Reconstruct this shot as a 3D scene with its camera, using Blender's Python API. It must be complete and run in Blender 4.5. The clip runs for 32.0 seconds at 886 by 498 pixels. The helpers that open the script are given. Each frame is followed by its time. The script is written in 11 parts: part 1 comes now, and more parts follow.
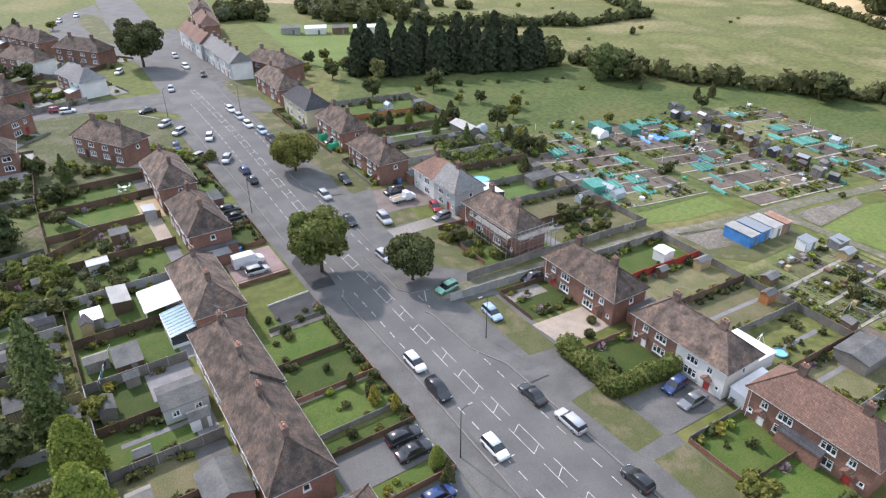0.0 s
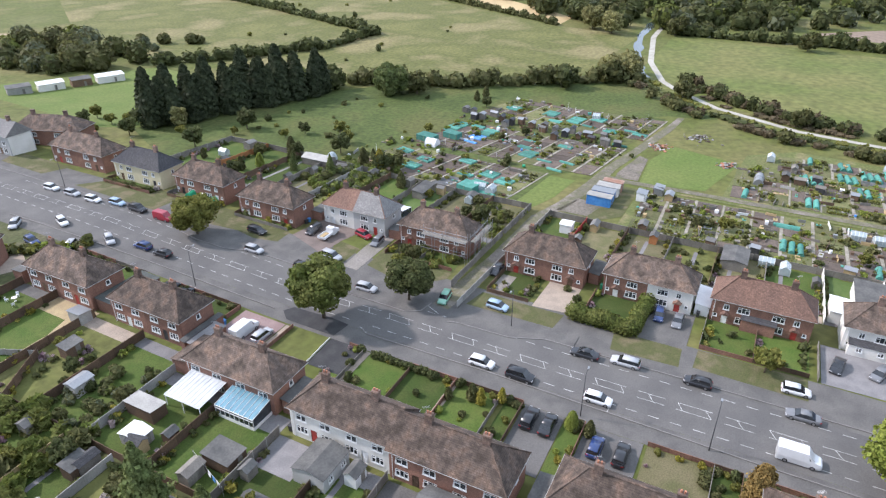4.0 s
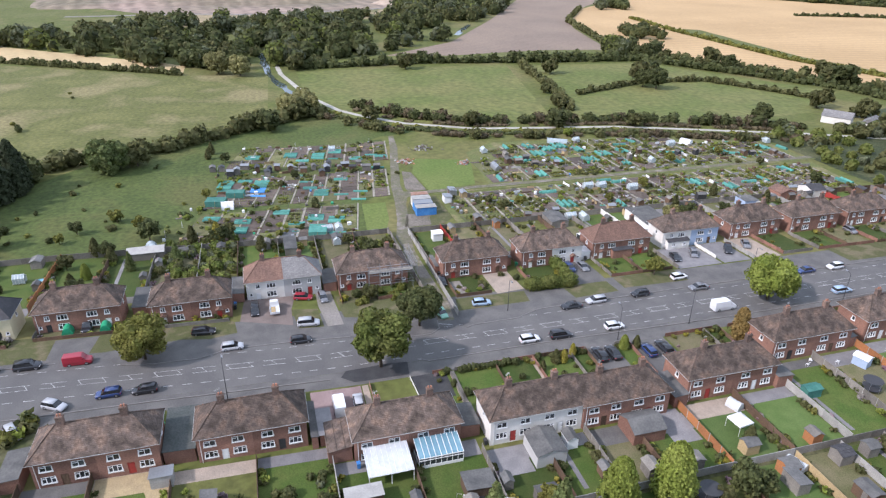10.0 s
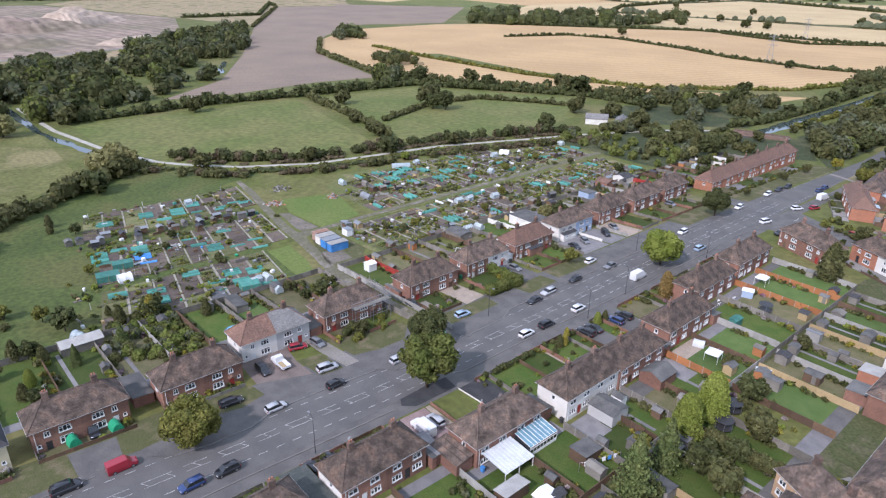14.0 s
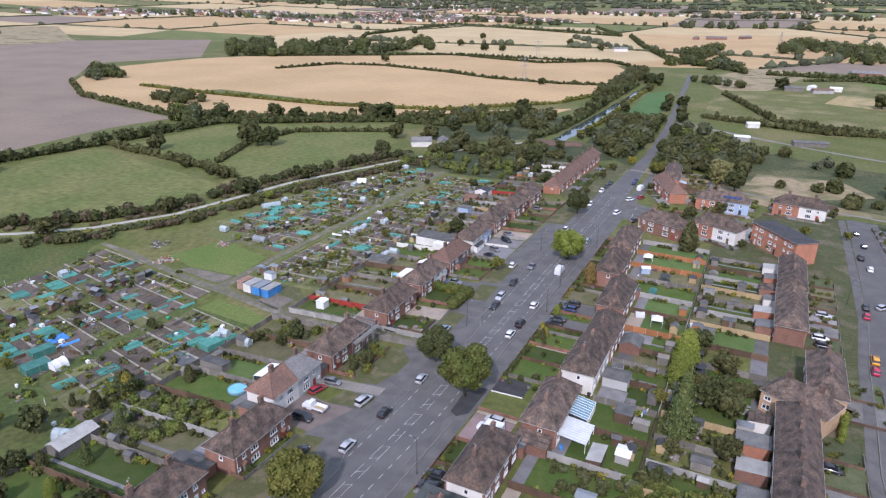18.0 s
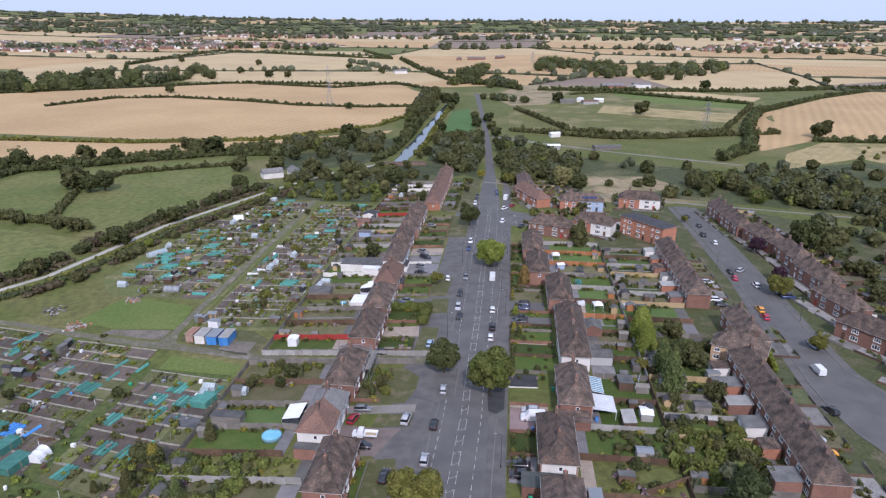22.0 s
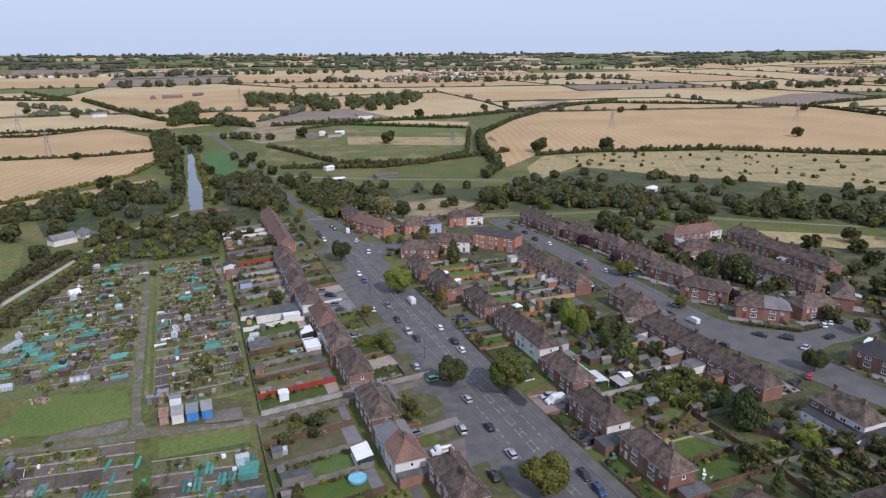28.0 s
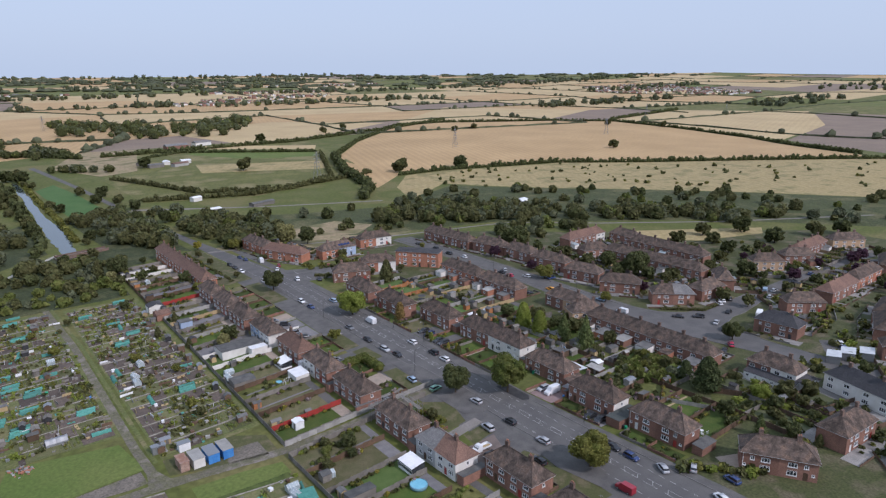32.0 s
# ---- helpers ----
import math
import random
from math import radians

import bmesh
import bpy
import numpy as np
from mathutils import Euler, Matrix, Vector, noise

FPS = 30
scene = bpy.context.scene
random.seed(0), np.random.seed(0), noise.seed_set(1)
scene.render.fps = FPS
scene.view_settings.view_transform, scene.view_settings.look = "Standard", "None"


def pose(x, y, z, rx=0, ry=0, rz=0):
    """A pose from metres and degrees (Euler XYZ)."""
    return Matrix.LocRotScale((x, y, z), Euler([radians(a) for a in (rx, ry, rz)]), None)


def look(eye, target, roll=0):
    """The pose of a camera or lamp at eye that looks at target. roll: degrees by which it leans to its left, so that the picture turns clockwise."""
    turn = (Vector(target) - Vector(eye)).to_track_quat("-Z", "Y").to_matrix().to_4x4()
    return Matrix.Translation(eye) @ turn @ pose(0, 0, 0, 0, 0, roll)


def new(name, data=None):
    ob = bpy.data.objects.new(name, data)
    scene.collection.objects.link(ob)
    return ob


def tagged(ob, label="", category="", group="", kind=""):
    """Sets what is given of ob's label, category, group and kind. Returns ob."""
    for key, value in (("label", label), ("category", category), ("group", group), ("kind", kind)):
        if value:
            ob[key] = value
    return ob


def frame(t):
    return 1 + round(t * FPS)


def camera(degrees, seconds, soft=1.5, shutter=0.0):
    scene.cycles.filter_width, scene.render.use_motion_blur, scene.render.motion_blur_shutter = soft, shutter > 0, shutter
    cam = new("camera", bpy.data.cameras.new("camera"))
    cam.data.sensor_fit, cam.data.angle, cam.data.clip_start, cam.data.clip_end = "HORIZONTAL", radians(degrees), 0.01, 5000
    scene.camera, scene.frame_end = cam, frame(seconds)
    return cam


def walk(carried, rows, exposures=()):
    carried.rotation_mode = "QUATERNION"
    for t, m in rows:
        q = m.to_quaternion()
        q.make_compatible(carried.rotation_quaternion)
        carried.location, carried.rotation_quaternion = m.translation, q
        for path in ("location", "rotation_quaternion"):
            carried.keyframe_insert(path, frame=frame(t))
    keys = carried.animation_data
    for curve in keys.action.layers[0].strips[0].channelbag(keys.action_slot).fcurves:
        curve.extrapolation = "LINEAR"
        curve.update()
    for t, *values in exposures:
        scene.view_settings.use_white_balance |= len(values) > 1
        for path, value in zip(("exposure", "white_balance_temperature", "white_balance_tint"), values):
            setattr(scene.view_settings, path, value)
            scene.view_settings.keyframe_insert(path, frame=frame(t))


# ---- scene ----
cam = camera(67.9, 32.0, 1.28)
METRES, EYE, TILT, LEAN, TURN = 1.0, 0.0, 0.0, 0.0, 0.0
ROWS = [
    (0, 1.45, -0.59, 60.48, -33.018, -30.336, 0.168),
    (0.5, -4.11, 1.82, 61.18, -36.747, -30.183, 0.148),
    (1, -9.47, 4.68, 62.02, -40.466, -30.109, 0.163),
    (1.5, -14.78, 7.92, 62.76, -44.235, -30.003, 0.122),
    (2, -20.05, 11.54, 63.43, -48.014, -29.816, 0.076),
    (2.5, -25.06, 15.55, 64.18, -51.764, -29.666, 0.064),
    (3, -29.86, 19.95, 65.01, -55.553, -29.563, 0.047),
    (3.5, -34.39, 24.68, 65.72, -59.272, -29.366, 0.006),
    (5.5, -49.42, 47.22, 68.19, -74.237, -28.571, -0.245),
    (6, -52.47, 53.55, 68.79, -77.926, -28.313, -0.326),
    (6.5, -55.08, 60, 69.46, -81.595, -28.08, -0.36),
    (7, -57.31, 66.55, 70.13, -85.144, -27.841, -0.415),
    (7.5, -59.21, 73.3, 70.71, -88.693, -27.588, -0.481),
    (8, -60.6, 80.02, 71.36, -92.214, -27.349, -0.49),
    (8.5, -61.65, 86.87, 71.92, -95.623, -27.085, -0.537),
    (9, -62.27, 93.75, 72.51, -99.023, -26.836, -0.586),
    (9.5, -62.44, 100.59, 73.05, -102.383, -26.582, -0.595),
    (10, -62.23, 107.64, 73.45, -105.672, -26.353, -0.693),
    (10.5, -61.5, 114.44, 73.93, -109.003, -26.14, -0.672),
    (11, -60.45, 121.34, 74.48, -112.273, -25.902, -0.72),
    (11.5, -58.97, 127.96, 75.03, -115.503, -25.64, -0.738),
    (12, -57.2, 134.63, 75.52, -118.683, -25.244, -0.774),
    (12.5, -55.08, 141.18, 76.09, -121.793, -24.843, -0.817),
    (13, -52.7, 147.61, 76.7, -124.866, -24.509, -0.769),
    (13.5, -49.98, 153.91, 77.26, -127.886, -24.191, -0.78),
    (14, -46.91, 160.03, 77.68, -130.877, -23.87, -0.798),
    (14.5, -43.57, 166.03, 78.21, -133.858, -23.556, -0.785),
    (16.5, -27.61, 187.7, 80.17, -145.353, -22.32, -0.699),
    (17, -22.93, 192.69, 80.67, -148.145, -22.022, -0.684),
    (17.5, -17.95, 197.34, 81.2, -150.876, -21.762, -0.666),
    (18, -12.78, 201.74, 81.68, -153.586, -21.47, -0.666),
    (18.5, -7.4, 205.91, 82.21, -156.287, -21.207, -0.654),
    (19, -1.89, 209.73, 82.68, -158.948, -20.961, -0.598),
    (19.5, 3.8, 213.28, 83.06, -161.58, -20.714, -0.54),
    (20, 9.7, 216.69, 83.47, -164.19, -20.436, -0.55),
    (20.5, 15.58, 219.75, 83.93, -166.751, -20.187, -0.477),
    (21, 21.69, 222.6, 84.38, -169.291, -19.947, -0.471),
    (21.5, 27.91, 225.18, 84.69, -171.802, -19.676, -0.453),
    (22, 34.12, 227.5, 85.09, -174.262, -19.454, -0.411),
    (22.5, 40.52, 229.54, 85.53, -176.702, -19.232, -0.398),
    (23, 46.96, 231.29, 85.88, -179.102, -19, -0.371),
    (23.5, 53.39, 232.85, 86.26, -181.503, -18.736, -0.323),
    (24, 59.97, 234.09, 86.65, -183.863, -18.513, -0.292),
    (24.5, 66.54, 235.09, 87.11, -186.193, -18.28, -0.258),
    (25, 73.12, 235.78, 87.57, -188.493, -18.057, -0.223),
    (25.5, 79.73, 236.22, 87.95, -190.782, -17.803, -0.195),
    (27.5, 105.97, 235.33, 89.94, -199.701, -16.961, -0.051),
    (28, 112.49, 234.39, 90.34, -201.88, -16.759, -0.032),
    (28.5, 118.97, 233.38, 90.79, -204.01, -16.558, -0.001),
    (29, 125.45, 232.22, 91.24, -206.119, -16.388, 0.031),
    (29.5, 131.9, 230.87, 91.65, -208.198, -16.168, 0.055),
    (30, 138.25, 229.37, 92.09, -210.267, -15.949, 0.101),
    (30.5, 144.56, 227.65, 92.5, -212.307, -15.741, 0.129),
    (31, 150.84, 225.74, 92.9, -214.326, -15.533, 0.158),
    (31.5, 157.04, 223.62, 93.35, -216.305, -15.317, 0.199),
    (32, 163.14, 221.26, 93.75, -218.264, -15.092, 0.231),
]
walk(cam, [(t, pose(0, 0, EYE, TILT, LEAN, TURN) @ pose(METRES * x, METRES * y, METRES * z, 90 + pitch, roll, yaw)) for t, x, y, z, yaw, pitch, roll in ROWS],
     exposures=[(0.0, 0.48, 6340, 19.5), (6.0, 0.41, 6330, 19.5), (9.0, 0.31, 6240, 21.5), (13.0, 0.13, 6010, 23.5), (16.5, 0.0, 5940, 25.0), (20.0, -0.16, 5910, 26.0), (25.0, -0.35, 6000, 25.5), (28.0, -0.46, 6050, 24.0), (32.0, -0.54, 6060, 22.5)])
# ---- sky and sun: hazy late-summer daylight ----
SUN_EL, SUN_AZ = 40.0, -12.0      # degrees above the horizon; degrees from +y towards +x
world = bpy.data.worlds.new("sky")
scene.world = world
world.use_nodes = True
wn = world.node_tree
wn.nodes.clear()
w_out = wn.nodes.new("ShaderNodeOutputWorld")
w_bg = wn.nodes.new("ShaderNodeBackground")
w_sky = wn.nodes.new("ShaderNodeTexSky")
w_sky.sky_type = "NISHITA"
w_sky.sun_disc = False
w_sky.sun_elevation = radians(SUN_EL)
w_sky.sun_rotation = radians(SUN_AZ)
w_sky.air_density, w_sky.dust_density, w_sky.ozone_density = 1.0, 3.0, 1.5
w_bg.inputs["Strength"].default_value = 0.12
w_mix = wn.nodes.new("ShaderNodeMix")      # high thin cloud veils the blue
w_mix.data_type = "RGBA"
w_mix.inputs["Factor"].default_value = 0.78
w_mix.inputs["B"].default_value = (7.4, 9.15, 10.75, 1)
wn.links.new(w_sky.outputs["Color"], w_mix.inputs["A"])
wn.links.new(w_mix.outputs["Result"], w_bg.inputs["Color"])
wn.links.new(w_bg.outputs["Background"], w_out.inputs["Surface"])
sun_data = bpy.data.lights.new("sun", "SUN")
sun_data.energy, sun_data.angle, sun_data.color = 3.5, radians(3.0), (1.0, 0.965, 0.915)
sun = new("sun", sun_data)
az, el = radians(SUN_AZ), radians(SUN_EL)
sun_way = Vector((math.sin(az) * math.cos(el), math.cos(az) * math.cos(el), math.sin(el)))
sun.matrix_world = look(sun_way * 300, (0, 0, 0))
# ---- materials ----
def surf(name, c1, c2=None, big=0.15, fine=6.0, amount=0.35, rough=0.9, bump=0.15, metal=0.0, rnd=0.0, island=0.0, spec=0.3,
         courses=None, stripe=None, coat=0.0, third=None, sheer=0.0):
    """A worn surface: two tones mixed in large patches, a fine grain, relief, and a tone of its own per object or per piece."""
    m = bpy.data.materials.new(name)
    m.use_nodes = True
    n, l = m.node_tree.nodes, m.node_tree.links
    p = n["Principled BSDF"]
    p.inputs["Roughness"].default_value, p.inputs["Metallic"].default_value = rough, metal
    p.inputs["Specular IOR Level"].default_value = spec
    p.inputs["Coat Weight"].default_value = coat
    c2 = c2 or tuple(v * 0.75 for v in c1)
    tc = n.new("ShaderNodeTexCoord")
    where = tc.outputs["Object"]
    if rnd:
        info = n.new("ShaderNodeObjectInfo")
        add = n.new("ShaderNodeVectorMath")
        add.operation = "MULTIPLY_ADD"
        add.inputs[0].default_value = (37.0, 53.0, 11.0)
        l.new(info.outputs["Random"], add.inputs[1])
        l.new(where, add.inputs[2])
        where = add.outputs[0]
    n1, n2 = n.new("ShaderNodeTexNoise"), n.new("ShaderNodeTexNoise")
    n1.inputs["Scale"].default_value, n1.inputs["Detail"].default_value = big, 5.0
    n2.inputs["Scale"].default_value, n2.inputs["Detail"].default_value = fine, 4.0
    l.new(where, n1.inputs["Vector"])
    l.new(where, n2.inputs["Vector"])
    ramp = n.new("ShaderNodeValToRGB")
    ramp.color_ramp.elements[0].position, ramp.color_ramp.elements[1].position = 0.36, 0.64
    ramp.color_ramp.elements[0].color, ramp.color_ramp.elements[1].color = (*c1, 1), (*c2, 1)
    if third:
        e = ramp.color_ramp.elements.new(0.5)
        e.color = (*third, 1)
    l.new(n1.outputs["Fac"], ramp.inputs["Fac"])
    colour = ramp.outputs["Color"]
    grain = n.new("ShaderNodeMapRange")
    grain.inputs["From Min"].default_value, grain.inputs["From Max"].default_value = 0.25, 0.75
    grain.inputs["To Min"].default_value, grain.inputs["To Max"].default_value = 1 - amount, 1 + amount
    l.new(n2.outputs["Fac"], grain.inputs["Value"])
    mul = n.new("ShaderNodeVectorMath")
    mul.operation = "MULTIPLY"
    l.new(colour, mul.inputs[0])
    l.new(grain.outputs["Result"], mul.inputs[1])
    colour = mul.outputs[0]
    height = n2.outputs["Fac"]
    if courses:                       # (width, height, mortar, share of the joint's tone): bricks or tiles in rows
        sep, com, plus = n.new("ShaderNodeSeparateXYZ"), n.new("ShaderNodeCombineXYZ"), n.new("ShaderNodeMath")
        l.new(tc.outputs["Object"], sep.inputs[0])
        l.new(sep.outputs["X"], plus.inputs[0])
        l.new(sep.outputs["Y"], plus.inputs[1])
        l.new(plus.outputs[0], com.inputs["X"])
        l.new(sep.outputs["Z"], com.inputs["Y"])
        brick = n.new("ShaderNodeTexBrick")
        brick.inputs["Scale"].default_value = 1.0
        brick.inputs["Brick Width"].default_value, brick.inputs["Row Height"].default_value = courses[0], courses[1]
        brick.inputs["Mortar Size"].default_value = courses[2]
        brick.inputs["Color1"].default_value, brick.inputs["Color2"].default_value = (0.8, 0.8, 0.8, 1), (1.15, 1.15, 1.15, 1)
        brick.inputs["Mortar"].default_value = (courses[3],) * 3 + (1,)
        l.new(com.outputs[0], brick.inputs["Vector"])
        mb = n.new("ShaderNodeVectorMath")
        mb.operation = "MULTIPLY"
        l.new(colour, mb.inputs[0])
        l.new(brick.outputs["Color"], mb.inputs[1])
        colour = mb.outputs[0]
    if stripe:                        # (scale, turn in degrees, low, high): drill rows, mowing, tram lines
        mp, wv, mr, ms = n.new("ShaderNodeMapping"), n.new("ShaderNodeTexWave"), n.new("ShaderNodeMapRange"), n.new("ShaderNodeVectorMath")
        mp.inputs["Rotation"].default_value = (0, 0, radians(stripe[1]))
        wv.inputs["Scale"].default_value, wv.inputs["Distortion"].default_value = stripe[0], 1.5
        wv.inputs["Detail"].default_value = 2.0
        l.new(tc.outputs["Object"], mp.inputs["Vector"])
        l.new(mp.outputs[0], wv.inputs["Vector"])
        mr.inputs["To Min"].default_value, mr.inputs["To Max"].default_value = stripe[2], stripe[3]
        l.new(wv.outputs["Fac"], mr.inputs["Value"])
        ms.operation = "MULTIPLY"
        l.new(colour, ms.inputs[0])
        l.new(mr.outputs["Result"], ms.inputs[1])
        colour = ms.outputs[0]
    for share, node, socket in ((rnd, "ShaderNodeObjectInfo", "Random"), (island, "ShaderNodeNewGeometry", "Random Per Island")):
        if share:
            src, mr, ms = n.new(node), n.new("ShaderNodeMapRange"), n.new("ShaderNodeVectorMath")
            mr.inputs["To Min"].default_value, mr.inputs["To Max"].default_value = 1 - share, 1 + share
            l.new(src.outputs[socket], mr.inputs["Value"])
            ms.operation = "MULTIPLY"
            l.new(colour, ms.inputs[0])
            l.new(mr.outputs["Result"], ms.inputs[1])
            colour = ms.outputs[0]
    l.new(colour, p.inputs["Base Color"])
    if bump:
        bp = n.new("ShaderNodeBump")
        bp.inputs["Strength"].default_value, bp.inputs["Distance"].default_value = min(1.0, bump * 3), bump
        l.new(height, bp.inputs["Height"])
        l.new(bp.outputs["Normal"], p.inputs["Normal"])
    if sheer:                         # thin leaves and nets let some of the light through
        tr, mix = n.new("ShaderNodeBsdfTranslucent"), n.new("ShaderNodeMixShader")
        l.new(colour, tr.inputs["Color"])
        mix.inputs["Fac"].default_value = sheer
        l.new(p.outputs["BSDF"], mix.inputs[1])
        l.new(tr.outputs["BSDF"], mix.inputs[2])
        l.new(mix.outputs["Shader"], n["Material Output"].inputs["Surface"])
    return m


GRASS_FIELD = surf("field_grass", (0.115, 0.121, 0.037), (0.15, 0.137, 0.05), big=0.02, fine=0.5, amount=0.3, bump=0.2, third=(0.09, 0.106, 0.023))
GRASS_ROUGH = surf("rough_grass", (0.145, 0.143, 0.046), (0.205, 0.178, 0.08), big=0.03, fine=0.6, amount=0.35, bump=0.3, third=(0.105, 0.112, 0.031))
GRASS_GREEN = surf("pasture", (0.102, 0.126, 0.03), (0.147, 0.147, 0.047), big=0.03, fine=0.35, amount=0.35, bump=0.25, third=(0.126, 0.138, 0.04))
GRASS_LUSH = surf("lush_meadow", (0.057, 0.08, 0.019), (0.093, 0.1, 0.03), big=0.05, fine=0.8, amount=0.35, bump=0.2, third=(0.072, 0.096, 0.024))
LAWN = surf("lawn", (0.0491, 0.0834, 0.0139), (0.0725, 0.0958, 0.021), big=0.3, fine=5.0, amount=0.3, bump=0.05, rnd=0.35)
VERGE = surf("verge_grass", (0.098, 0.095, 0.043), (0.145, 0.122, 0.07), big=0.25, fine=5.0, amount=0.3, bump=0.05, third=(0.078, 0.085, 0.03))
WHEAT = surf("ripe_wheat", (0.475, 0.322, 0.162), (0.405, 0.272, 0.134), big=0.012, fine=0.5, amount=0.12, bump=0.1, stripe=(0.035, 20, 0.93, 1.05))
WHEAT_PALE = surf("pale_stubble", (0.5, 0.38, 0.205), (0.43, 0.322, 0.172), big=0.012, fine=0.4, amount=0.12, bump=0.1, stripe=(0.03, 70, 0.96, 1.03))
PLOUGH = surf("ploughed_field", (0.205, 0.155, 0.118), (0.243, 0.185, 0.137), big=0.02, fine=0.6, amount=0.15, bump=0.2, stripe=(0.05, 40, 0.94, 1.05))
QUARRY = surf("bare_earth", (0.29, 0.215, 0.17), (0.185, 0.155, 0.105), big=0.012, fine=0.12, amount=0.35, bump=0.4, stripe=(0.02, 80, 0.85, 1.1))
SCRUB = surf("dry_scrub", (0.255, 0.21, 0.111), (0.145, 0.138, 0.0595), big=0.05, fine=0.4, amount=0.3, bump=0.3, third=(0.315, 0.242, 0.145))
ASPHALT = surf("road_asphalt", (0.103, 0.099, 0.096), (0.132, 0.126, 0.12), big=0.16, fine=7.0, amount=0.2, rough=0.85, bump=0.01)
ASPHALT_OLD = surf("worn_asphalt", (0.1, 0.096, 0.092), (0.137, 0.13, 0.122), big=0.3, fine=6.0, amount=0.22, rough=0.9, bump=0.01)
ASPHALT_NEW = surf("fresh_asphalt", (0.04, 0.04, 0.042), (0.055, 0.055, 0.055), big=0.5, fine=9.0, amount=0.2, rough=0.85, bump=0.01)
PAVING = surf("paving", (0.172, 0.165, 0.167), (0.216, 0.207, 0.206), big=0.5, fine=6.0, amount=0.2, bump=0.01, rnd=0.15)
PAVING_RED = surf("red_block_paving", (0.238, 0.167, 0.157), (0.29, 0.211, 0.199), big=0.4, fine=7.0, amount=0.2, bump=0.01)
DRIVE_BROWN = surf("brown_block_paving", (0.148, 0.118, 0.104), (0.19, 0.15, 0.132), big=0.4, fine=7.0, amount=0.22, bump=0.01)
PAVING_BUFF = surf("buff_paving", (0.37, 0.299, 0.237), (0.299, 0.246, 0.199), big=0.6, fine=5.0, amount=0.2, bump=0.01)
PAVING_OCHRE = surf("ochre_slabs", (0.4, 0.31, 0.175), (0.33, 0.255, 0.15), big=0.6, fine=5.0, amount=0.2, bump=0.01)
FELT_DARK = surf("dark_green_felt", (0.062, 0.072, 0.067), (0.088, 0.094, 0.088), big=0.4, fine=3.0, amount=0.25, bump=0.01)
BRICK_OLD = surf("sooty_chimney_brick", (0.19, 0.125, 0.097), (0.12, 0.088, 0.073), big=1.2, fine=5.0, amount=0.3, bump=0.01, rnd=0.25, courses=(0.225, 0.075, 0.01, 1.2))
GRAVEL = surf("stony_track", (0.239, 0.216, 0.195), (0.19, 0.174, 0.144), big=0.15, fine=3.0, amount=0.25, bump=0.04)
TRACK = surf("earth_track", (0.215, 0.188, 0.16), (0.155, 0.138, 0.112), big=0.2, fine=2.5, amount=0.35, bump=0.05, third=(0.125, 0.12, 0.07))
WORN_EARTH = surf("worn_earth", (0.185, 0.16, 0.13), (0.13, 0.122, 0.075), big=0.18, fine=2.0, amount=0.4, bump=0.05, third=(0.15, 0.132, 0.108))
SOIL = surf("garden_soil", (0.15, 0.115, 0.085), (0.10, 0.08, 0.06), big=0.5, fine=4.0, amount=0.3, bump=0.08, rnd=0.35)
WATER = surf("canal_water", (0.05, 0.07, 0.07), (0.06, 0.08, 0.08), big=0.1, fine=1.0, amount=0.05, rough=0.06, bump=0.0, spec=0.8)
PAINT_WHITE = surf("road_paint", (0.52, 0.52, 0.5), (0.3, 0.3, 0.29), big=1.2, fine=9.0, amount=0.3, rough=0.7, bump=0.0)
KERB = surf("concrete_kerb", (0.21, 0.2, 0.188), (0.16, 0.153, 0.143), big=0.6, fine=5.0, amount=0.15, bump=0.0)
BRICK = surf("red_brick", (0.25, 0.132, 0.095), (0.195, 0.106, 0.079), big=0.4, fine=5.0, amount=0.2, bump=0.01, rnd=0.18, courses=(0.225, 0.075, 0.01, 1.2))
BRICK_ORANGE = surf("orange_brick", (0.41, 0.18, 0.11), (0.33, 0.15, 0.095), big=0.4, fine=5.0, amount=0.2, bump=0.01, rnd=0.12, courses=(0.225, 0.075, 0.01, 1.2))
BRICK_BUFF = surf("buff_brick", (0.46, 0.31, 0.19), (0.40, 0.27, 0.17), big=0.4, fine=5.0, amount=0.15, bump=0.01, courses=(0.225, 0.075, 0.01, 1.2))
RENDER_WHITE = surf("white_render", (0.72, 0.70, 0.66), (0.62, 0.60, 0.55), big=0.3, fine=4.0, amount=0.06, bump=0.005)
RENDER_GREY = surf("grey_render", (0.45, 0.45, 0.44), (0.40, 0.40, 0.39), big=0.3, fine=4.0, amount=0.06, bump=0.005)
RENDER_CREAM = surf("cream_render", (0.62, 0.55, 0.37), (0.55, 0.49, 0.33), big=0.3, fine=4.0, amount=0.06, bump=0.005)
RENDER_BLUE = surf("pale_blue_render", (0.36, 0.45, 0.58), (0.32, 0.40, 0.52), big=0.3, fine=4.0, amount=0.06, bump=0.005)
ROOF = surf("brown_roof_tiles", (0.168, 0.114, 0.084), (0.068, 0.051, 0.04), big=0.55, fine=2.2, amount=0.5, rough=0.9, bump=0.03, rnd=0.18, courses=(0.33, 0.17, 0.012, 0.6), third=(0.118, 0.089, 0.073))
ROOF_RED = surf("reddish_roof_tiles", (0.207, 0.122, 0.09), (0.162, 0.099, 0.0765), big=0.25, fine=3.5, amount=0.25, bump=0.03, rnd=0.15, courses=(0.33, 0.17, 0.012, 0.55))
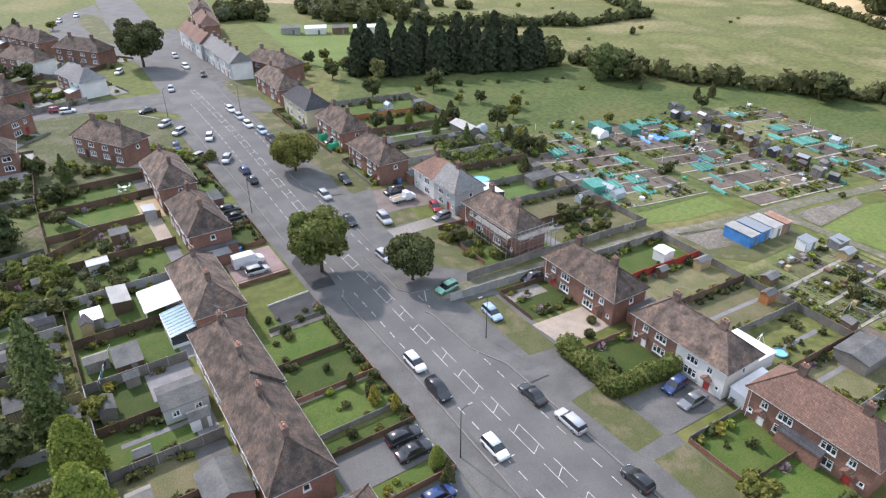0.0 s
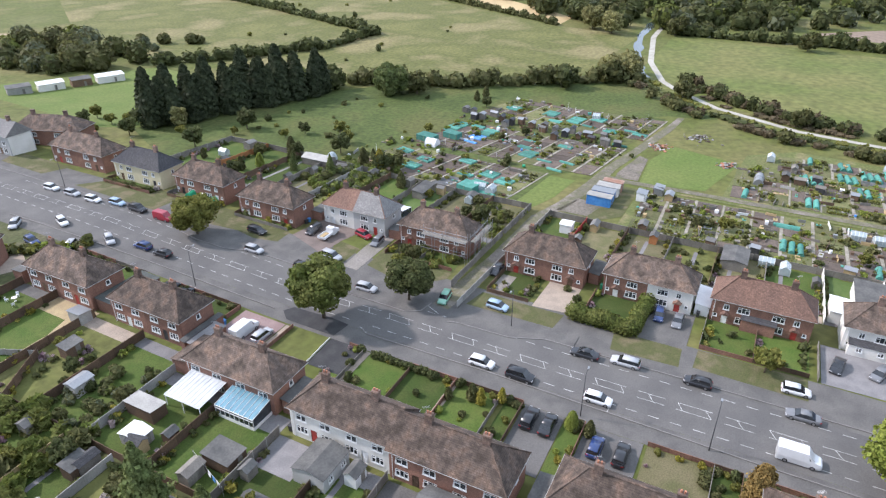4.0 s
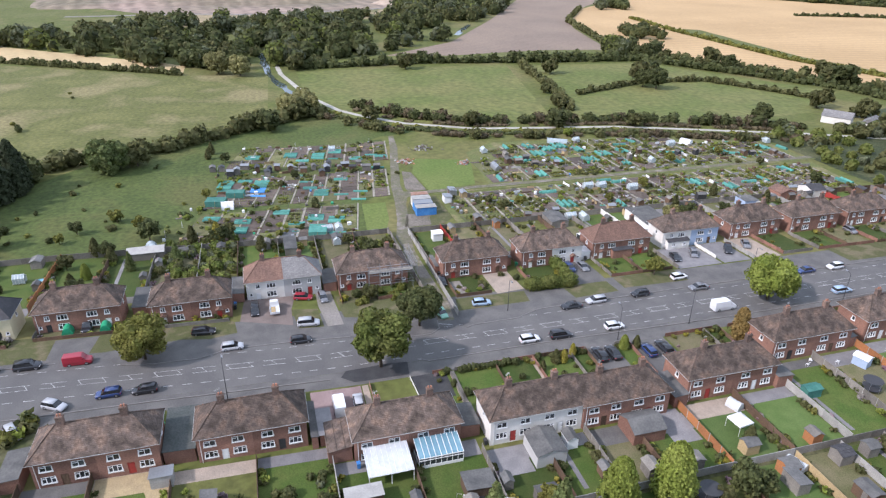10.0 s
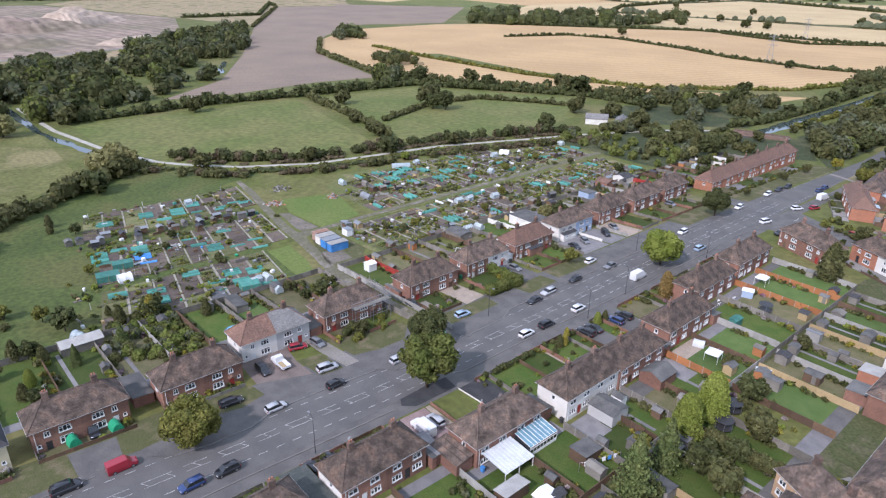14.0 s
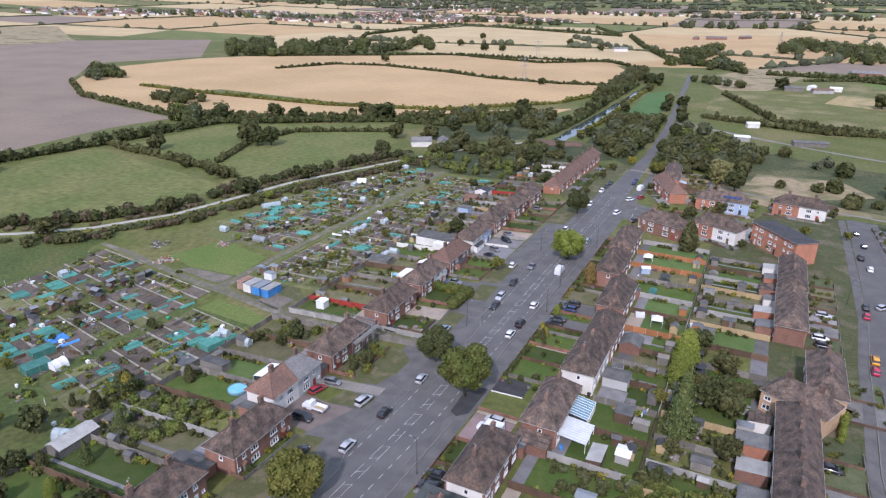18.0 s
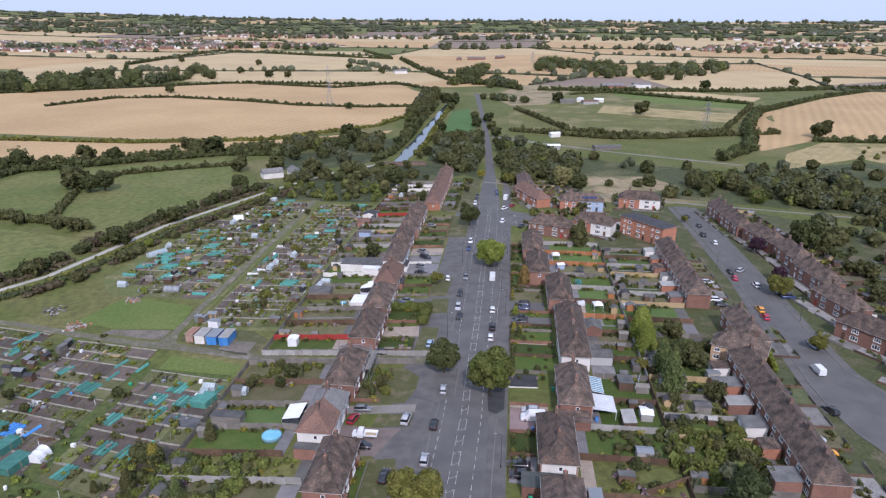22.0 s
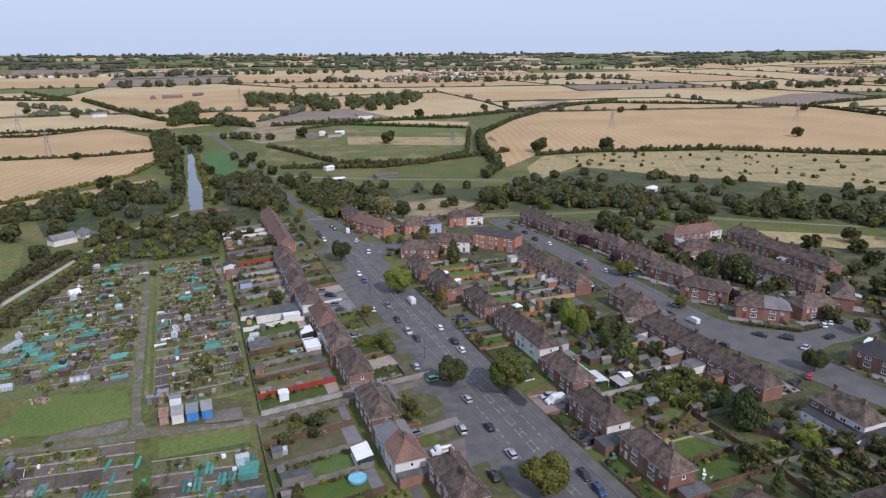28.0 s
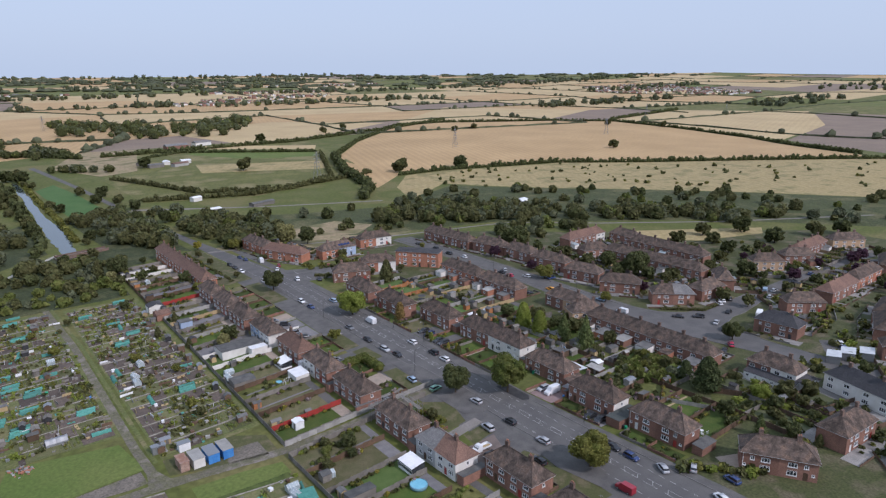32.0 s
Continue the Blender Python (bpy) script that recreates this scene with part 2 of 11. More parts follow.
ROOF_GREY = surf("grey_roof_tiles", (0.171, 0.167, 0.162), (0.216, 0.207, 0.198), big=0.25, fine=3.5, amount=0.2, bump=0.03, rnd=0.12, courses=(0.33, 0.17, 0.012, 0.6))
ROOF_DARK = surf("new_dark_roof_tiles", (0.055, 0.055, 0.06), (0.07, 0.068, 0.07), big=0.25, fine=3.5, amount=0.2, bump=0.03, courses=(0.33, 0.17, 0.012, 0.6))
FELT = surf("felt_roof", (0.098, 0.098, 0.095), (0.15, 0.146, 0.138), big=0.4, fine=3.0, amount=0.2, bump=0.01, rnd=0.3)
UPVC = surf("white_upvc", (0.78, 0.78, 0.77), (0.72, 0.72, 0.71), fine=3.0, amount=0.05, rough=0.4, bump=0.0)
POLYCARB = surf("ribbed_polycarbonate", (0.56, 0.58, 0.59), (0.46, 0.48, 0.49), big=0.4, fine=2.0, amount=0.1, rough=0.4, bump=0.0)
PLASTIC_WHITE = surf("white_sheet", (0.80, 0.80, 0.80), (0.70, 0.71, 0.72), big=0.5, fine=3.0, amount=0.06, rough=0.35, bump=0.0)
GLASS = surf("window_glass", (0.025, 0.03, 0.035), (0.05, 0.055, 0.06), big=0.7, fine=1.0, amount=0.3, rough=0.06, bump=0.0, spec=0.7, rnd=0.4)
GLASS_ROOF = surf("glazed_roof", (0.30, 0.36, 0.38), (0.40, 0.45, 0.46), big=0.4, fine=2.0, amount=0.1, rough=0.12, bump=0.0, spec=0.7)
WOOD_BROWN = surf("brown_fence", (0.136, 0.085, 0.0527), (0.102, 0.068, 0.0467), big=0.5, fine=6.0, amount=0.25, bump=0.01, rnd=0.3)
WOOD_GREY = surf("weathered_wood", (0.212, 0.196, 0.17), (0.162, 0.149, 0.132), big=0.5, fine=6.0, amount=0.25, bump=0.01, rnd=0.25)
WOOD_ORANGE = surf("orange_stained_wood", (0.38, 0.16, 0.065), (0.32, 0.14, 0.06), big=0.5, fine=6.0, amount=0.2, bump=0.01, rnd=0.2)
WOOD_PALE = surf("new_pale_wood", (0.408, 0.306, 0.162), (0.357, 0.264, 0.145), big=0.5, fine=6.0, amount=0.2, bump=0.01, rnd=0.15)
CONCRETE = surf("concrete", (0.357, 0.348, 0.323), (0.289, 0.281, 0.264), big=0.5, fine=5.0, amount=0.15, bump=0.01, rnd=0.15)
METAL_DARK = surf("dark_metal", (0.06, 0.06, 0.065), (0.05, 0.05, 0.05), fine=4.0, amount=0.1, rough=0.5, bump=0.0, metal=0.3)
STEEL = surf("galvanised_steel", (0.33, 0.34, 0.35), (0.28, 0.29, 0.30), fine=4.0, amount=0.1, rough=0.45, bump=0.0, metal=0.6)
TEAL = surf("teal_netting", (0.075, 0.27, 0.22), (0.11, 0.33, 0.275), big=0.8, fine=7.0, amount=0.3, rough=0.7, bump=0.02, rnd=0.3, sheer=0.25)
BLUE_TARP = surf("blue_sheet", (0.05, 0.20, 0.50), (0.08, 0.27, 0.58), big=0.6, fine=4.0, amount=0.15, rough=0.5, bump=0.01, rnd=0.15)
GREEN_TARP = surf("green_sheet", (0.02, 0.28, 0.14), (0.03, 0.34, 0.18), big=0.6, fine=4.0, amount=0.15, rough=0.5, bump=0.02)
POOL = surf("pool_water", (0.16, 0.45, 0.58), (0.20, 0.50, 0.62), big=0.7, fine=2.0, amount=0.06, rough=0.1, bump=0.01)
BARK = surf("bark", (0.11, 0.085, 0.06), (0.075, 0.06, 0.045), big=0.8, fine=5.0, amount=0.3, bump=0.04)
RUBBER = surf("tyre_rubber", (0.02, 0.02, 0.02), (0.03, 0.03, 0.03), fine=6.0, amount=0.2, rough=0.8, bump=0.0)
RIM = surf("alloy_rim", (0.45, 0.45, 0.46), (0.38, 0.38, 0.39), fine=6.0, amount=0.1, rough=0.3, bump=0.0, metal=0.8)
CAR_GLASS = surf("car_glass", (0.015, 0.017, 0.02), (0.03, 0.033, 0.036), fine=2.0, amount=0.1, rough=0.05, bump=0.0, spec=0.8)
LAMP_CLEAR = surf("headlamp_glass", (0.65, 0.66, 0.68), (0.5, 0.5, 0.52), fine=8.0, amount=0.1, rough=0.1, bump=0.0)
LAMP_RED = surf("tail_lamp_glass", (0.35, 0.02, 0.02), (0.25, 0.015, 0.015), fine=8.0, amount=0.1, rough=0.15, bump=0.0)
RED_PAINT = surf("red_paint", (0.36, 0.05, 0.04), (0.28, 0.04, 0.035), fine=4.0, amount=0.15, rough=0.5, bump=0.0)
RUST = surf("rusted_steel", (0.27, 0.145, 0.1), (0.36, 0.25, 0.2), big=0.5, fine=3.0, amount=0.3, rough=0.8, bump=0.01)
SOLAR = surf("solar_cells", (0.02, 0.04, 0.12), (0.03, 0.05, 0.15), fine=3.0, amount=0.1, rough=0.15, bump=0.0, spec=0.7)


def leaf(name, c1, c2, island=0.35, rnd=0.12):
    return surf(name, c1, c2, big=0.35, fine=4.5, amount=0.45, rough=0.75, bump=0.12, spec=0.2, island=island, rnd=rnd, sheer=0.35)


LEAF_OAK = leaf("dark_green_leaves", (0.074, 0.088, 0.032), (0.1, 0.11, 0.041))
LEAF_ROAD = leaf("roadside_tree_leaves", (0.12, 0.15, 0.036), (0.158, 0.168, 0.048))
LEAF_LIGHT = leaf("bright_green_leaves", (0.19, 0.235, 0.042), (0.24, 0.275, 0.06), island=0.2)
LEAF_OLIVE = leaf("olive_leaves", (0.152, 0.16, 0.037), (0.19, 0.182, 0.047))
LEAF_BROWN = leaf("brownish_scrub_leaves", (0.118, 0.098, 0.052), (0.142, 0.11, 0.066))
# distant haze is painted into this leaf colour: paler and greyer than near leaves
LEAF_HAZED = leaf("hazed_leaves", (0.112, 0.13, 0.074), (0.138, 0.148, 0.084))
LEAF_CONIFER = leaf("conifer_needles", (0.046, 0.06, 0.031), (0.064, 0.078, 0.039))
LEAF_CONIFER_GREEN = leaf("green_needles", (0.066, 0.09, 0.035), (0.092, 0.112, 0.043))
LEAF_SPRUCE = leaf("grey_green_needles", (0.109, 0.146, 0.0488), (0.155, 0.179, 0.0632))
LEAF_HEDGE = leaf("hedge_leaves", (0.094, 0.1, 0.037), (0.124, 0.121, 0.048))
LEAF_BRAMBLE = leaf("bramble_leaves", (0.125, 0.165, 0.036), (0.165, 0.19, 0.05))
LEAF_YELLOW = leaf("yellow_leaves", (0.27, 0.247, 0.0375), (0.315, 0.27, 0.06))
LEAF_RUST = leaf("rust_leaves", (0.23, 0.162, 0.055), (0.297, 0.203, 0.073))
LEAF_PURPLE = leaf("dark_purple_leaves", (0.068, 0.034, 0.051), (0.095, 0.047, 0.064))
LEAF_WILLOW = leaf("willow_leaves", (0.232, 0.223, 0.0878), (0.278, 0.26, 0.112))
LEAF_VEG = leaf("vegetable_leaves", (0.124, 0.161, 0.0438), (0.216, 0.21, 0.0749), rnd=0.3)
FLOWER = leaf("pale_flowers", (0.36, 0.33, 0.3), (0.3, 0.18, 0.21))
# ---- mesh tools ----
class Build:
    """Collects boxes, prisms and sheets into one mesh."""
    def __init__(self):
        self.v, self.f, self.m = [], [], []

    def face(self, pts, mi=0):
        k = len(self.v)
        self.v += [tuple(p) for p in pts]
        self.f.append(tuple(range(k, k + len(pts))))
        self.m.append(mi)

    def box(self, x0, x1, y0, y1, z0, z1, mi=0):
        k = len(self.v)
        self.v += [(x, y, z) for z in (z0, z1) for x, y in ((x0, y0), (x1, y0), (x1, y1), (x0, y1))]
        self.f += [tuple(k + i for i in q) for q in ((3, 2, 1, 0), (4, 5, 6, 7), (0, 1, 5, 4), (1, 2, 6, 5), (2, 3, 7, 6), (3, 0, 4, 7))]
        self.m += [mi] * 6

    def tube(self, pts, r, n=8, mi=0, r1=None):
        """A round bar through the points, tapering from r to r1."""
        rings, r1 = [], r if r1 is None else r1
        for i, p in enumerate(pts):
            p = Vector(p)
            a = Vector(pts[max(0, i - 1)])
            b = Vector(pts[min(len(pts) - 1, i + 1)])
            q = (b - a).to_track_quat("Z", "Y")
            rr = r + (r1 - r) * i / max(1, len(pts) - 1)
            k = len(self.v)
            self.v += [tuple(p + q @ Vector((rr * math.cos(2 * math.pi * j / n), rr * math.sin(2 * math.pi * j / n), 0))) for j in range(n)]
            rings.append(k)
        for a, b in zip(rings, rings[1:]):
            for j in range(n):
                self.f.append((a + j, a + (j + 1) % n, b + (j + 1) % n, b + j))
                self.m.append(mi)
        self.f += [tuple(rings[0] + n - 1 - j for j in range(n)), tuple(rings[-1] + j for j in range(n))]
        self.m += [mi, mi]

    def lathe(self, prof, n=12, mi=0, cx=0, cy=0):
        rings = []
        for r, z in prof:
            rings.append(len(self.v))
            self.v += [(cx + r * math.cos(2 * math.pi * j / n), cy + r * math.sin(2 * math.pi * j / n), z) for j in range(n)]
        for a, b in zip(rings, rings[1:]):
            for j in range(n):
                self.f.append((a + j, a + (j + 1) % n, b + (j + 1) % n, b + j))
                self.m.append(mi)
        self.f += [tuple(rings[0] + n - 1 - j for j in range(n)), tuple(rings[-1] + j for j in range(n))]
        self.m += [mi, mi]

    def mesh(self, name, *mats, smooth=False):
        me = bpy.data.meshes.new(name)
        me.from_pydata(self.v, [], self.f)
        for m in mats:
            me.materials.append(m)
        if len(mats) > 1:
            me.polygons.foreach_set("material_index", self.m)
        if smooth:
            me.polygons.foreach_set("use_smooth", [True] * len(self.f))
        me.update()
        return me


def part(name, data, parent, m=None, label=""):
    """Links a mesh as one part under a thing or a part, at the local pose m."""
    ob = new(name, data)
    ob.parent = parent
    if m is not None:
        ob.matrix_basis = m
    return tagged(ob, label)


def empty(name, m, label="", category="", group="", kind=""):
    ob = new(name)
    ob.empty_display_size = 0.5
    ob.matrix_basis = m
    return tagged(ob, label, category, group, kind)


def ease(a, b, x):
    k = min(1.0, max(0.0, (x - a) / (b - a)))
    return k * k * (3 - 2 * k)


FAR_STEPS = (0, 1500, 1900, 2400, 3000, 3600, 4200, 4700)
FAR_RISE = [66 * max(0.0, (v - 1500) / 3200) ** 1.3 for v in FAR_STEPS]
SLOPE_X, SLOPE_Z = (42, 68, 92, 108, 160), (0, 1.6, 3.2, 4.3, 5.2)
NORTH_Y, NORTH_Z = (95, 113, 136, 160), (0, 0.5, 1.2, 1.9)


def ground_z(x, y):
    """The height of the land: climbing a little to the north, falling to the allotments and the canal."""
    a = float(np.interp(x, SLOPE_X, SLOPE_Z))
    b = 6 * ease(-20, -240, y) - 3 * ease(-280, -460, y)
    rise = float(np.interp(abs(x), FAR_STEPS, FAR_RISE)) + float(np.interp(abs(y), FAR_STEPS, FAR_RISE))
    return -8 * (1 - (1 - a / 8) * (1 - b / 8)) + rise + float(np.interp(y, NORTH_Y, NORTH_Z))


def lines(lo, hi, kinks=()):
    """Where the land's sheet is divided: finely near the street, coarsely far away."""
    out = [v for v in range(-400, 401, 10)] + [s * v for s in (-1, 1) for v in (450, 500, 560, 640, 740, 860, 1000, 1200, 1500, 1900, 2400, 3000, 3600, 4200, 4700)]
    return sorted({float(v) for v in list(out) + list(kinks) if lo < v < hi})


GRID_X, GRID_Y = lines(-5000, 5000, SLOPE_X), lines(-5000, 5000, NORTH_Y)


def drape(name, pts, mat, dz=0.03, parent=None, base=None):
    """A flat-lying sheet with the outline pts, laid dz over the land."""
    bm = bmesh.new()
    bm.faces.new([bm.verts.new((x, y, 0)) for x, y in pts])
    xs, ys = [p[0] for p in pts], [p[1] for p in pts]
    for axis, grid, lo, hi in (((1, 0, 0), GRID_X, min(xs), max(xs)), ((0, 1, 0), GRID_Y, min(ys), max(ys))):
        for v in grid:
            if lo + 0.01 < v < hi - 0.01:
                bmesh.ops.bisect_plane(bm, geom=bm.verts[:] + bm.edges[:] + bm.faces[:], plane_co=(v * axis[0], v * axis[1], 0), plane_no=axis)
    bmesh.ops.triangulate(bm, faces=bm.faces[:])
    for v in bm.verts:
        v.co.z = ground_z(v.co.x, v.co.y) + dz
    bm.normal_update()
    for f in bm.faces:
        if f.normal.z < 0:
            f.normal_flip()
    me = bpy.data.meshes.new(name)
    bm.to_mesh(me)
    bm.free()
    me.materials.append(mat)
    ob = new(name, me)
    if parent is not None:
        ob.parent = parent
    return ob


def drape_many(name, outlines, mat, dz, label, category):
    """Many sheets of one kind on the land, joined."""
    v, f = [], []
    for pts in outlines:
        ob = drape(name, pts, mat, dz)
        me = ob.data
        k = len(v)
        v += [tuple(q.co) for q in me.vertices]
        f += [tuple(i + k for i in q.vertices) for q in me.polygons]
        bpy.data.objects.remove(ob)
        bpy.data.meshes.remove(me)
    me = bpy.data.meshes.new(name)
    me.from_pydata(v, [], f)
    me.materials.append(mat)
    return tagged(new(name, me), label, category, kind="stuff")


def strip(left, right):
    """The outline of a band between two edges, both from one end to the other."""
    return list(left) + list(reversed(right))


def at(x, y, rz=0.0, dz=0.0):
    return pose(x, y, ground_z(x, y) + dz, 0, 0, rz)


# ---- foliage ----
def quads_mesh(name, verts, mats, core=None):
    """A mesh of loose four-cornered leaf clumps, with a dense core inside."""
    n = len(verts) // 4
    faces = np.arange(4 * n).reshape(n, 4).tolist()
    v = verts.tolist()
    if core:
        k = len(v)
        v += core[0]
        faces += [[i + k for i in f] for f in core[1]]
    me = bpy.data.meshes.new(name)
    me.from_pydata(v, [], faces)
    me.materials.append(mats)
    me.update()
    return me


def leaf_quads(rng, p, out, size, flat=0.85):
    """One leaf clump at each point p, turned roughly along out."""
    n = len(p)
    nrm = out * flat + rng.normal(size=(n, 3)) * 0.5
    nrm /= np.linalg.norm(nrm, axis=1, keepdims=True) + 1e-9
    a = np.cross(nrm, rng.normal(size=(n, 3)))
    a /= np.linalg.norm(a, axis=1, keepdims=True) + 1e-9
    b = np.cross(nrm, a)
    s = (size * rng.uniform(0.55, 1.25, size=n))[:, None]
    w = s * rng.uniform(0.6, 1.0, size=(n, 1))
    return np.stack([p - a * s - b * w * 0.4, p + a * s * 0.1 - b * w, p + a * s + b * w * 0.3, p - a * s * 0.2 + b * w], axis=1).reshape(-1, 3)


def lump_points(rng, lumps, n, shell=0.75):
    """Points in the outer shell of a heap of rounded lumps (x, y, z, rx, ry, rz), and the way out at each."""
    lumps = np.array(lumps, float)
    area = (lumps[:, 3] * lumps[:, 4] * lumps[:, 5]) ** (2 / 3)
    who = rng.choice(len(lumps), size=n, p=area / area.sum())
    d = rng.normal(size=(n, 3))
    d /= np.linalg.norm(d, axis=1, keepdims=True)
    r = rng.uniform(shell, 1.06, size=(n, 1)) ** 0.7
    p = lumps[who, :3] + d * lumps[who, 3:] * r
    return p, d


def core_of(lumps, k=0.78):
    """Plain rounded hearts of the lumps, so that no daylight shows through the middle of a crown."""
    v, f = [], []
    for x, y, z, rx, ry, rz in lumps:
        b = len(v)
        rings, seg = 3, 7
        v.append([x, y, z - rz * k])
        for i in range(1, rings):
            t = math.pi * i / rings
            v += [[x + rx * k * math.sin(t) * math.cos(2 * math.pi * j / seg), y + ry * k * math.sin(t) * math.sin(2 * math.pi * j / seg), z - rz * k * math.cos(t)] for j in range(seg)]
        v.append([x, y, z + rz * k])
        for j in range(seg):
            f.append([b, b + 1 + (j + 1) % seg, b + 1 + j])
            for i in range(rings - 2):
                q = b + 1 + i * seg
                f.append([q + j, q + (j + 1) % seg, q + seg + (j + 1) % seg, q + seg + j])
            q = b + 1 + (rings - 2) * seg
            f.append([q + j, q + (j + 1) % seg, b + 1 + (rings - 1) * seg])
    return v, f


def crown_lumps(rng, r, h0, h1, n):
    """Lumps that heap up to a broad-leaved crown of radius r between the heights h0 and h1."""
    mid, half = (h0 + h1) / 2, (h1 - h0) / 2
    out = [(0, 0, mid, r * 0.62, r * 0.62, half * 0.72)]
    for i in range(n):
        a = 2.399 * i + rng.uniform(-0.4, 0.4)
        z = -0.75 + 1.5 * (i + 0.5) / n
        rr = r * math.sqrt(max(0.05, 1 - z * z)) * rng.uniform(0.55, 0.78)
        s = r * rng.uniform(0.28, 0.44)
        out.append((rr * math.cos(a), rr * math.sin(a), mid + z * half * 0.85, s, s, s * rng.uniform(0.7, 0.95)))
    return out


def trunk_mesh(name, rng, h, r, spread, top):
    b = Build()
    b.tube([(0, 0, -0.4), (0.05, 0, h * 0.5), (0, 0.06, h)], r * 1.25, 8, 0, r * 0.8)
    for i in range(6):
        a = i * 1.05 + rng.uniform(-0.3, 0.3)
        s = spread * rng.uniform(0.5, 0.9)
        z1 = h + (top - h) * rng.uniform(0.35, 0.8)
        b.tube([(0, 0, h * 0.9), (s * 0.45 * math.cos(a), s * 0.45 * math.sin(a), h + (z1 - h) * 0.55), (s * math.cos(a), s * math.sin(a), z1)], r * 0.55, 6, 0, r * 0.12)
    return b.mesh(name, BARK, smooth=True)


TREES = {}


def broad_tree(key, mat, r, h0, h1, leaves, size, seed, lumps=22, trunk=None):
    """The meshes of one kind of broad-leaved tree."""
    rng = np.random.default_rng(seed)
    ls = crown_lumps(rng, r, h0, h1, lumps)
    p, d = lump_points(rng, ls, leaves)
    p[:, 2] = np.maximum(p[:, 2], h0 * 0.8)
    TREES[key] = (quads_mesh("crown", leaf_quads(rng, p, d, size), mat, core_of(ls)), trunk_mesh("trunk", rng, h0 + (h1 - h0) * 0.2, trunk or r * 0.055, r * 0.7, h1))


def spire_tree(key, mat, r, h, leaves, size, seed, base=0.3, power=0.8, ragged=0.12):
    """The meshes of one kind of conifer or columnar tree."""
    rng = np.random.default_rng(seed)
    k = rng.uniform(0, 1, leaves) ** 0.75
    z = base + (h - base) * k
    prof = r * np.minimum(1.0, (1 - k) ** power * 1.05 + 0.03) * np.minimum(1.0, 0.65 + k * 4)
    a = rng.uniform(0, 2 * np.pi, leaves)
    tier = 1 + ragged * np.sin(a * 5 + z * 2.3) + ragged * rng.normal(size=leaves)
    rr = prof * tier * rng.uniform(0.75, 1.03, leaves)
    p = np.stack([rr * np.cos(a), rr * np.sin(a), z], axis=1)
    d = np.stack([np.cos(a), np.sin(a), np.full(leaves, 0.45)], axis=1)
    b = Build()
    b.lathe([(r * 0.72 * max(0.04, min(1, (1 - i / 6) ** power)), base + (h - base) * i / 6.3) for i in range(7)], 9)
    t = Build()
    t.tube([(0, 0, -0.4), (0, 0, h * 0.85)], r * 0.1 + 0.06, 7, 0, 0.03)
    TREES[key] = (quads_mesh("crown", leaf_quads(rng, p, d, size), mat, ([list(v) for v in b.v], [list(f) for f in b.f])), t.mesh("trunk", BARK, smooth=True))


def low_bush(key, mat, r, h, leaves, size, seed, hearts=6):
    """The mesh of one kind of shrub."""
    rng = np.random.default_rng(seed)
    ls = [(rng.uniform(-0.5, 0.5) * r, rng.uniform(-0.5, 0.5) * r, h * rng.uniform(0.3, 0.6), r * rng.uniform(0.4, 0.65), r * rng.uniform(0.4, 0.65), h * rng.uniform(0.35, 0.5)) for _ in range(6)]
    p, d = lump_points(rng, ls, leaves)
    p[:, 2] = np.maximum(p[:, 2], 0.02)
    TREES[key] = (quads_mesh("shrub", leaf_quads(rng, p, d, size), mat, core_of(ls[:hearts])), None)


broad_tree("road", LEAF_ROAD, 4.6, 2.6, 9.6, 6400, 0.29, 11)
broad_tree("road2", LEAF_OAK, 4.4, 2.2, 9.0, 6400, 0.29, 12)
broad_tree("olive", LEAF_OLIVE, 4.8, 2.0, 8.6, 6400, 0.29, 13)
broad_tree("bright", LEAF_LIGHT, 5.0, 2.0, 8.8, 6400, 0.29, 14)
broad_tree("garden", LEAF_OAK, 2.6, 1.0, 5.6, 950, 0.33, 15, 14)
broad_tree("garden2", LEAF_HEDGE, 2.4, 0.9, 5.0, 950, 0.33, 16, 14)
broad_tree("apple", LEAF_OLIVE, 1.9, 0.9, 3.8, 800, 0.26, 17, 10)
broad_tree("purple", LEAF_PURPLE, 3.0, 1.2, 6.2, 1800, 0.28, 18, 14)
broad_tree("yellow", LEAF_YELLOW, 2.4, 1.0, 5.2, 1500, 0.28, 19, 12)
broad_tree("big", LEAF_OAK, 5.5, 1.5, 11.5, 2000, 0.66, 20, 20)
broad_tree("sallow", LEAF_SPRUCE, 5.5, 0.3, 9.0, 2600, 0.55, 25, 22)
broad_tree("willow", LEAF_WILLOW, 5.5, 1.0, 10.5, 2600, 0.6, 21, 20)
broad_tree("far", LEAF_OAK, 5.5, 0.6, 10.0, 380, 1.5, 22, 9)
broad_tree("far2", LEAF_HEDGE, 5.0, 0.5, 8.5, 340, 1.4, 23, 8)
broad_tree("garden_far", LEAF_OAK, 2.6, 1.0, 5.6, 420, 0.5, 65, 9)
broad_tree("garden2_far", LEAF_HEDGE, 2.4, 0.9, 5.0, 380, 0.5, 66, 9)
broad_tree("apple_far", LEAF_OLIVE, 1.9, 0.9, 3.8, 300, 0.42, 67, 8)
broad_tree("poplar", LEAF_WILLOW, 3.6, 0.6, 11.0, 1600, 0.5, 24, 16)
spire_tree("cypress", LEAF_LIGHT, 2.5, 8.0, 5600, 0.19, 31, power=0.42, ragged=0.05)
spire_tree("leylandii", LEAF_CONIFER, 4.0, 17.5, 1800, 0.75, 32, power=0.55)
spire_tree("spruce", LEAF_SPRUCE, 3.2, 13.0, 3600, 0.32, 33, power=0.95, ragged=0.22)
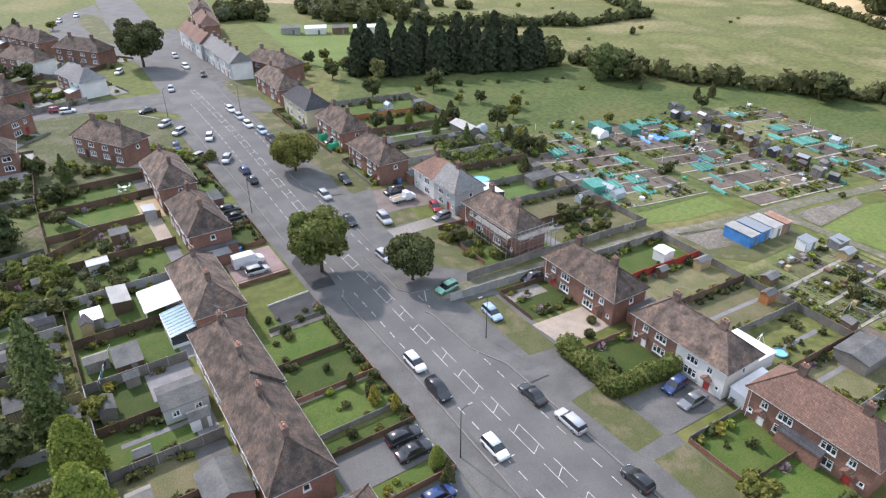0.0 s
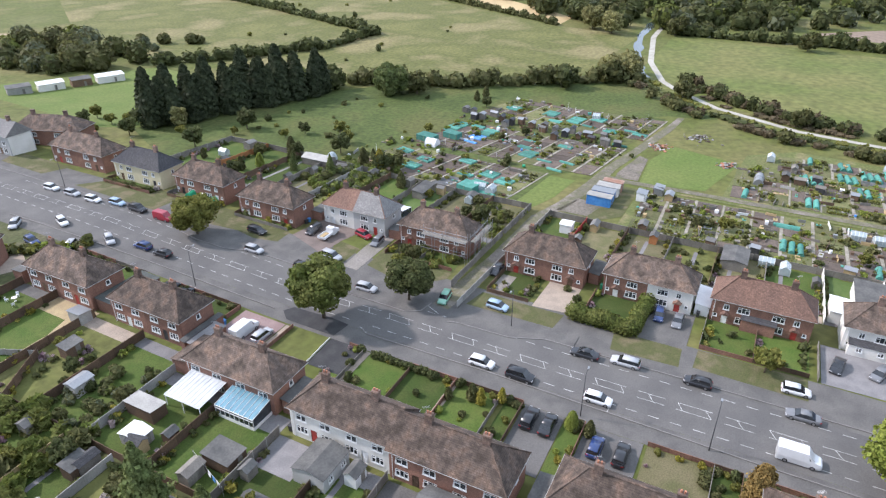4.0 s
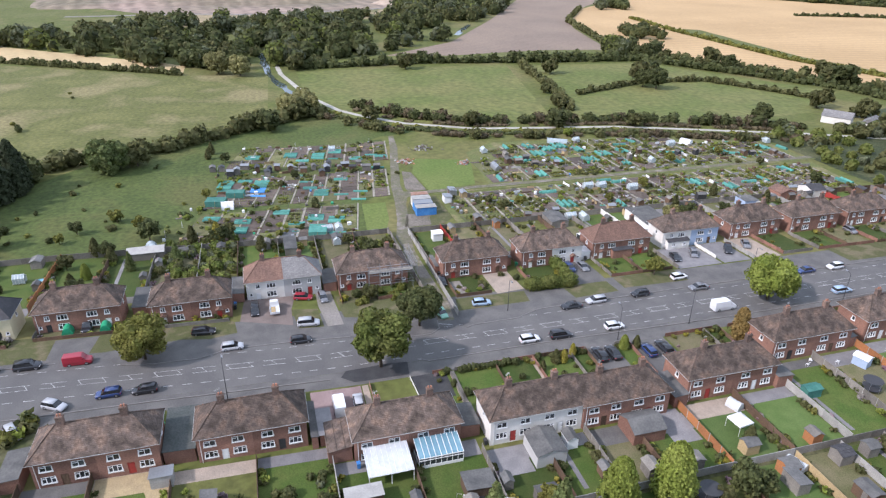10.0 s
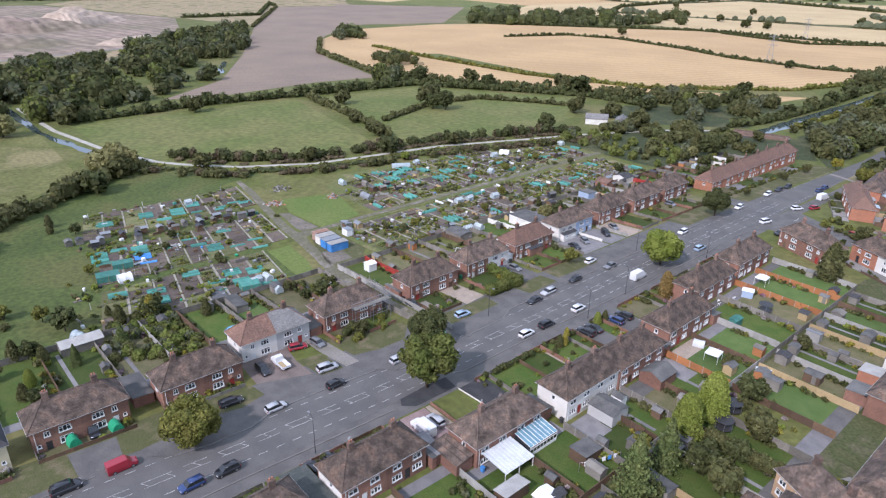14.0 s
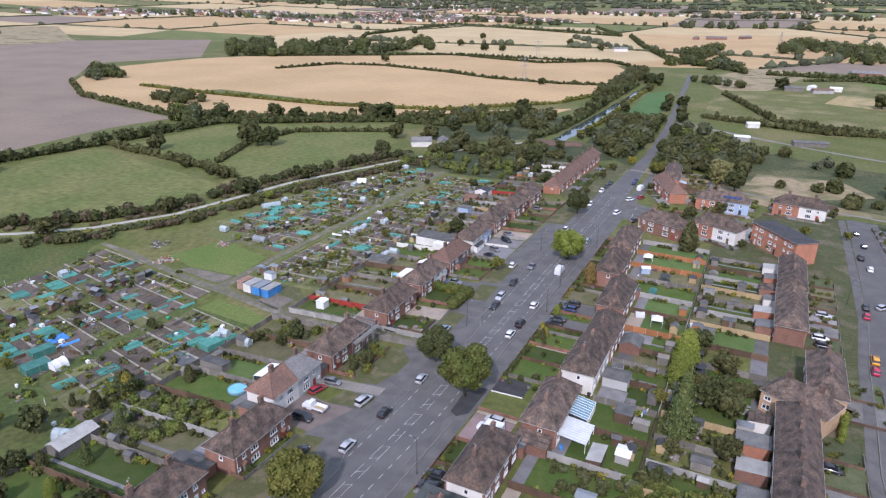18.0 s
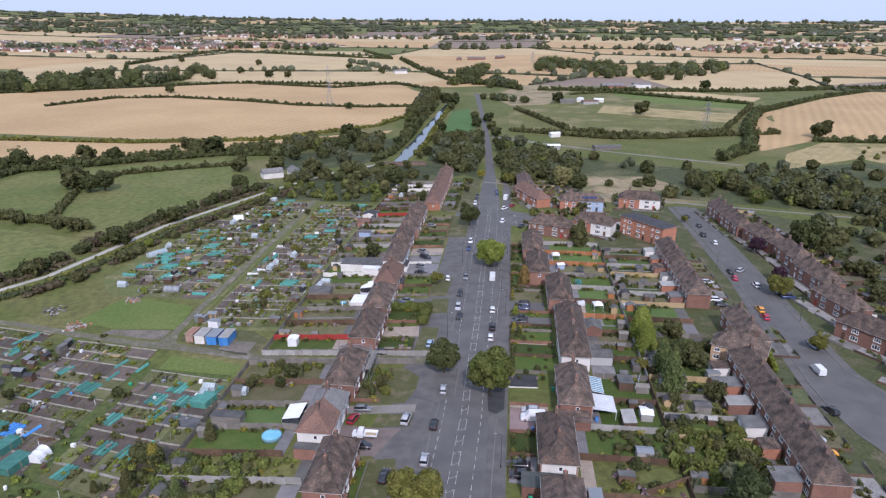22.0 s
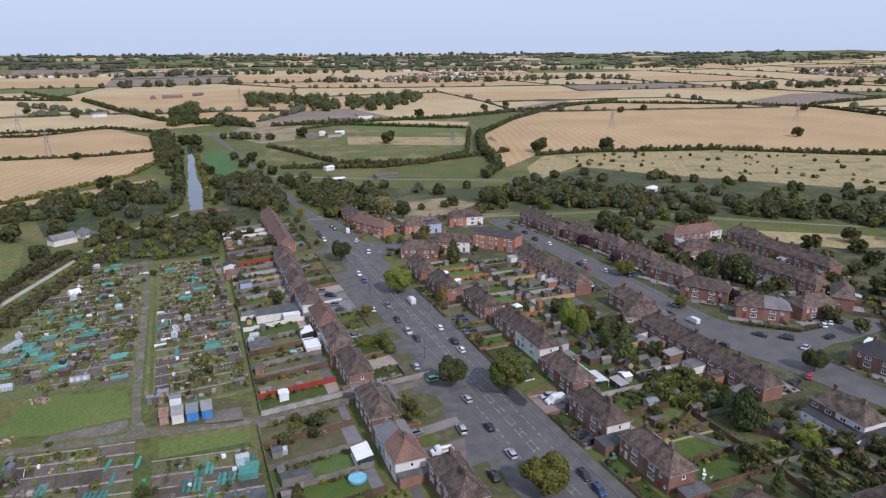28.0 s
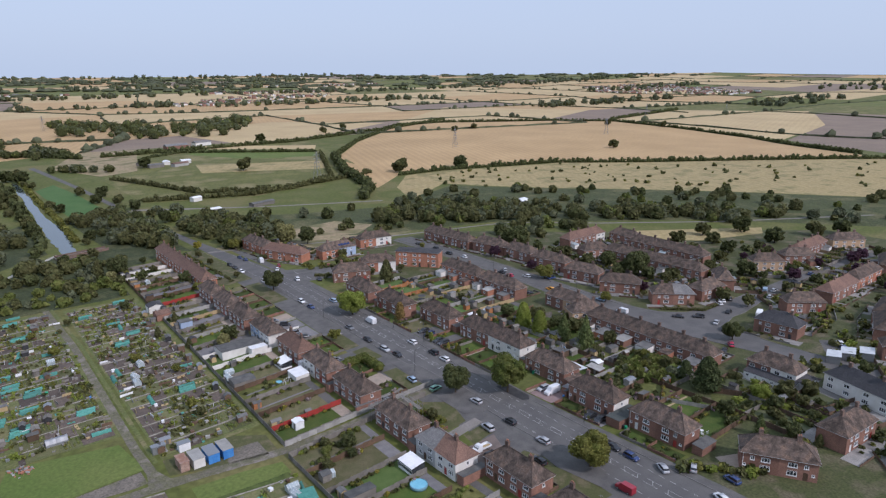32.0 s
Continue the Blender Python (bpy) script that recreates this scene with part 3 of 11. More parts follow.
spire_tree("column", LEAF_RUST, 1.8, 7.6, 2600, 0.26, 34, power=0.35)
spire_tree("evergreen", LEAF_CONIFER_GREEN, 3.6, 9.5, 5200, 0.34, 37, power=0.5, ragged=0.14)
spire_tree("yew", LEAF_HEDGE, 1.6, 5.6, 1800, 0.26, 35, power=0.55)
spire_tree("lemon_cypress", LEAF_YELLOW, 1.2, 5.0, 1500, 0.22, 36, power=0.5)
low_bush("bush", LEAF_HEDGE, 1.2, 1.5, 315, 0.19, 41)
low_bush("bush2", LEAF_OAK, 1.4, 1.9, 360, 0.20, 42)
low_bush("bush_light", LEAF_LIGHT, 1.0, 1.2, 285, 0.17, 43)
low_bush("bush_yellow", LEAF_YELLOW, 0.9, 1.2, 270, 0.17, 44)
low_bush("bush_flower", FLOWER, 0.8, 1.1, 300, 0.12, 45)
low_bush("bush_rust", LEAF_OLIVE, 1.1, 1.4, 300, 0.18, 46)
low_bush("veg", LEAF_VEG, 1.0, 0.7, 220, 0.15, 47)
for lod, mt, seed in (("bush", LEAF_HEDGE, 51), ("bush2", LEAF_OAK, 52), ("bush_light", LEAF_LIGHT, 53), ("bush_yellow", LEAF_YELLOW, 54), ("bush_flower", FLOWER, 55), ("bush_rust", LEAF_OLIVE, 56), ("veg", LEAF_VEG, 57)):
    low_bush("mass_" + lod, mt, 1.15, 1.4 if lod != "veg" else 0.7, 36 if lod != "veg" else 18, 0.5 if lod != "veg" else 0.42, seed, 1)
MASS = {}


def mass(key, x, y, s, dz=0.0):
    """Adds one shrub of many to the planting of its kind."""
    me = TREES["mass_" + key][0]
    if key not in MASS:
        v = np.empty(len(me.vertices) * 3)
        me.vertices.foreach_get("co", v)
        MASS[key] = [v.reshape(-1, 3), [list(p.vertices) for p in me.polygons], [], []]
    base, faces, vs, fs = MASS[key]
    a = (x * 31.7 + y * 17.9) % 6.28
    rot = np.array([[math.cos(a), math.sin(a), 0], [-math.sin(a), math.cos(a), 0], [0, 0, 1]])
    k = len(vs) * len(base)
    vs.append(base @ rot * s + np.array([x, y, ground_z(x, y) + dz]))
    fs.extend([i + k for i in f] for f in faces)


def plant_masses(label):
    for key, (base, faces, vs, fs) in MASS.items():
        me = bpy.data.meshes.new("planting")
        me.from_pydata(np.concatenate(vs).tolist(), [], fs)
        me.materials.append(TREES["mass_" + key][0].materials[0])
        tagged(new("planting", me), label[key], "shrubs", kind="stuff")


TREE_LABEL = {
    "garden_far": "dark green garden tree between houses", "garden2_far": "mid-green garden tree between houses", "apple_far": "small olive-green garden tree",
    "road": "leafy green street tree on the grass verge", "road2": "dark green street tree beside the pavement", "olive": "olive-green street tree turning to autumn",
    "bright": "bright green broad-crowned street tree", "garden": "dark green bushy garden tree", "garden2": "mid-green rounded garden tree", "apple": "small olive-green fruit tree",
    "purple": "garden tree with dark purple leaves", "yellow": "yellow-leaved tree by the lane", "big": "large dark green broad-leaved tree", "willow": "pale green drooping willow tree",
    "far": "dark green spreading field tree", "far2": "green tree in a hedgerow", "poplar": "tall pale green tree in the hedge", "cypress": "bright green cypress tree with a rounded top",
    "leylandii": "tall dark green conifer in a close row", "spruce": "tall ragged grey-green spruce tree", "column": "tall rust-green columnar conifer", "yew": "narrow green garden conifer tree",
    "evergreen": "broad dark green conifer in a back garden", "sallow": "rounded grey-green tree at the meadow's edge",
    "lemon_cypress": "small yellow-green cypress tree", "bush": "rounded green garden shrub", "bush2": "dense dark green garden shrub", "bush_light": "bright green rounded garden shrub",
    "bush_yellow": "low yellow-leaved garden shrub", "bush_flower": "garden shrub with pale flowers", "bush_rust": "straggling olive-brown garden shrub", "veg": "leafy vegetable plant on an allotment bed"}


WHOLE = {}


FAR_TREES = {}


def tree(key, x, y, s=1.0, turn=None, dz=0.0):
    crown, trunk = TREES[key]
    rz = (x * 37.1 + y * 17.3) % 360 if turn is None else turn
    m = at(x, y, rz, dz) @ Matrix.Scale(s, 4)
    if trunk is None:
        ob = new("shrub", crown)
        ob.matrix_basis = m
        return tagged(ob, TREE_LABEL[key], "shrub", "garden shrubs")
    if key in ("far", "far2", "garden_far", "garden2_far", "apple_far"):
        if key not in WHOLE:
            b = Build()
            for me, mi in ((crown, 0), (trunk, 1)):
                k = len(b.v)
                b.v += [tuple(v.co) for v in me.vertices]
                b.f += [tuple(i + k for i in q.vertices) for q in me.polygons]
                b.m += [mi] * len(me.polygons)
            WHOLE[key] = b.mesh("tree", crown.materials[0], BARK)
        if key in ("far", "far2"):
            FAR_TREES.setdefault(key, []).append(m)
            return None
        ob = new("tree", WHOLE[key])
        ob.matrix_basis = m
        return tagged(ob, TREE_LABEL[key], "tree", "distant trees")
    ob = empty("tree", m, TREE_LABEL[key], "tree", "trees")
    part("crown", crown, ob)
    part("trunk", trunk, ob)
    return ob


def foliage_band(name, pts, mat, width, height, label, seed, spacing=None, size=0.35, dens=1.0, category="hedge", wild=0.35, flat=False, gap=0.0):
    """A hedge or belt of scrub along a line, as one mass of leaf clumps."""
    rng = np.random.default_rng(seed)
    lumps = []
    step = spacing or max(0.6, width * 0.5)
    for (x0, y0), (x1, y1) in zip(pts, pts[1:]):
        d = math.hypot(x1 - x0, y1 - y0)
        n = max(1, int(d / step))
        for i in range(n):
            k = (i + 0.5) / n
            if gap and rng.random() < gap:
                continue
            hh = height * rng.uniform(1 - wild, 1 + wild)
            ww = width * rng.uniform(1 - wild * 0.6, 1 + wild * 0.6)
            x = x0 + (x1 - x0) * k + rng.normal() * width * 0.12 * wild
            y = y0 + (y1 - y0) * k + rng.normal() * width * 0.12 * wild
            lumps.append((x, y, ground_z(x, y) + hh * 0.45, max(step * 0.75, ww * 0.5), max(step * 0.75, ww * 0.5) if not flat else ww * 0.5, hh * 0.55))
    per = int(dens * 6 * (width * height + step * height) / size ** 2 / 6) + 8
    p, d = lump_points(rng, lumps, per * len(lumps))
    keep = np.array([q[2] > ground_z(q[0], q[1]) for q in p])
    ob = new(name, quads_mesh(name, leaf_quads(rng, p[keep], d[keep], size * 1.08), mat, core_of(lumps, 0.85)))
    return tagged(ob, label, category, "", "stuff")


def wood_patch(name, pts, mat, n, r, label, seed, size=1.1, per=150, hmin=0.8):
    """A wood or thicket that fills an outline with uneven crowns."""
    rng = np.random.default_rng(seed)
    xs, ys = [p[0] for p in pts], [p[1] for p in pts]
    lumps = []
    while len(lumps) < n:
        x, y = rng.uniform(min(xs), max(xs)), rng.uniform(min(ys), max(ys))
        inside = False
        for (ax, ay), (bx, by) in zip(pts, pts[1:] + pts[:1]):
            if (ay > y) != (by > y) and x < (bx - ax) * (y - ay) / (by - ay) + ax:
                inside = not inside
        if inside:
            s = r * rng.uniform(0.55, 1.3)
            lumps.append((x, y, ground_z(x, y) + s * hmin, s, s, s * rng.uniform(0.8, 1.15)))
    p, d = lump_points(rng, lumps, int(per * n * 0.78))
    keep = np.array([q[2] > ground_z(q[0], q[1]) for q in p])
    p, d = p[keep], d[keep]
    me = quads_mesh(name, leaf_quads(rng, p, d, size * 1.08), mat, core_of(lumps, 0.85))
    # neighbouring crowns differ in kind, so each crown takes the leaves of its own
    # the haze-coloured leaves are one of the kinds, in nearer woods too
    kinds = [mat] if mat is LEAF_WILLOW else [mat, mat, LEAF_HEDGE if mat is not LEAF_HEDGE else LEAF_OAK, LEAF_HAZED if mat is not LEAF_HAZED else LEAF_OAK, LEAF_ROAD]
    for k in kinds[1:]:
        me.materials.append(k)
    c = np.array(lumps)
    near = np.concatenate([np.argmin(((q[:, None, :2] - c[None, :, :2]) ** 2).sum(2), axis=1) for q in np.array_split(p, 1 + len(p) // 4000)])
    kind_of = rng.choice(len(kinds), size=n, p=None if len(kinds) == 1 else (0.3, 0.2, 0.22, 0.18, 0.1))
    index = np.zeros(len(me.polygons), dtype=np.int32)
    index[:len(p)] = kind_of[near]
    me.polygons.foreach_set("material_index", index)
    ob = new(name, me)
    return tagged(ob, label, "wood", "", "stuff")
# ---- land, roads, fields ----
LAWN_FIELD = surf("bright_pasture", (0.098, 0.142, 0.03), (0.13, 0.16, 0.042), big=0.06, fine=1.2, amount=0.25, bump=0.08)
gv = [(x, y, ground_z(x, y)) for y in GRID_Y for x in GRID_X]
nx = len(GRID_X)
gf = [(j * nx + i, j * nx + i + 1, (j + 1) * nx + i + 1, (j + 1) * nx + i) for j in range(len(GRID_Y) - 1) for i in range(nx - 1)]
gme = bpy.data.meshes.new("ground")
gme.from_pydata(gv, [], gf)
gme.materials.append(GRASS_FIELD)
tagged(new("ground", gme), "green and dry grassland sloping gently to a canal", "ground", kind="structure")


def land(name, pts, mat, dz, label, category, kind="structure"):
    return tagged(drape(name, pts, mat, dz), label, category, kind=kind)


WEST_EDGE = [(72, -600), (59, -428), (47.7, -285), (42, -179), (39.1, -127), (36.8, -90), (35.5, -40), (35.5, 0), (36, 60), (36, 130), (35.5, 160), (35.3, 195), (36.6, 228), (37.9, 282), (39.7, 318), (44, 382), (58, 470)]
EAST_EDGE = [(78, -600), (63.2, -428), (52.4, -285), (47.4, -179), (47.6, -127), (47.2, -90), (47, -40), (47, 0), (48, 60), (49.5, 110), (50.5, 160), (51.5, 190), (53.1, 211), (54.6, 248), (57.5, 310), (61.5, 381), (74, 470)]
land("road", strip(WEST_EDGE, EAST_EDGE), ASPHALT, 0.05, "grey asphalt main road with worn white markings", "road")
# service strip, footways and verges each side of the road
land("pavement_east", strip([(46, -100), (47, 0), (48, 60), (49.5, 110), (50.5, 160), (51.5, 196), (53.7, 250), (58, 303)], [(57, -100), (57, 0), (58.5, 60), (59, 110), (59.5, 160), (60, 196), (60, 250), (63, 303)]), ASPHALT_OLD, 0.03, "worn grey tarmac footway and drive crossings", "pavement")
land("pavement_west", strip([(31.5, -150), (31.5, 0), (31.5, 60), (32, 130), (31.5, 180)], [(36, -150), (35.5, 0), (36, 60), (36, 130), (35.5, 180)]), ASPHALT_OLD, 0.03, "worn grey tarmac footway beside front gardens", "pavement")
# second street with its wide junction
land("road_street", [(-54, -92), (-55, -30), (-54.5, 27), (-54, 51), (-54.6, 69), (-58, 78), (-66, 86), (-76, 89.6), (-112, 90), (-180, 91), (-240, 97), (-240, 104), (-180, 98), (-133, 97), (-112, 98), (-84, 101.5), (-76, 101), (-69, 103), (-64.5, 107), (-61.5, 124), (-62, 140), (-68, 170), (-80, 200), (-72, 202), (-60, 172), (-52, 140), (-48, 118), (-46, 103), (-44.2, 98), (-42.9, 90), (-42.4, 79), (-43.4, 59), (-44, 37), (-46, 10), (-46.5, -30), (-47, -92)], ASPHALT, 0.05, "grey asphalt side street with a wide junction", "road")
land("road_north", [(36, 182), (36.4, 206), (14, 209), (-10, 208), (-60, 215), (-60, 206), (-10, 199), (14, 199), (28, 194)], ASPHALT_OLD, 0.06, "grey asphalt side road joining the main road", "road")
land("road_south", [(36, -74), (36, -48), (26, -46), (14, -44), (8, -56), (14, -66), (24, -68)], ASPHALT_OLD, 0.06, "grey asphalt side turning", "road")
land("road_crescent", [(38.5, 246), (26, 262), (17, 290), (18, 330), (27, 356), (42, 372), (41.5, 300), (38, 250)], ASPHALT_OLD, 0.04, "grey asphalt loop round a green", "road")
land("green_crescent", [(31.6, 286), (37.4, 278), (39.0, 318), (40, 339), (34.4, 351), (29.4, 333)], VERGE, 0.09, "oval grass island beside the loop road", "grass")
land("pavement_street", strip([(-46.4, -90), (-46, 10), (-43.8, 37), (-43.2, 59), (-42.2, 79), (-42.7, 90)], [(-44, -90), (-43.6, 10), (-41.6, 37), (-41, 59), (-40, 79), (-40.4, 90)]), ASPHALT_OLD, 0.075, "grey footway along the side street", "pavement")
land("pavement_street", strip([(-57.4, -90), (-57.2, -30), (-56.8, 27), (-56.2, 51), (-56.8, 70), (-60, 80), (-68, 88.2)], [(-54.2, -90), (-55, -30), (-54.6, 27), (-54.1, 51), (-54.7, 69), (-58.1, 78), (-66.1, 86)]), ASPHALT_OLD, 0.075, "grey footway along the side street", "pavement")
# main road: bays, build-outs and side strips
tagged(drape("kerb_island", [(47.1, 136.5), (46.2, 131), (46.2, 123.1), (48.3, 118), (52, 117), (54, 127), (52.5, 140), (49.8, 139.8)], ASPHALT_OLD, 0.14), "tarmac build-out round a street tree", "pavement", kind="structure")
tagged(drape("kerb_island", [(44.9, 92), (44.4, 86), (44.2, 79.3), (45.8, 77.2), (49.1, 76.7), (54, 78.5), (54, 92), (48, 95)], ASPHALT_OLD, 0.14), "tarmac build-out round a street tree", "pavement", kind="structure")
tagged(drape("kerb_island", [(44.8, 71.5), (45.4, 70), (45.6, 60.2), (48, 54.7), (48.2, 50), (51.5, 50), (51.5, 71), (48, 73)], ASPHALT_OLD, 0.14), "raised tarmac footway beside the road", "pavement", kind="structure")
tagged(drape("fresh_patch", [(32.4, 86.5), (36.2, 86.0), (36.6, 90), (36.2, 97.5), (34.4, 98.6), (32.6, 96.5)], ASPHALT_NEW, 0.09), "patch of fresh black tarmac round the street tree", "pavement", kind="structure")
for pts in ([(44.4, 92), (44.4, 86), (44.2, 79.3), (45.8, 77.2), (49.1, 76.7)], [(47.1, 136.5), (46.2, 131), (46.2, 123.1), (48.3, 118)], [(44.8, 71.5), (45.4, 70), (45.6, 60.2), (48, 54.7), (48.2, 30), (48.2, 0), (48.4, -40)],
            [(36.5, 83.5), (35.4, 82.1), (35.6, 60), (35.2, 43), (34.6, 20), (34.6, 0), (35, -40)], [(34.2, 100.5), (34.8, 130), (34.8, 175)], [(48.3, 117), (48.3, 107), (47.6, 95)], [(50.3, 148), (50.6, 180), (51.6, 215)],
            [(-46, 10), (-44, 37), (-43.4, 59), (-42.4, 79), (-42.9, 90), (-44.2, 98), (-46, 103), (-48, 118), (-52, 140)], [(-55, -30), (-54.5, 27), (-54, 51), (-54.6, 69), (-58, 78), (-66, 86), (-76, 89.6), (-112, 90)], [(-133, 97), (-112, 98), (-84, 101.5), (-76, 101), (-69, 103), (-64.5, 107), (-61.5, 124), (-62, 140)]):
    b = Build()
    for (x0, y0), (x1, y1) in zip(pts, pts[1:]):
        n = max(1, int(math.hypot(x1 - x0, y1 - y0) / 10))
        for i in range(n):
            p, q = (x0 + (x1 - x0) * i / n, y0 + (y1 - y0) * i / n), (x0 + (x1 - x0) * (i + 1) / n, y0 + (y1 - y0) * (i + 1) / n)
            d = Vector((q[0] - p[0], q[1] - p[1], 0)).normalized()
            s = Vector((-d.y, d.x, 0)) * 0.09
            za, zb = ground_z(*p), ground_z(*q)
            b.face([(p[0] - s.x, p[1] - s.y, za + 0.17), (q[0] - s.x, q[1] - s.y, zb + 0.17), (q[0] + s.x, q[1] + s.y, zb + 0.17), (p[0] + s.x, p[1] + s.y, za + 0.17)])
            b.face([(p[0] - s.x, p[1] - s.y, za), (q[0] - s.x, q[1] - s.y, zb), (q[0] - s.x, q[1] - s.y, zb + 0.17), (p[0] - s.x, p[1] - s.y, za + 0.17)])
            b.face([(q[0] + s.x, q[1] + s.y, zb), (p[0] + s.x, p[1] + s.y, za), (p[0] + s.x, p[1] + s.y, za + 0.17), (q[0] + s.x, q[1] + s.y, zb + 0.17)])
    tagged(new("kerb", b.mesh("kerb", KERB)), "pale concrete kerb along the road", "kerb", kind="structure")


def paint(name, quads, label):
    """Painted marks on the road, each a thin flat quad just over the asphalt."""
    b = Build()
    for q in quads:
        b.face([(x, y, ground_z(x, y) + 0.068) for x, y in q])
    ob = tagged(new(name, b.mesh(name, PAINT_WHITE)), label, "road marking", kind="structure")
    return ob


def bar(x0, y0, x1, y1, w):
    d = math.hypot(x1 - x0, y1 - y0)
    sx, sy = -(y1 - y0) / d * w / 2, (x1 - x0) / d * w / 2
    return [(x0 - sx, y0 - sy), (x1 - sx, y1 - sy), (x1 + sx, y1 + sy), (x0 + sx, y0 + sy)]


def mid(y):
    """The line down the middle of the road."""
    return float(np.interp(y, [-200, -127, -60, 20, 52, 81, 100, 133, 154, 200, 255, 334], [45, 43.4, 41.3, 41.2, 41.1, 41.6, 41.5, 42.6, 43.4, 44.4, 46.4, 49.5]))


marks = []
for i in range(-12, 16):
    y = 79.1 + i * 12.3
    if y > 205:
        continue
    m0, m1 = mid(y - 2.4), mid(y + 2.4)
    w = 0.75
    marks += [bar(m0 - w, y - 2.4, m1 - w, y + 2.4, 0.085), bar(m0 + w, y - 2.4, m1 + w, y + 2.4, 0.085), bar(m0 - w, y - 2.4, m0 + w, y - 1.5, 0.085), bar(m1 - w, y + 1.5, m1 + w, y + 2.4, 0.1)]
    z = y - 6.15
    m0, m1 = mid(z - 2.0), mid(z + 2.0)
    marks += [bar(m0 - w, z - 2.0, m1 - w, z + 2.0, 0.085), bar(m0 + w, z - 2.0, m1 + w, z + 2.0, 0.085), bar(m0 - w, z - 0.5, m0 + w, z + 0.5, 0.1)]
paint("centre_marking", marks, "worn white hatched boxes along the road's middle")
marks = []
for i in range(-60, 62):
    y = i * 3.1
    if -150 < y < 190:
        marks.append(bar(mid(y) + 4.7, y, mid(y + 1.6) + 4.7, y + 1.6, 0.11))
        if not 83 < y < 84:
            marks.append(bar(mid(y) - 3.9, y, mid(y + 1.6) - 3.9, y + 1.6, 0.11))
paint("lane_marking", marks, "worn white dashes along the parking bays")
paint("stop_marking", [bar(35.3, 33 + 8, 35.3, 45, 0.15), bar(38.4, 41, 35.3, 41, 0.12), bar(35.6, 82, 36.6, 84, 0.1), bar(46.5, 74, 48, 77, 0.12), bar(29, -50, 30, -66, 0.2), bar(26, 189, 30, 183, 0.2)], "worn white road markings")
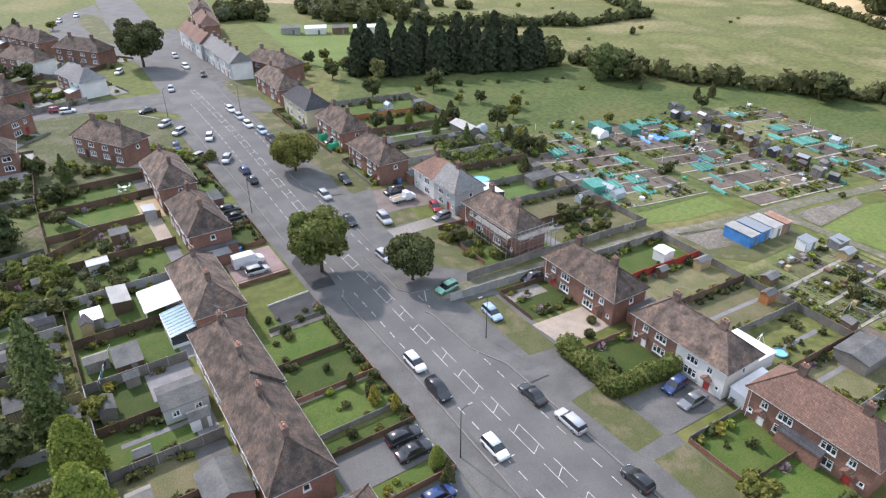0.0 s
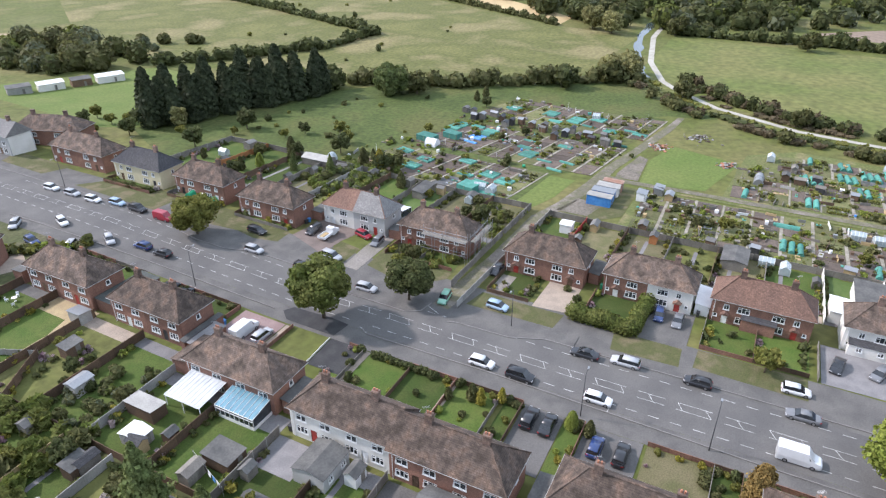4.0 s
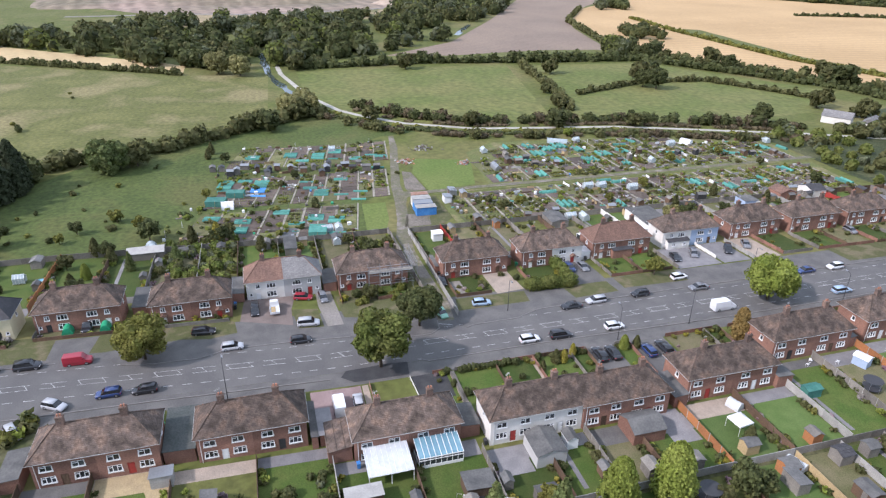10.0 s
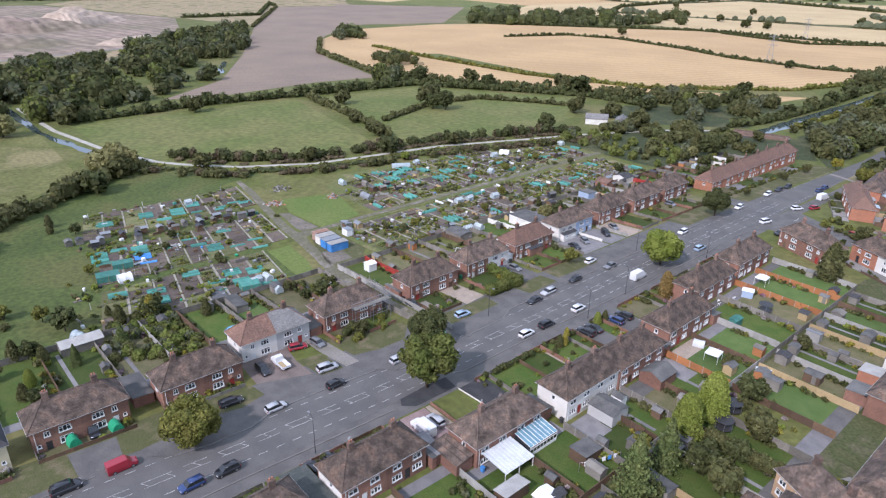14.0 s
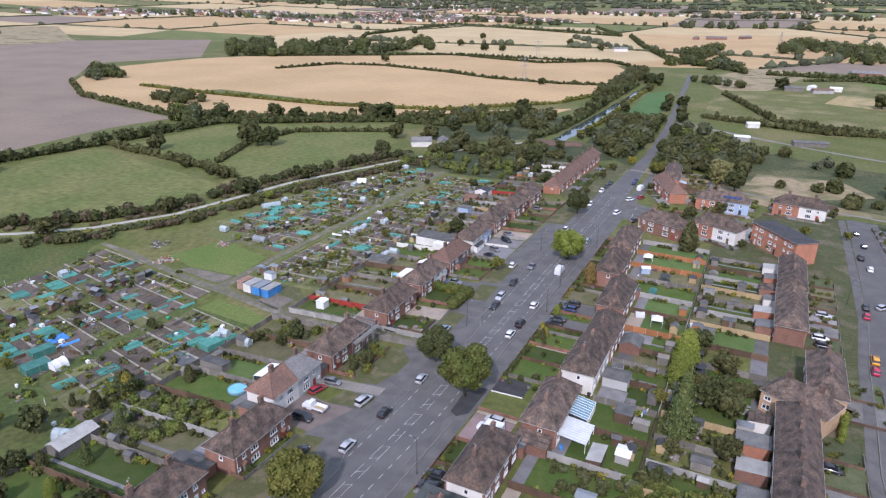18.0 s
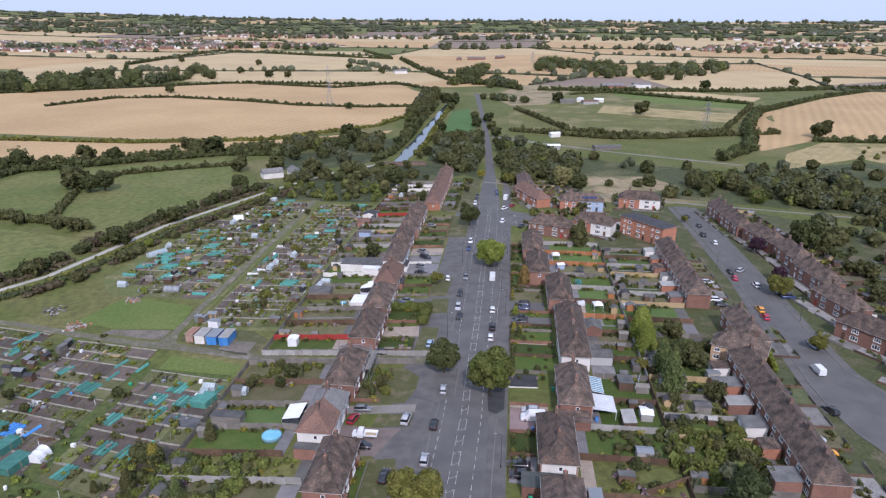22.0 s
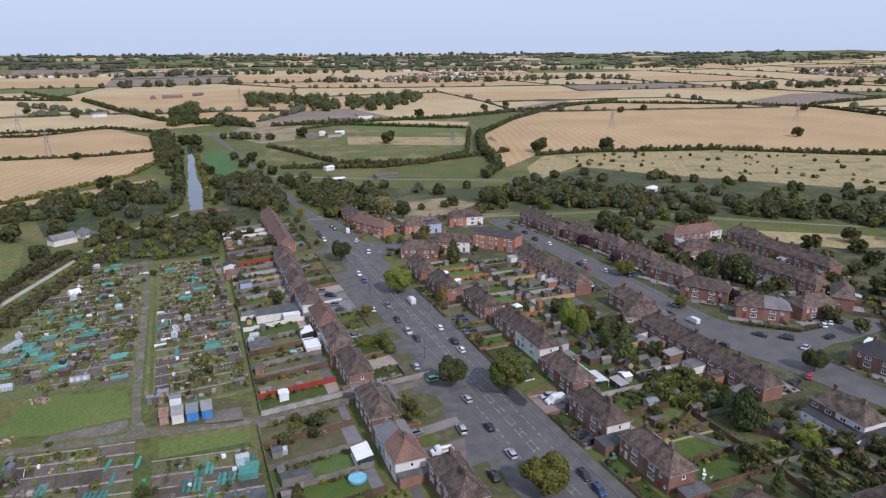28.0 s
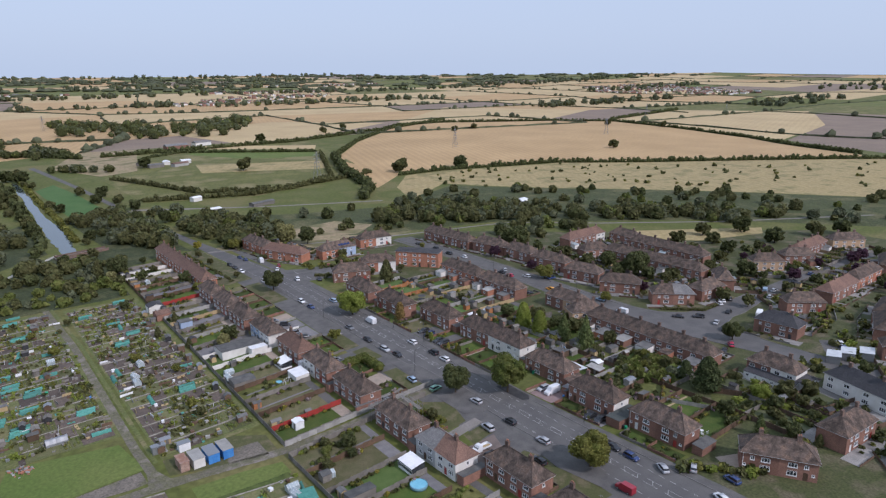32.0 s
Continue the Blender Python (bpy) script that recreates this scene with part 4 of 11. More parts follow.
# grass verges and drives on the east side
for nm, pts, mt, lb in (
        ("verge", [(55.9, 95.0), (52.6, 84), (58.5, 78.5), (66, 79), (66, 96)], VERGE, "dry grass verge in front of a house"),
        ("verge", [(52, 71.2), (52, 54.8), (57, 54.3), (57.5, 70.3)], VERGE, "dry grass verge beside the footway"),
        ("verge", [(50.6, 44.5), (51.0, 33.7), (56.5, 34), (56.5, 45.2)], VERGE, "dry grass verge beside the footway"),
        ("verge", [(52.0, 31.7), (51.6, 15.2), (57.5, 15.3), (57.5, 31.6)], VERGE, "dry grass verge beside the footway"),
        ("verge", [(52.8, 143), (51.5, 127.8), (54.5, 116.5), (59, 117), (62, 120), (61.5, 142)], VERGE, "long dry grass verge before brick houses"),
        ("verge", [(53.4, 104.5), (53, 99.5), (61, 100), (62, 105.5)], VERGE, "rough grass verge between drives"),
        ("verge", [(52, 160), (52, 150), (61, 150), (62, 172), (53, 178)], VERGE, "dry grass verge before the cream house"),
        ("verge", [(55, 210), (54, 192), (61, 190), (62, 214)], VERGE, "grass verge beside the parade"),
        ("verge", [(50, -30), (49.6, -62), (58, -62), (58, -30)], VERGE, "dry grass verge beside the footway"),
        ("verge", [(49.6, -70), (48.6, -150), (62, -150), (63, -70)], VERGE, "dry grass verge before the terrace"),
        ("drive", [(59, 116), (55, 105.5), (62, 105.5), (70, 104), (70, 115)], DRIVE_BROWN, "dark brown block-paved drive"),
        ("drive", [(53, 98.8), (53, 95.5), (69.8, 96.5), (69.8, 99.8), (62, 99.8)], GRAVEL, "pale gravel drive"),
        ("drive", [(57.3, 60.5), (58, 53.8), (67.8, 54.3), (67.8, 60.5)], PAVING_BUFF, "buff gravel forecourt"),
        ("drive", [(57, 41), (57, 33.5), (68.6, 33.5), (68.6, 41)], ASPHALT_OLD, "dark tarmac drive"),
        ("drive", [(57.5, 13.5), (57.5, 1.5), (69.5, 1.5), (69.5, 13.5)], PAVING, "pale concrete forecourt"),
        ("drive", [(57.5, 0.8), (57.5, -7), (69.5, -7), (69.5, 0.8)], PAVING, "pale concrete forecourt beside the blue house"),
        ("drive", [(57.5, -8.5), (57.5, -16), (70, -16), (70, -8.5)], PAVING_BUFF, "buff paved forecourt"),
        ("track", [(49.1, 76.5), (56, 76.2), (72, 75.2), (86, 75.2), (97, 75.2), (110, 72.2), (124, 69.9), (139, 68.1), (155, 65), (181, 60), (196, 57.5), (196, 55.5), (181, 57), (155, 62), (139, 64.9), (133, 65.3), (131.9, 60), (132.4, 46), (132.2, 4), (132, -43), (134, -95), (131.6, -95), (129.6, -43), (129.8, 4), (130, 46), (129.4, 60), (127.6, 65.2), (122, 66.8), (110, 68.8), (101.5, 70.8), (86, 72.6), (71.6, 72.6), (56, 72.2), (48.5, 73.2)], TRACK, "stony grey-brown track to the allotments"),
        ("yard", [(127.5, 64), (112, 69.5), (101.5, 71.5), (101, 62), (108, 56), (127, 56)], VERGE, "worn grass round the allotment store"),
        ("hardstanding", [(104, 71.4), (104, 63.5), (112, 62), (114, 68.5)], WORN_EARTH, "bare stony ground beside the track"),
        ("hardstanding", [(153, 61.4), (151, 58.6), (132.8, 57.6), (132.6, 63.8), (136, 64)], WORN_EARTH, "grey hard standing beside the track"),
        ("lawn", [(131.5, 57), (134, 40.4), (159.4, 34), (166, 54), (151, 58)], LAWN_FIELD, "mown green beside the allotments"),
        ("lawn", [(103, 82.8), (103, 76.8), (112, 74.2), (125, 72.8), (125, 81.2)], LAWN_FIELD, "mown grass strip beside the track")):
    tagged(drape(nm, pts, mt, 0.045 if nm in ("verge", "yard", "lawn") else 0.062), lb, {"verge": "grass", "yard": "grass", "lawn": "grass", "track": "track"}.get(nm, "paving"), kind="structure")
# ---- fields, canal and distance ----
FIELD_N = [0]
PADDOCK = surf("fresh_grass", (0.058, 0.125, 0.034), (0.075, 0.14, 0.042), big=0.06, fine=1.2, amount=0.2, bump=0.08)
DRY_SLOPE = surf("dry_slope_grass", (0.325, 0.255, 0.118), (0.235, 0.2, 0.088), big=0.06, fine=0.4, amount=0.25, bump=0.3, third=(0.36, 0.28, 0.135), stripe=(0.05, 35, 0.95, 1.04))


def field(pts, mat, label, dz=None):
    FIELD_N[0] += 1
    return tagged(drape("field", pts, mat, dz or 0.012 + 0.0025 * FIELD_N[0]), label, "field", kind="structure")


field([(78, 175), (100, 125), (137, 128), (196, 62), (200, 45), (226, 62), (230, 92), (214, 112), (190, 142), (184, 163), (150, 190), (95, 208)], GRASS_LUSH, "lush green meadow behind the gardens")
field([(222, 60), (246, 84), (336, 84), (330, -44), (214, -22), (204, 10)], GRASS_GREEN, "green pasture beyond the canal path")
field([(212, -30), (326, -52), (322, -136), (280, -165), (228, -200), (192, -150), (184, -80)], GRASS_GREEN, "green pasture divided by hedges")
field([(196, 165), (236, 104), (330, 100), (330, 150), (400, 290), (440, 420), (260, 470), (170, 330), (178, 215)], GRASS_ROUGH, "rough yellowish grazing land")
field([(90, 217), (98, 204), (150, 200), (160, 268), (98, 305)], LAWN_FIELD, "mown playing field")
field([(108, 372), (138, 343), (176, 395), (150, 430)], SCRUB, "bare stony yard behind the trees", 0.05)
field([(336, 146), (382, 226), (424, 303), (496, 410), (570, 470), (620, 470), (556, 400), (470, 296), (404, 208), (358, 146)], WHEAT_PALE, "strip of pale stubble between hedges")
field([(375, 23), (422, -36), (540, -108), (785, -240), (1086, -433), (1046, -566), (775, -385), (638, -253), (558, -198), (482, -163), (373, -139), (377, -88), (367, -21)], PLOUGH, "bare brown ploughed field")
field([(800, -246), (962, -212), (1320, -110), (1750, -420), (1500, -840), (1120, -600), (1055, -570), (1092, -433)], SCRUB, "dry rough fields beyond the plough")
field([(522, 185), (520, 105), (548, 15), (640, -60), (626, 0), (603, 99), (601, 190)], SCRUB, "brown bracken slope below the quarry road")
field([(604, 190), (606, 99), (629, 0), (652, -58), (712, -120), (964, -205), (1300, -100), (1300, 330), (760, 330)], QUARRY, "bare brown quarry ground")
tagged(drape("quarry_road", strip([(598, 260), (600, 183), (602, 99), (625, -2), (645, -57), (698, -117)], [(606, 260), (608, 183), (610, 101), (633, 1), (652, -54), (704, -112)]), GRAVEL, 0.12), "pale stony quarry road", "road", kind="structure")
field([(574, -216), (691, -328), (679, -463), (649, -521), (424, -690), (190, -714), (135, -593), (124, -440), (153, -355), (200, -288), (323, -262), (452, -270), (500, -210)], WHEAT, "broad ripe wheat field")
field([(617, -238), (520, -178), (384, -148), (308, -179), (211, -245), (140, -290), (132, -330), (223, -268), (316, -243), (448, -241), (535, -247), (658, -348), (692, -321)], WHEAT, "strip of ripe wheat along the hedge")
field([(727, -576), (640, -730), (432, -706), (180, -722), (130, -800), (287, -1280), (439, -1591), (806, -1528), (900, -900)], WHEAT_PALE, "pale stubble fields beyond the wheat")
field([(893, -440), (1100, -560), (916, -729), (690, -480), (738, -365)], PLOUGH, "brown harvested field")
field([(36, -442), (-10, -671), (-278, -655), (-190, -342), (-50, -300), (33, -325)], GRASS_ROUGH, "green paddocks beyond the village")
field([(-90, -600), (-112, -650), (-228, -540), (-205, -490), (-130, -520)], LAWN_FIELD, "bright green strip of pasture", 0.06)
field([(-52, -440), (-168, -395), (-190, -450), (-66, -500)], DRY_SLOPE, "pale dry strip of pasture", 0.06)
field([(62, -570), (32, -480), (-6, -497), (-56, -700), (8, -718)], SCRUB, "dry rough field beside the farm", 0.06)
field([(-112, -660), (-118, -700), (-262, -600), (-240, -560)], WHEAT_PALE, "pale strip of stubble", 0.06)
field([(92, -440), (75, -462), (68, -400), (62, -312), (74, -304), (88, -312)], PADDOCK, "bright green paddock by the canal", 0.06)
field([(-150, -270), (-172, -366), (-215, -459), (-330, -600), (-537, -798), (-646, -806), (-850, -694), (-919, -606), (-829, -287), (-691, -83), (-661, -50), (-533, -180), (-397, -287), (-278, -329), (-205, -318)], WHEAT, "large ripe wheat field on a low rise")
field([(-140, -205), (-165, -262), (-210, -312), (-260, -312), (-397, -280), (-533, -174), (-661, -44), (-720, 60), (-450, 100), (-405, 43), (-335, -54), (-299, -108), (-209, -251)], DRY_SLOPE, "dry tussocky slope dotted with bushes")
field([(-190, -665), (-330, -720), (-560, -880), (-400, -1050), (-150, -960)], WHEAT_PALE, "pale stubble field")
field([(-600, -890), (-560, -820), (-880, -740), (-1200, -900), (-1000, -1250)], WHEAT_PALE, "pale stubble field beyond the wood")
field([(-947, -637), (-1356, -743), (-1540, -509), (-1176, -322), (-844, -240)], WHEAT_PALE, "pale harvested field behind the rise")
field([(-1176, -318), (-1500, -480), (-1600, -200), (-1219, -100), (-723, -65), (-840, -232)], PLOUGH, "brown harvested field behind the rise")
field([(-165, -14), (-236, 32), (-222, 40), (-176, 26), (-158, 6)], DRY_SLOPE, "dry grass field by the path", 0.055)
field([(33, 182), (33, 146), (8, 146), (-2, -30), (-20, -92), (-78, -92), (-140, -30), (-260, 60), (-262, 112), (-140, 175), (-60, 240), (0, 240), (20, 212), (20, 198)], surf("worn_garden_ground", (0.082, 0.085, 0.036), (0.125, 0.108, 0.066), big=0.12, fine=1.6, amount=0.4, bump=0.1, third=(0.062, 0.072, 0.025)), "worn grass and bare earth round the side streets", 0.022)
field([(-12, -165), (-50, -169), (-62, -140), (-40, -122), (-8, -132)], SCRUB, "dry weedy ground behind the houses", 0.047)
field([(47, -146), (-9, -146), (-70, -105), (-30, -92), (20, -112)], SCRUB, "dry rough ground behind the houses", 0.03)
# patchwork of harvested fields, hedges and hamlets out to the skyline
FAR = random.Random(404)
COLS = [-4600 + 410 * i for i in range(24)]
LINES_Y = [-640 - 260 * (1.075 ** j - 1) / 0.075 for j in range(12)]
KNOT = {(i, j): (x + FAR.uniform(-110, 110), y + FAR.uniform(-70, 70)) for i, x in enumerate(COLS) for j, y in enumerate(LINES_Y)}
PATCH = {k: [] for k in range(5)}
FAR_HEDGES = []
for i in range(len(COLS) - 1):
    for j in range(len(LINES_Y) - 1):
        q = [KNOT[i, j], KNOT[i + 1, j], KNOT[i + 1, j + 1], KNOT[i, j + 1]]
        PATCH[FAR.choice((0, 0, 0, 1, 1, 1, 1, 2, 3, 4) if j < 6 else (0, 1, 3, 3, 4, 3, 2))].append(q)
        for e in ((q[0], q[1]), (q[0], q[3])):
            if FAR.random() < 0.55:
                FAR_HEDGES.append(e)
for side in (-1, 1):
    K = {(i, j): (side * (1000 + 430 * i) + FAR.uniform(-90, 90), -560 + 370 * j + FAR.uniform(-80, 80)) for i in range(8) for j in range(6)}
    for i in range(1 if side > 0 else 0, 7):
        for j in range(5):
            PATCH[FAR.choice((0, 1, 1, 3, 4))].append([K[i, j], K[i + 1, j], K[i + 1, j + 1], K[i, j + 1]])
            FAR_HEDGES.append((K[i, j], K[i + 1, j]))
            if FAR.random() < 0.6:
                FAR_HEDGES.append((K[i, j], K[i, j + 1]))
for k, (mt, lb) in enumerate(((WHEAT, "distant ripe wheat fields"), (WHEAT_PALE, "distant pale stubble fields"), (PLOUGH, "distant brown ploughed fields"), (GRASS_GREEN, "distant green pastures"), (GRASS_ROUGH, "distant rough yellowish grassland"))):
    drape_many("far_fields", PATCH[k], mt, 0.006, lb, "fields")


def blobs(name, spots, mat, label, category, seed):
    """Far hedgerow trees, each a low-cut uneven crown, joined."""
    rb = random.Random(seed)
    v, f = [], []
    for x, y, r, h in spots:
        k, z, seg = len(v), ground_z(x, y), 6
        for a, c in ((0.0, 0.8), (0.35, 1.1), (0.75, 0.8)):
            v += [(x + r * c * rb.uniform(0.7, 1.2) * math.cos(6.283 * n / seg), y + r * c * rb.uniform(0.7, 1.2) * math.sin(6.283 * n / seg), z + h * a * rb.uniform(0.8, 1.2)) for n in range(seg)]
        v.append((x, y, z + h * rb.uniform(0.9, 1.15)))
        for ring in (0, 1):
            f += [(k + ring * seg + n, k + ring * seg + (n + 1) % seg, k + (ring + 1) * seg + (n + 1) % seg, k + (ring + 1) * seg + n) for n in range(seg)]
        f += [(k + 2 * seg + n, k + 2 * seg + (n + 1) % seg, k + 3 * seg) for n in range(seg)]
    me = bpy.data.meshes.new(name)
    me.from_pydata(v, [], f)
    me.materials.append(mat)
    return tagged(new(name, me), label, category, kind="stuff")


SPOTS = []
RIBBON = Build()
for (x0, y0), (x1, y1) in FAR_HEDGES:
    far = math.hypot((x0 + x1) / 2, (y0 + y1) / 2)
    step = 9 if far < 1300 else 16 if far < 2400 else 28
    n = int(math.hypot(x1 - x0, y1 - y0) / step)
    full = FAR.random() < 0.4
    ux, uy = (y1 - y0) / max(1, math.hypot(x1 - x0, y1 - y0)), -(x1 - x0) / max(1, math.hypot(x1 - x0, y1 - y0))
    m = max(2, int(math.hypot(x1 - x0, y1 - y0) / 22))
    ring = []
    for i in range(m + 1):
        x, y = x0 + (x1 - x0) * i / m + FAR.uniform(-1.5, 1.5), y0 + (y1 - y0) * i / m + FAR.uniform(-1.5, 1.5)
        w, h, z = FAR.uniform(1.4, 2.6), FAR.uniform(1.6, 3.4), ground_z(x, y)
        ring.append([(x - ux * w, y - uy * w, z), (x - ux * w * 0.6, y - uy * w * 0.6, z + h), (x + ux * w * 0.6, y + uy * w * 0.6, z + h), (x + ux * w, y + uy * w, z)])
    for a, c in zip(ring, ring[1:]):
        for e in range(3):
            RIBBON.face([a[e], c[e], c[e + 1], a[e + 1]])
    for i in range(n):
        k = (i + FAR.random()) / max(1, n)
        if FAR.random() > (0.55 if full else 0.13):
            continue
        tall = FAR.random() < 0.7
        r = FAR.uniform(4.0, 7.5) if tall else FAR.uniform(2.5, 4.2)
        SPOTS.append((x0 + (x1 - x0) * k + FAR.uniform(-2, 2), y0 + (y1 - y0) * k + FAR.uniform(-2, 2), r, r * (1.5 if tall else 0.9)))
for _ in range(600):           # woods that close up towards the skyline
    x, y = FAR.uniform(-4200, 4200), -2300 - 2300 * FAR.random() ** 0.8
    r = FAR.uniform(14, 34)
    SPOTS += [(x + FAR.uniform(-60, 60), y + FAR.uniform(-14, 14), r * FAR.uniform(0.6, 1.1), FAR.uniform(9, 15)) for _ in range(3)]
# far hedges and trees get their haze from the leaf colour
tagged(new("far_hedges", RIBBON.mesh("far_hedges", LEAF_HAZED)), "distant clipped hedges between fields", "hedges", kind="stuff")
blobs("far_hedges", SPOTS, LEAF_HAZED, "distant hedgerows with scattered trees", "hedges", 8)


def settlement(spots, label, seed):
    """A far village or estate: rows of small gabled houses, joined, with trees between them."""
    rb = random.Random(seed)
    b, trees = Build(), []
    for cx, cy, rx, ry, n in spots:
        for _ in range(n):
            a, d = rb.uniform(0, 6.283), math.sqrt(rb.random())
            x, y = cx + rx * d * math.cos(a), cy + ry * d * math.sin(a)
            z, L, D, e, rs = ground_z(x, y), rb.choice((9, 14, 18, 26)) / 2, rb.uniform(4, 5), rb.uniform(4.6, 5.4), rb.uniform(2.6, 3.4)
            c, s = math.cos(0.4 * int(rb.uniform(-4, 4))), 0
            t = rb.choice((0.1, 0.5, 1.2, 1.67, 2.4))
            c, s = math.cos(t), math.sin(t)
            P = lambda u, w, h: (x + c * u - s * w, y + s * u + c * w, z + h)
            wall = rb.choice((0, 0, 1, 1, 2))
            roof = rb.choice((3, 3, 4))
            for u0, w0, u1, w1 in ((-L, -D, L, -D), (L, D, -L, D)):
                b.face([P(u0, w0, 0), P(u1, w1, 0), P(u1, w1, e), P(u0, w0, e)], wall)
            for u, q in ((-L, 1), (L, -1)):
                b.face([P(u, q * D, 0), P(u, -q * D, 0), P(u, -q * D, e), P(u, 0, e + rs), P(u, q * D, e)], wall)
            b.face([P(-L, -D, e), P(L, -D, e), P(L, 0, e + rs), P(-L, 0, e + rs)], roof)
            b.face([P(L, D, e), P(-L, D, e), P(-L, 0, e + rs), P(L, 0, e + rs)], roof)
            if rb.random() < 0.55:
                r = rb.uniform(3, 7)
                trees.append((x + rb.uniform(-25, 25), y + rb.uniform(-25, 25), r, r * 1.5))
    tagged(new("settlement", b.mesh("settlement", BRICK, RENDER_WHITE, RENDER_CREAM, ROOF_RED, ROOF_GREY)), label, "houses", kind="stuff")
    blobs("far_trees", trees, LEAF_HAZED, "distant trees between houses", "trees", seed + 1)


settlement(((2036, -1352, 300, 200, 130), (1682, -1628, 300, 170, 150), (1177, -1477, 200, 110, 120), (1000, -1690, 220, 110, 150), (740, -1790, 220, 100, 110), (1145, -1895, 300, 120, 120), (900, -2385, 350, 110, 90), (540, -2410, 260, 100, 60), (1460, -2650, 500, 150, 90)), "far estate of brick and white houses", 71)
settlement(((-2390, -1500, 340, 220, 160), (-2610, -1800, 300, 160, 90), (-2340, -1180, 200, 120, 70), (-880, -2120, 260, 80, 50), (-580, -1780, 200, 60, 30), (-1067, -2449, 300, 90, 50), (-1560, -3020, 350, 100, 50), (-700, -1916, 160, 70, 30), (0, -2600, 300, 80, 40)), "far village of brick and white houses", 73)
UNDERGROWTH = surf("bramble_undergrowth", (0.055, 0.065, 0.026), (0.085, 0.088, 0.038), big=0.08, fine=0.9, amount=0.45, bump=0.4, third=(0.04, 0.052, 0.02))
field([(-40, -214), (-110, -190), (-209, -240), (-299, -104), (-335, -50), (-405, 47), (-330, 95), (-295, 78), (-232, 0), (-170, -45), (-125, -88), (-45, -112), (0, -150), (30, -175), (30, -240), (-10, -235)], surf("weedy_scrub", (0.07, 0.08, 0.03), (0.11, 0.105, 0.045), big=0.05, fine=0.6, amount=0.45, bump=0.4, third=(0.055, 0.067, 0.024)), "rank weeds and brambles under a belt of trees", 0.04)
field([(99, -92), (164, -95), (162, -122), (140, -165), (112, -200), (82, -200), (60, -160), (80, -146), (97, -138)], UNDERGROWTH, "dark brambles below the allotments", 0.04)
field([(52, -150), (88, -205), (92, -300), (58, -300), (53, -230)], UNDERGROWTH, "dark brambles between lane and canal", 0.04)
field([(116, -205), (150, -175), (185, -165), (195, -205), (150, -265), (120, -300)], UNDERGROWTH, "dark brambles along the canal", 0.04)
# canal, towing path and the lane beyond the houses
PATH = [(400, 96), (330, 93), (274, 83), (243, 72), (232, 64.5), (214, 47.5), (199, 20), (193.5, -8), (187.5, -42), (172, -86), (160, -122), (140, -165), (112, -200), (108, -230), (110, -300), (110, -480)]


def offset(pts, d):
    out = []
    for i, (x, y) in enumerate(pts):
        a, b = pts[max(0, i - 1)], pts[min(len(pts) - 1, i + 1)]
        l = math.hypot(b[0] - a[0], b[1] - a[1])
        out.append((x - (b[1] - a[1]) / l * d, y + (b[0] - a[0]) / l * d))
    return out


tagged(drape("towing_path", strip(offset(PATH[:13], -1.3), offset(PATH[:13], 1.3)), surf("pale_path_gravel", (0.42, 0.4, 0.35), (0.33, 0.31, 0.26), big=0.2, fine=3.0, amount=0.2, bump=0.02), 0.06), "pale gravel towing path beside the canal", "path", kind="structure")
rw = random.Random(3)
for bit in (PATH[:4], [(455, -43), (485, -57), (518, -75)]):
    fine = [(x0 + (x1 - x0) * k / 6, y0 + (y1 - y0) * k / 6) for (x0, y0), (x1, y1) in zip(bit, bit[1:]) for k in range(6)]
    jog = lambda d: [(x + rw.uniform(-1.1, 1.1), y + rw.uniform(-1, 1)) for x, y in offset(fine, d)]
    tagged(drape("water", strip(jog(-8.6), jog(-4.4)), WATER, 0.045), "still canal water reflecting the sky", "canal", kind="structure")
banks = []
for edge in ([(99, -500), (100, -400), (101.5, -320), (97.5, -262), (101, -224), (103, -190), (108, -175)], [(104, -500), (105.5, -403), (108.5, -305), (110, -245), (109, -222), (110, -192), (116, -178)]):
    banks.append([(x0 + (x1 - x0) * k / 7 + rw.uniform(-0.8, 0.8), y0 + (y1 - y0) * k / 7) for (x0, y0), (x1, y1) in zip(edge, edge[1:]) for k in range(7)])
tagged(drape("water", strip(*banks), WATER, 0.07), "still canal water reflecting the sky", "canal", kind="structure")
for px, py, sc, key in ((38.5, -188, 0.8, "big"), (38, -212, 0.7, "far2"), (40, -244, 0.8, "big"), (42.5, -268, 0.7, "far2"), (44, -305, 0.8, "far"), (53.5, -198, 0.75, "big"), (54.5, -226, 0.7, "far2"), (55.5, -254, 0.8, "big"), (57, -292, 0.8, "far"), (49, -336, 0.8, "far2"), (61.5, -348, 0.8, "far"), (52.5, -372, 0.9, "far"), (66, -390, 0.8, "far2"), (104, -170, 0.6, "far2"), (113, -173, 0.6, "far"), (97, -180, 0.6, "far2"), (94, -500, 1.1, "far"), (93, -452, 0.7, "far2"), (94, -345, 0.8, "far2"), (90, -330, 0.7, "far"), (92, -285, 0.6, "far2"), (94, -215, 0.5, "far2"), (90, -225, 0.7, "far"), (112, -430, 0.9, "far"), (113, -395, 0.8, "far2"), (114, -350, 0.9, "far"), (115, -318, 0.8, "far"), (116, -290, 0.9, "far2"), (117, -262, 0.7, "far"), (96, -470, 0.6, "far2"), (106, -515, 1.2, "far"), (98, -525, 1.1, "far2")):
    tree(key, px, py, sc)
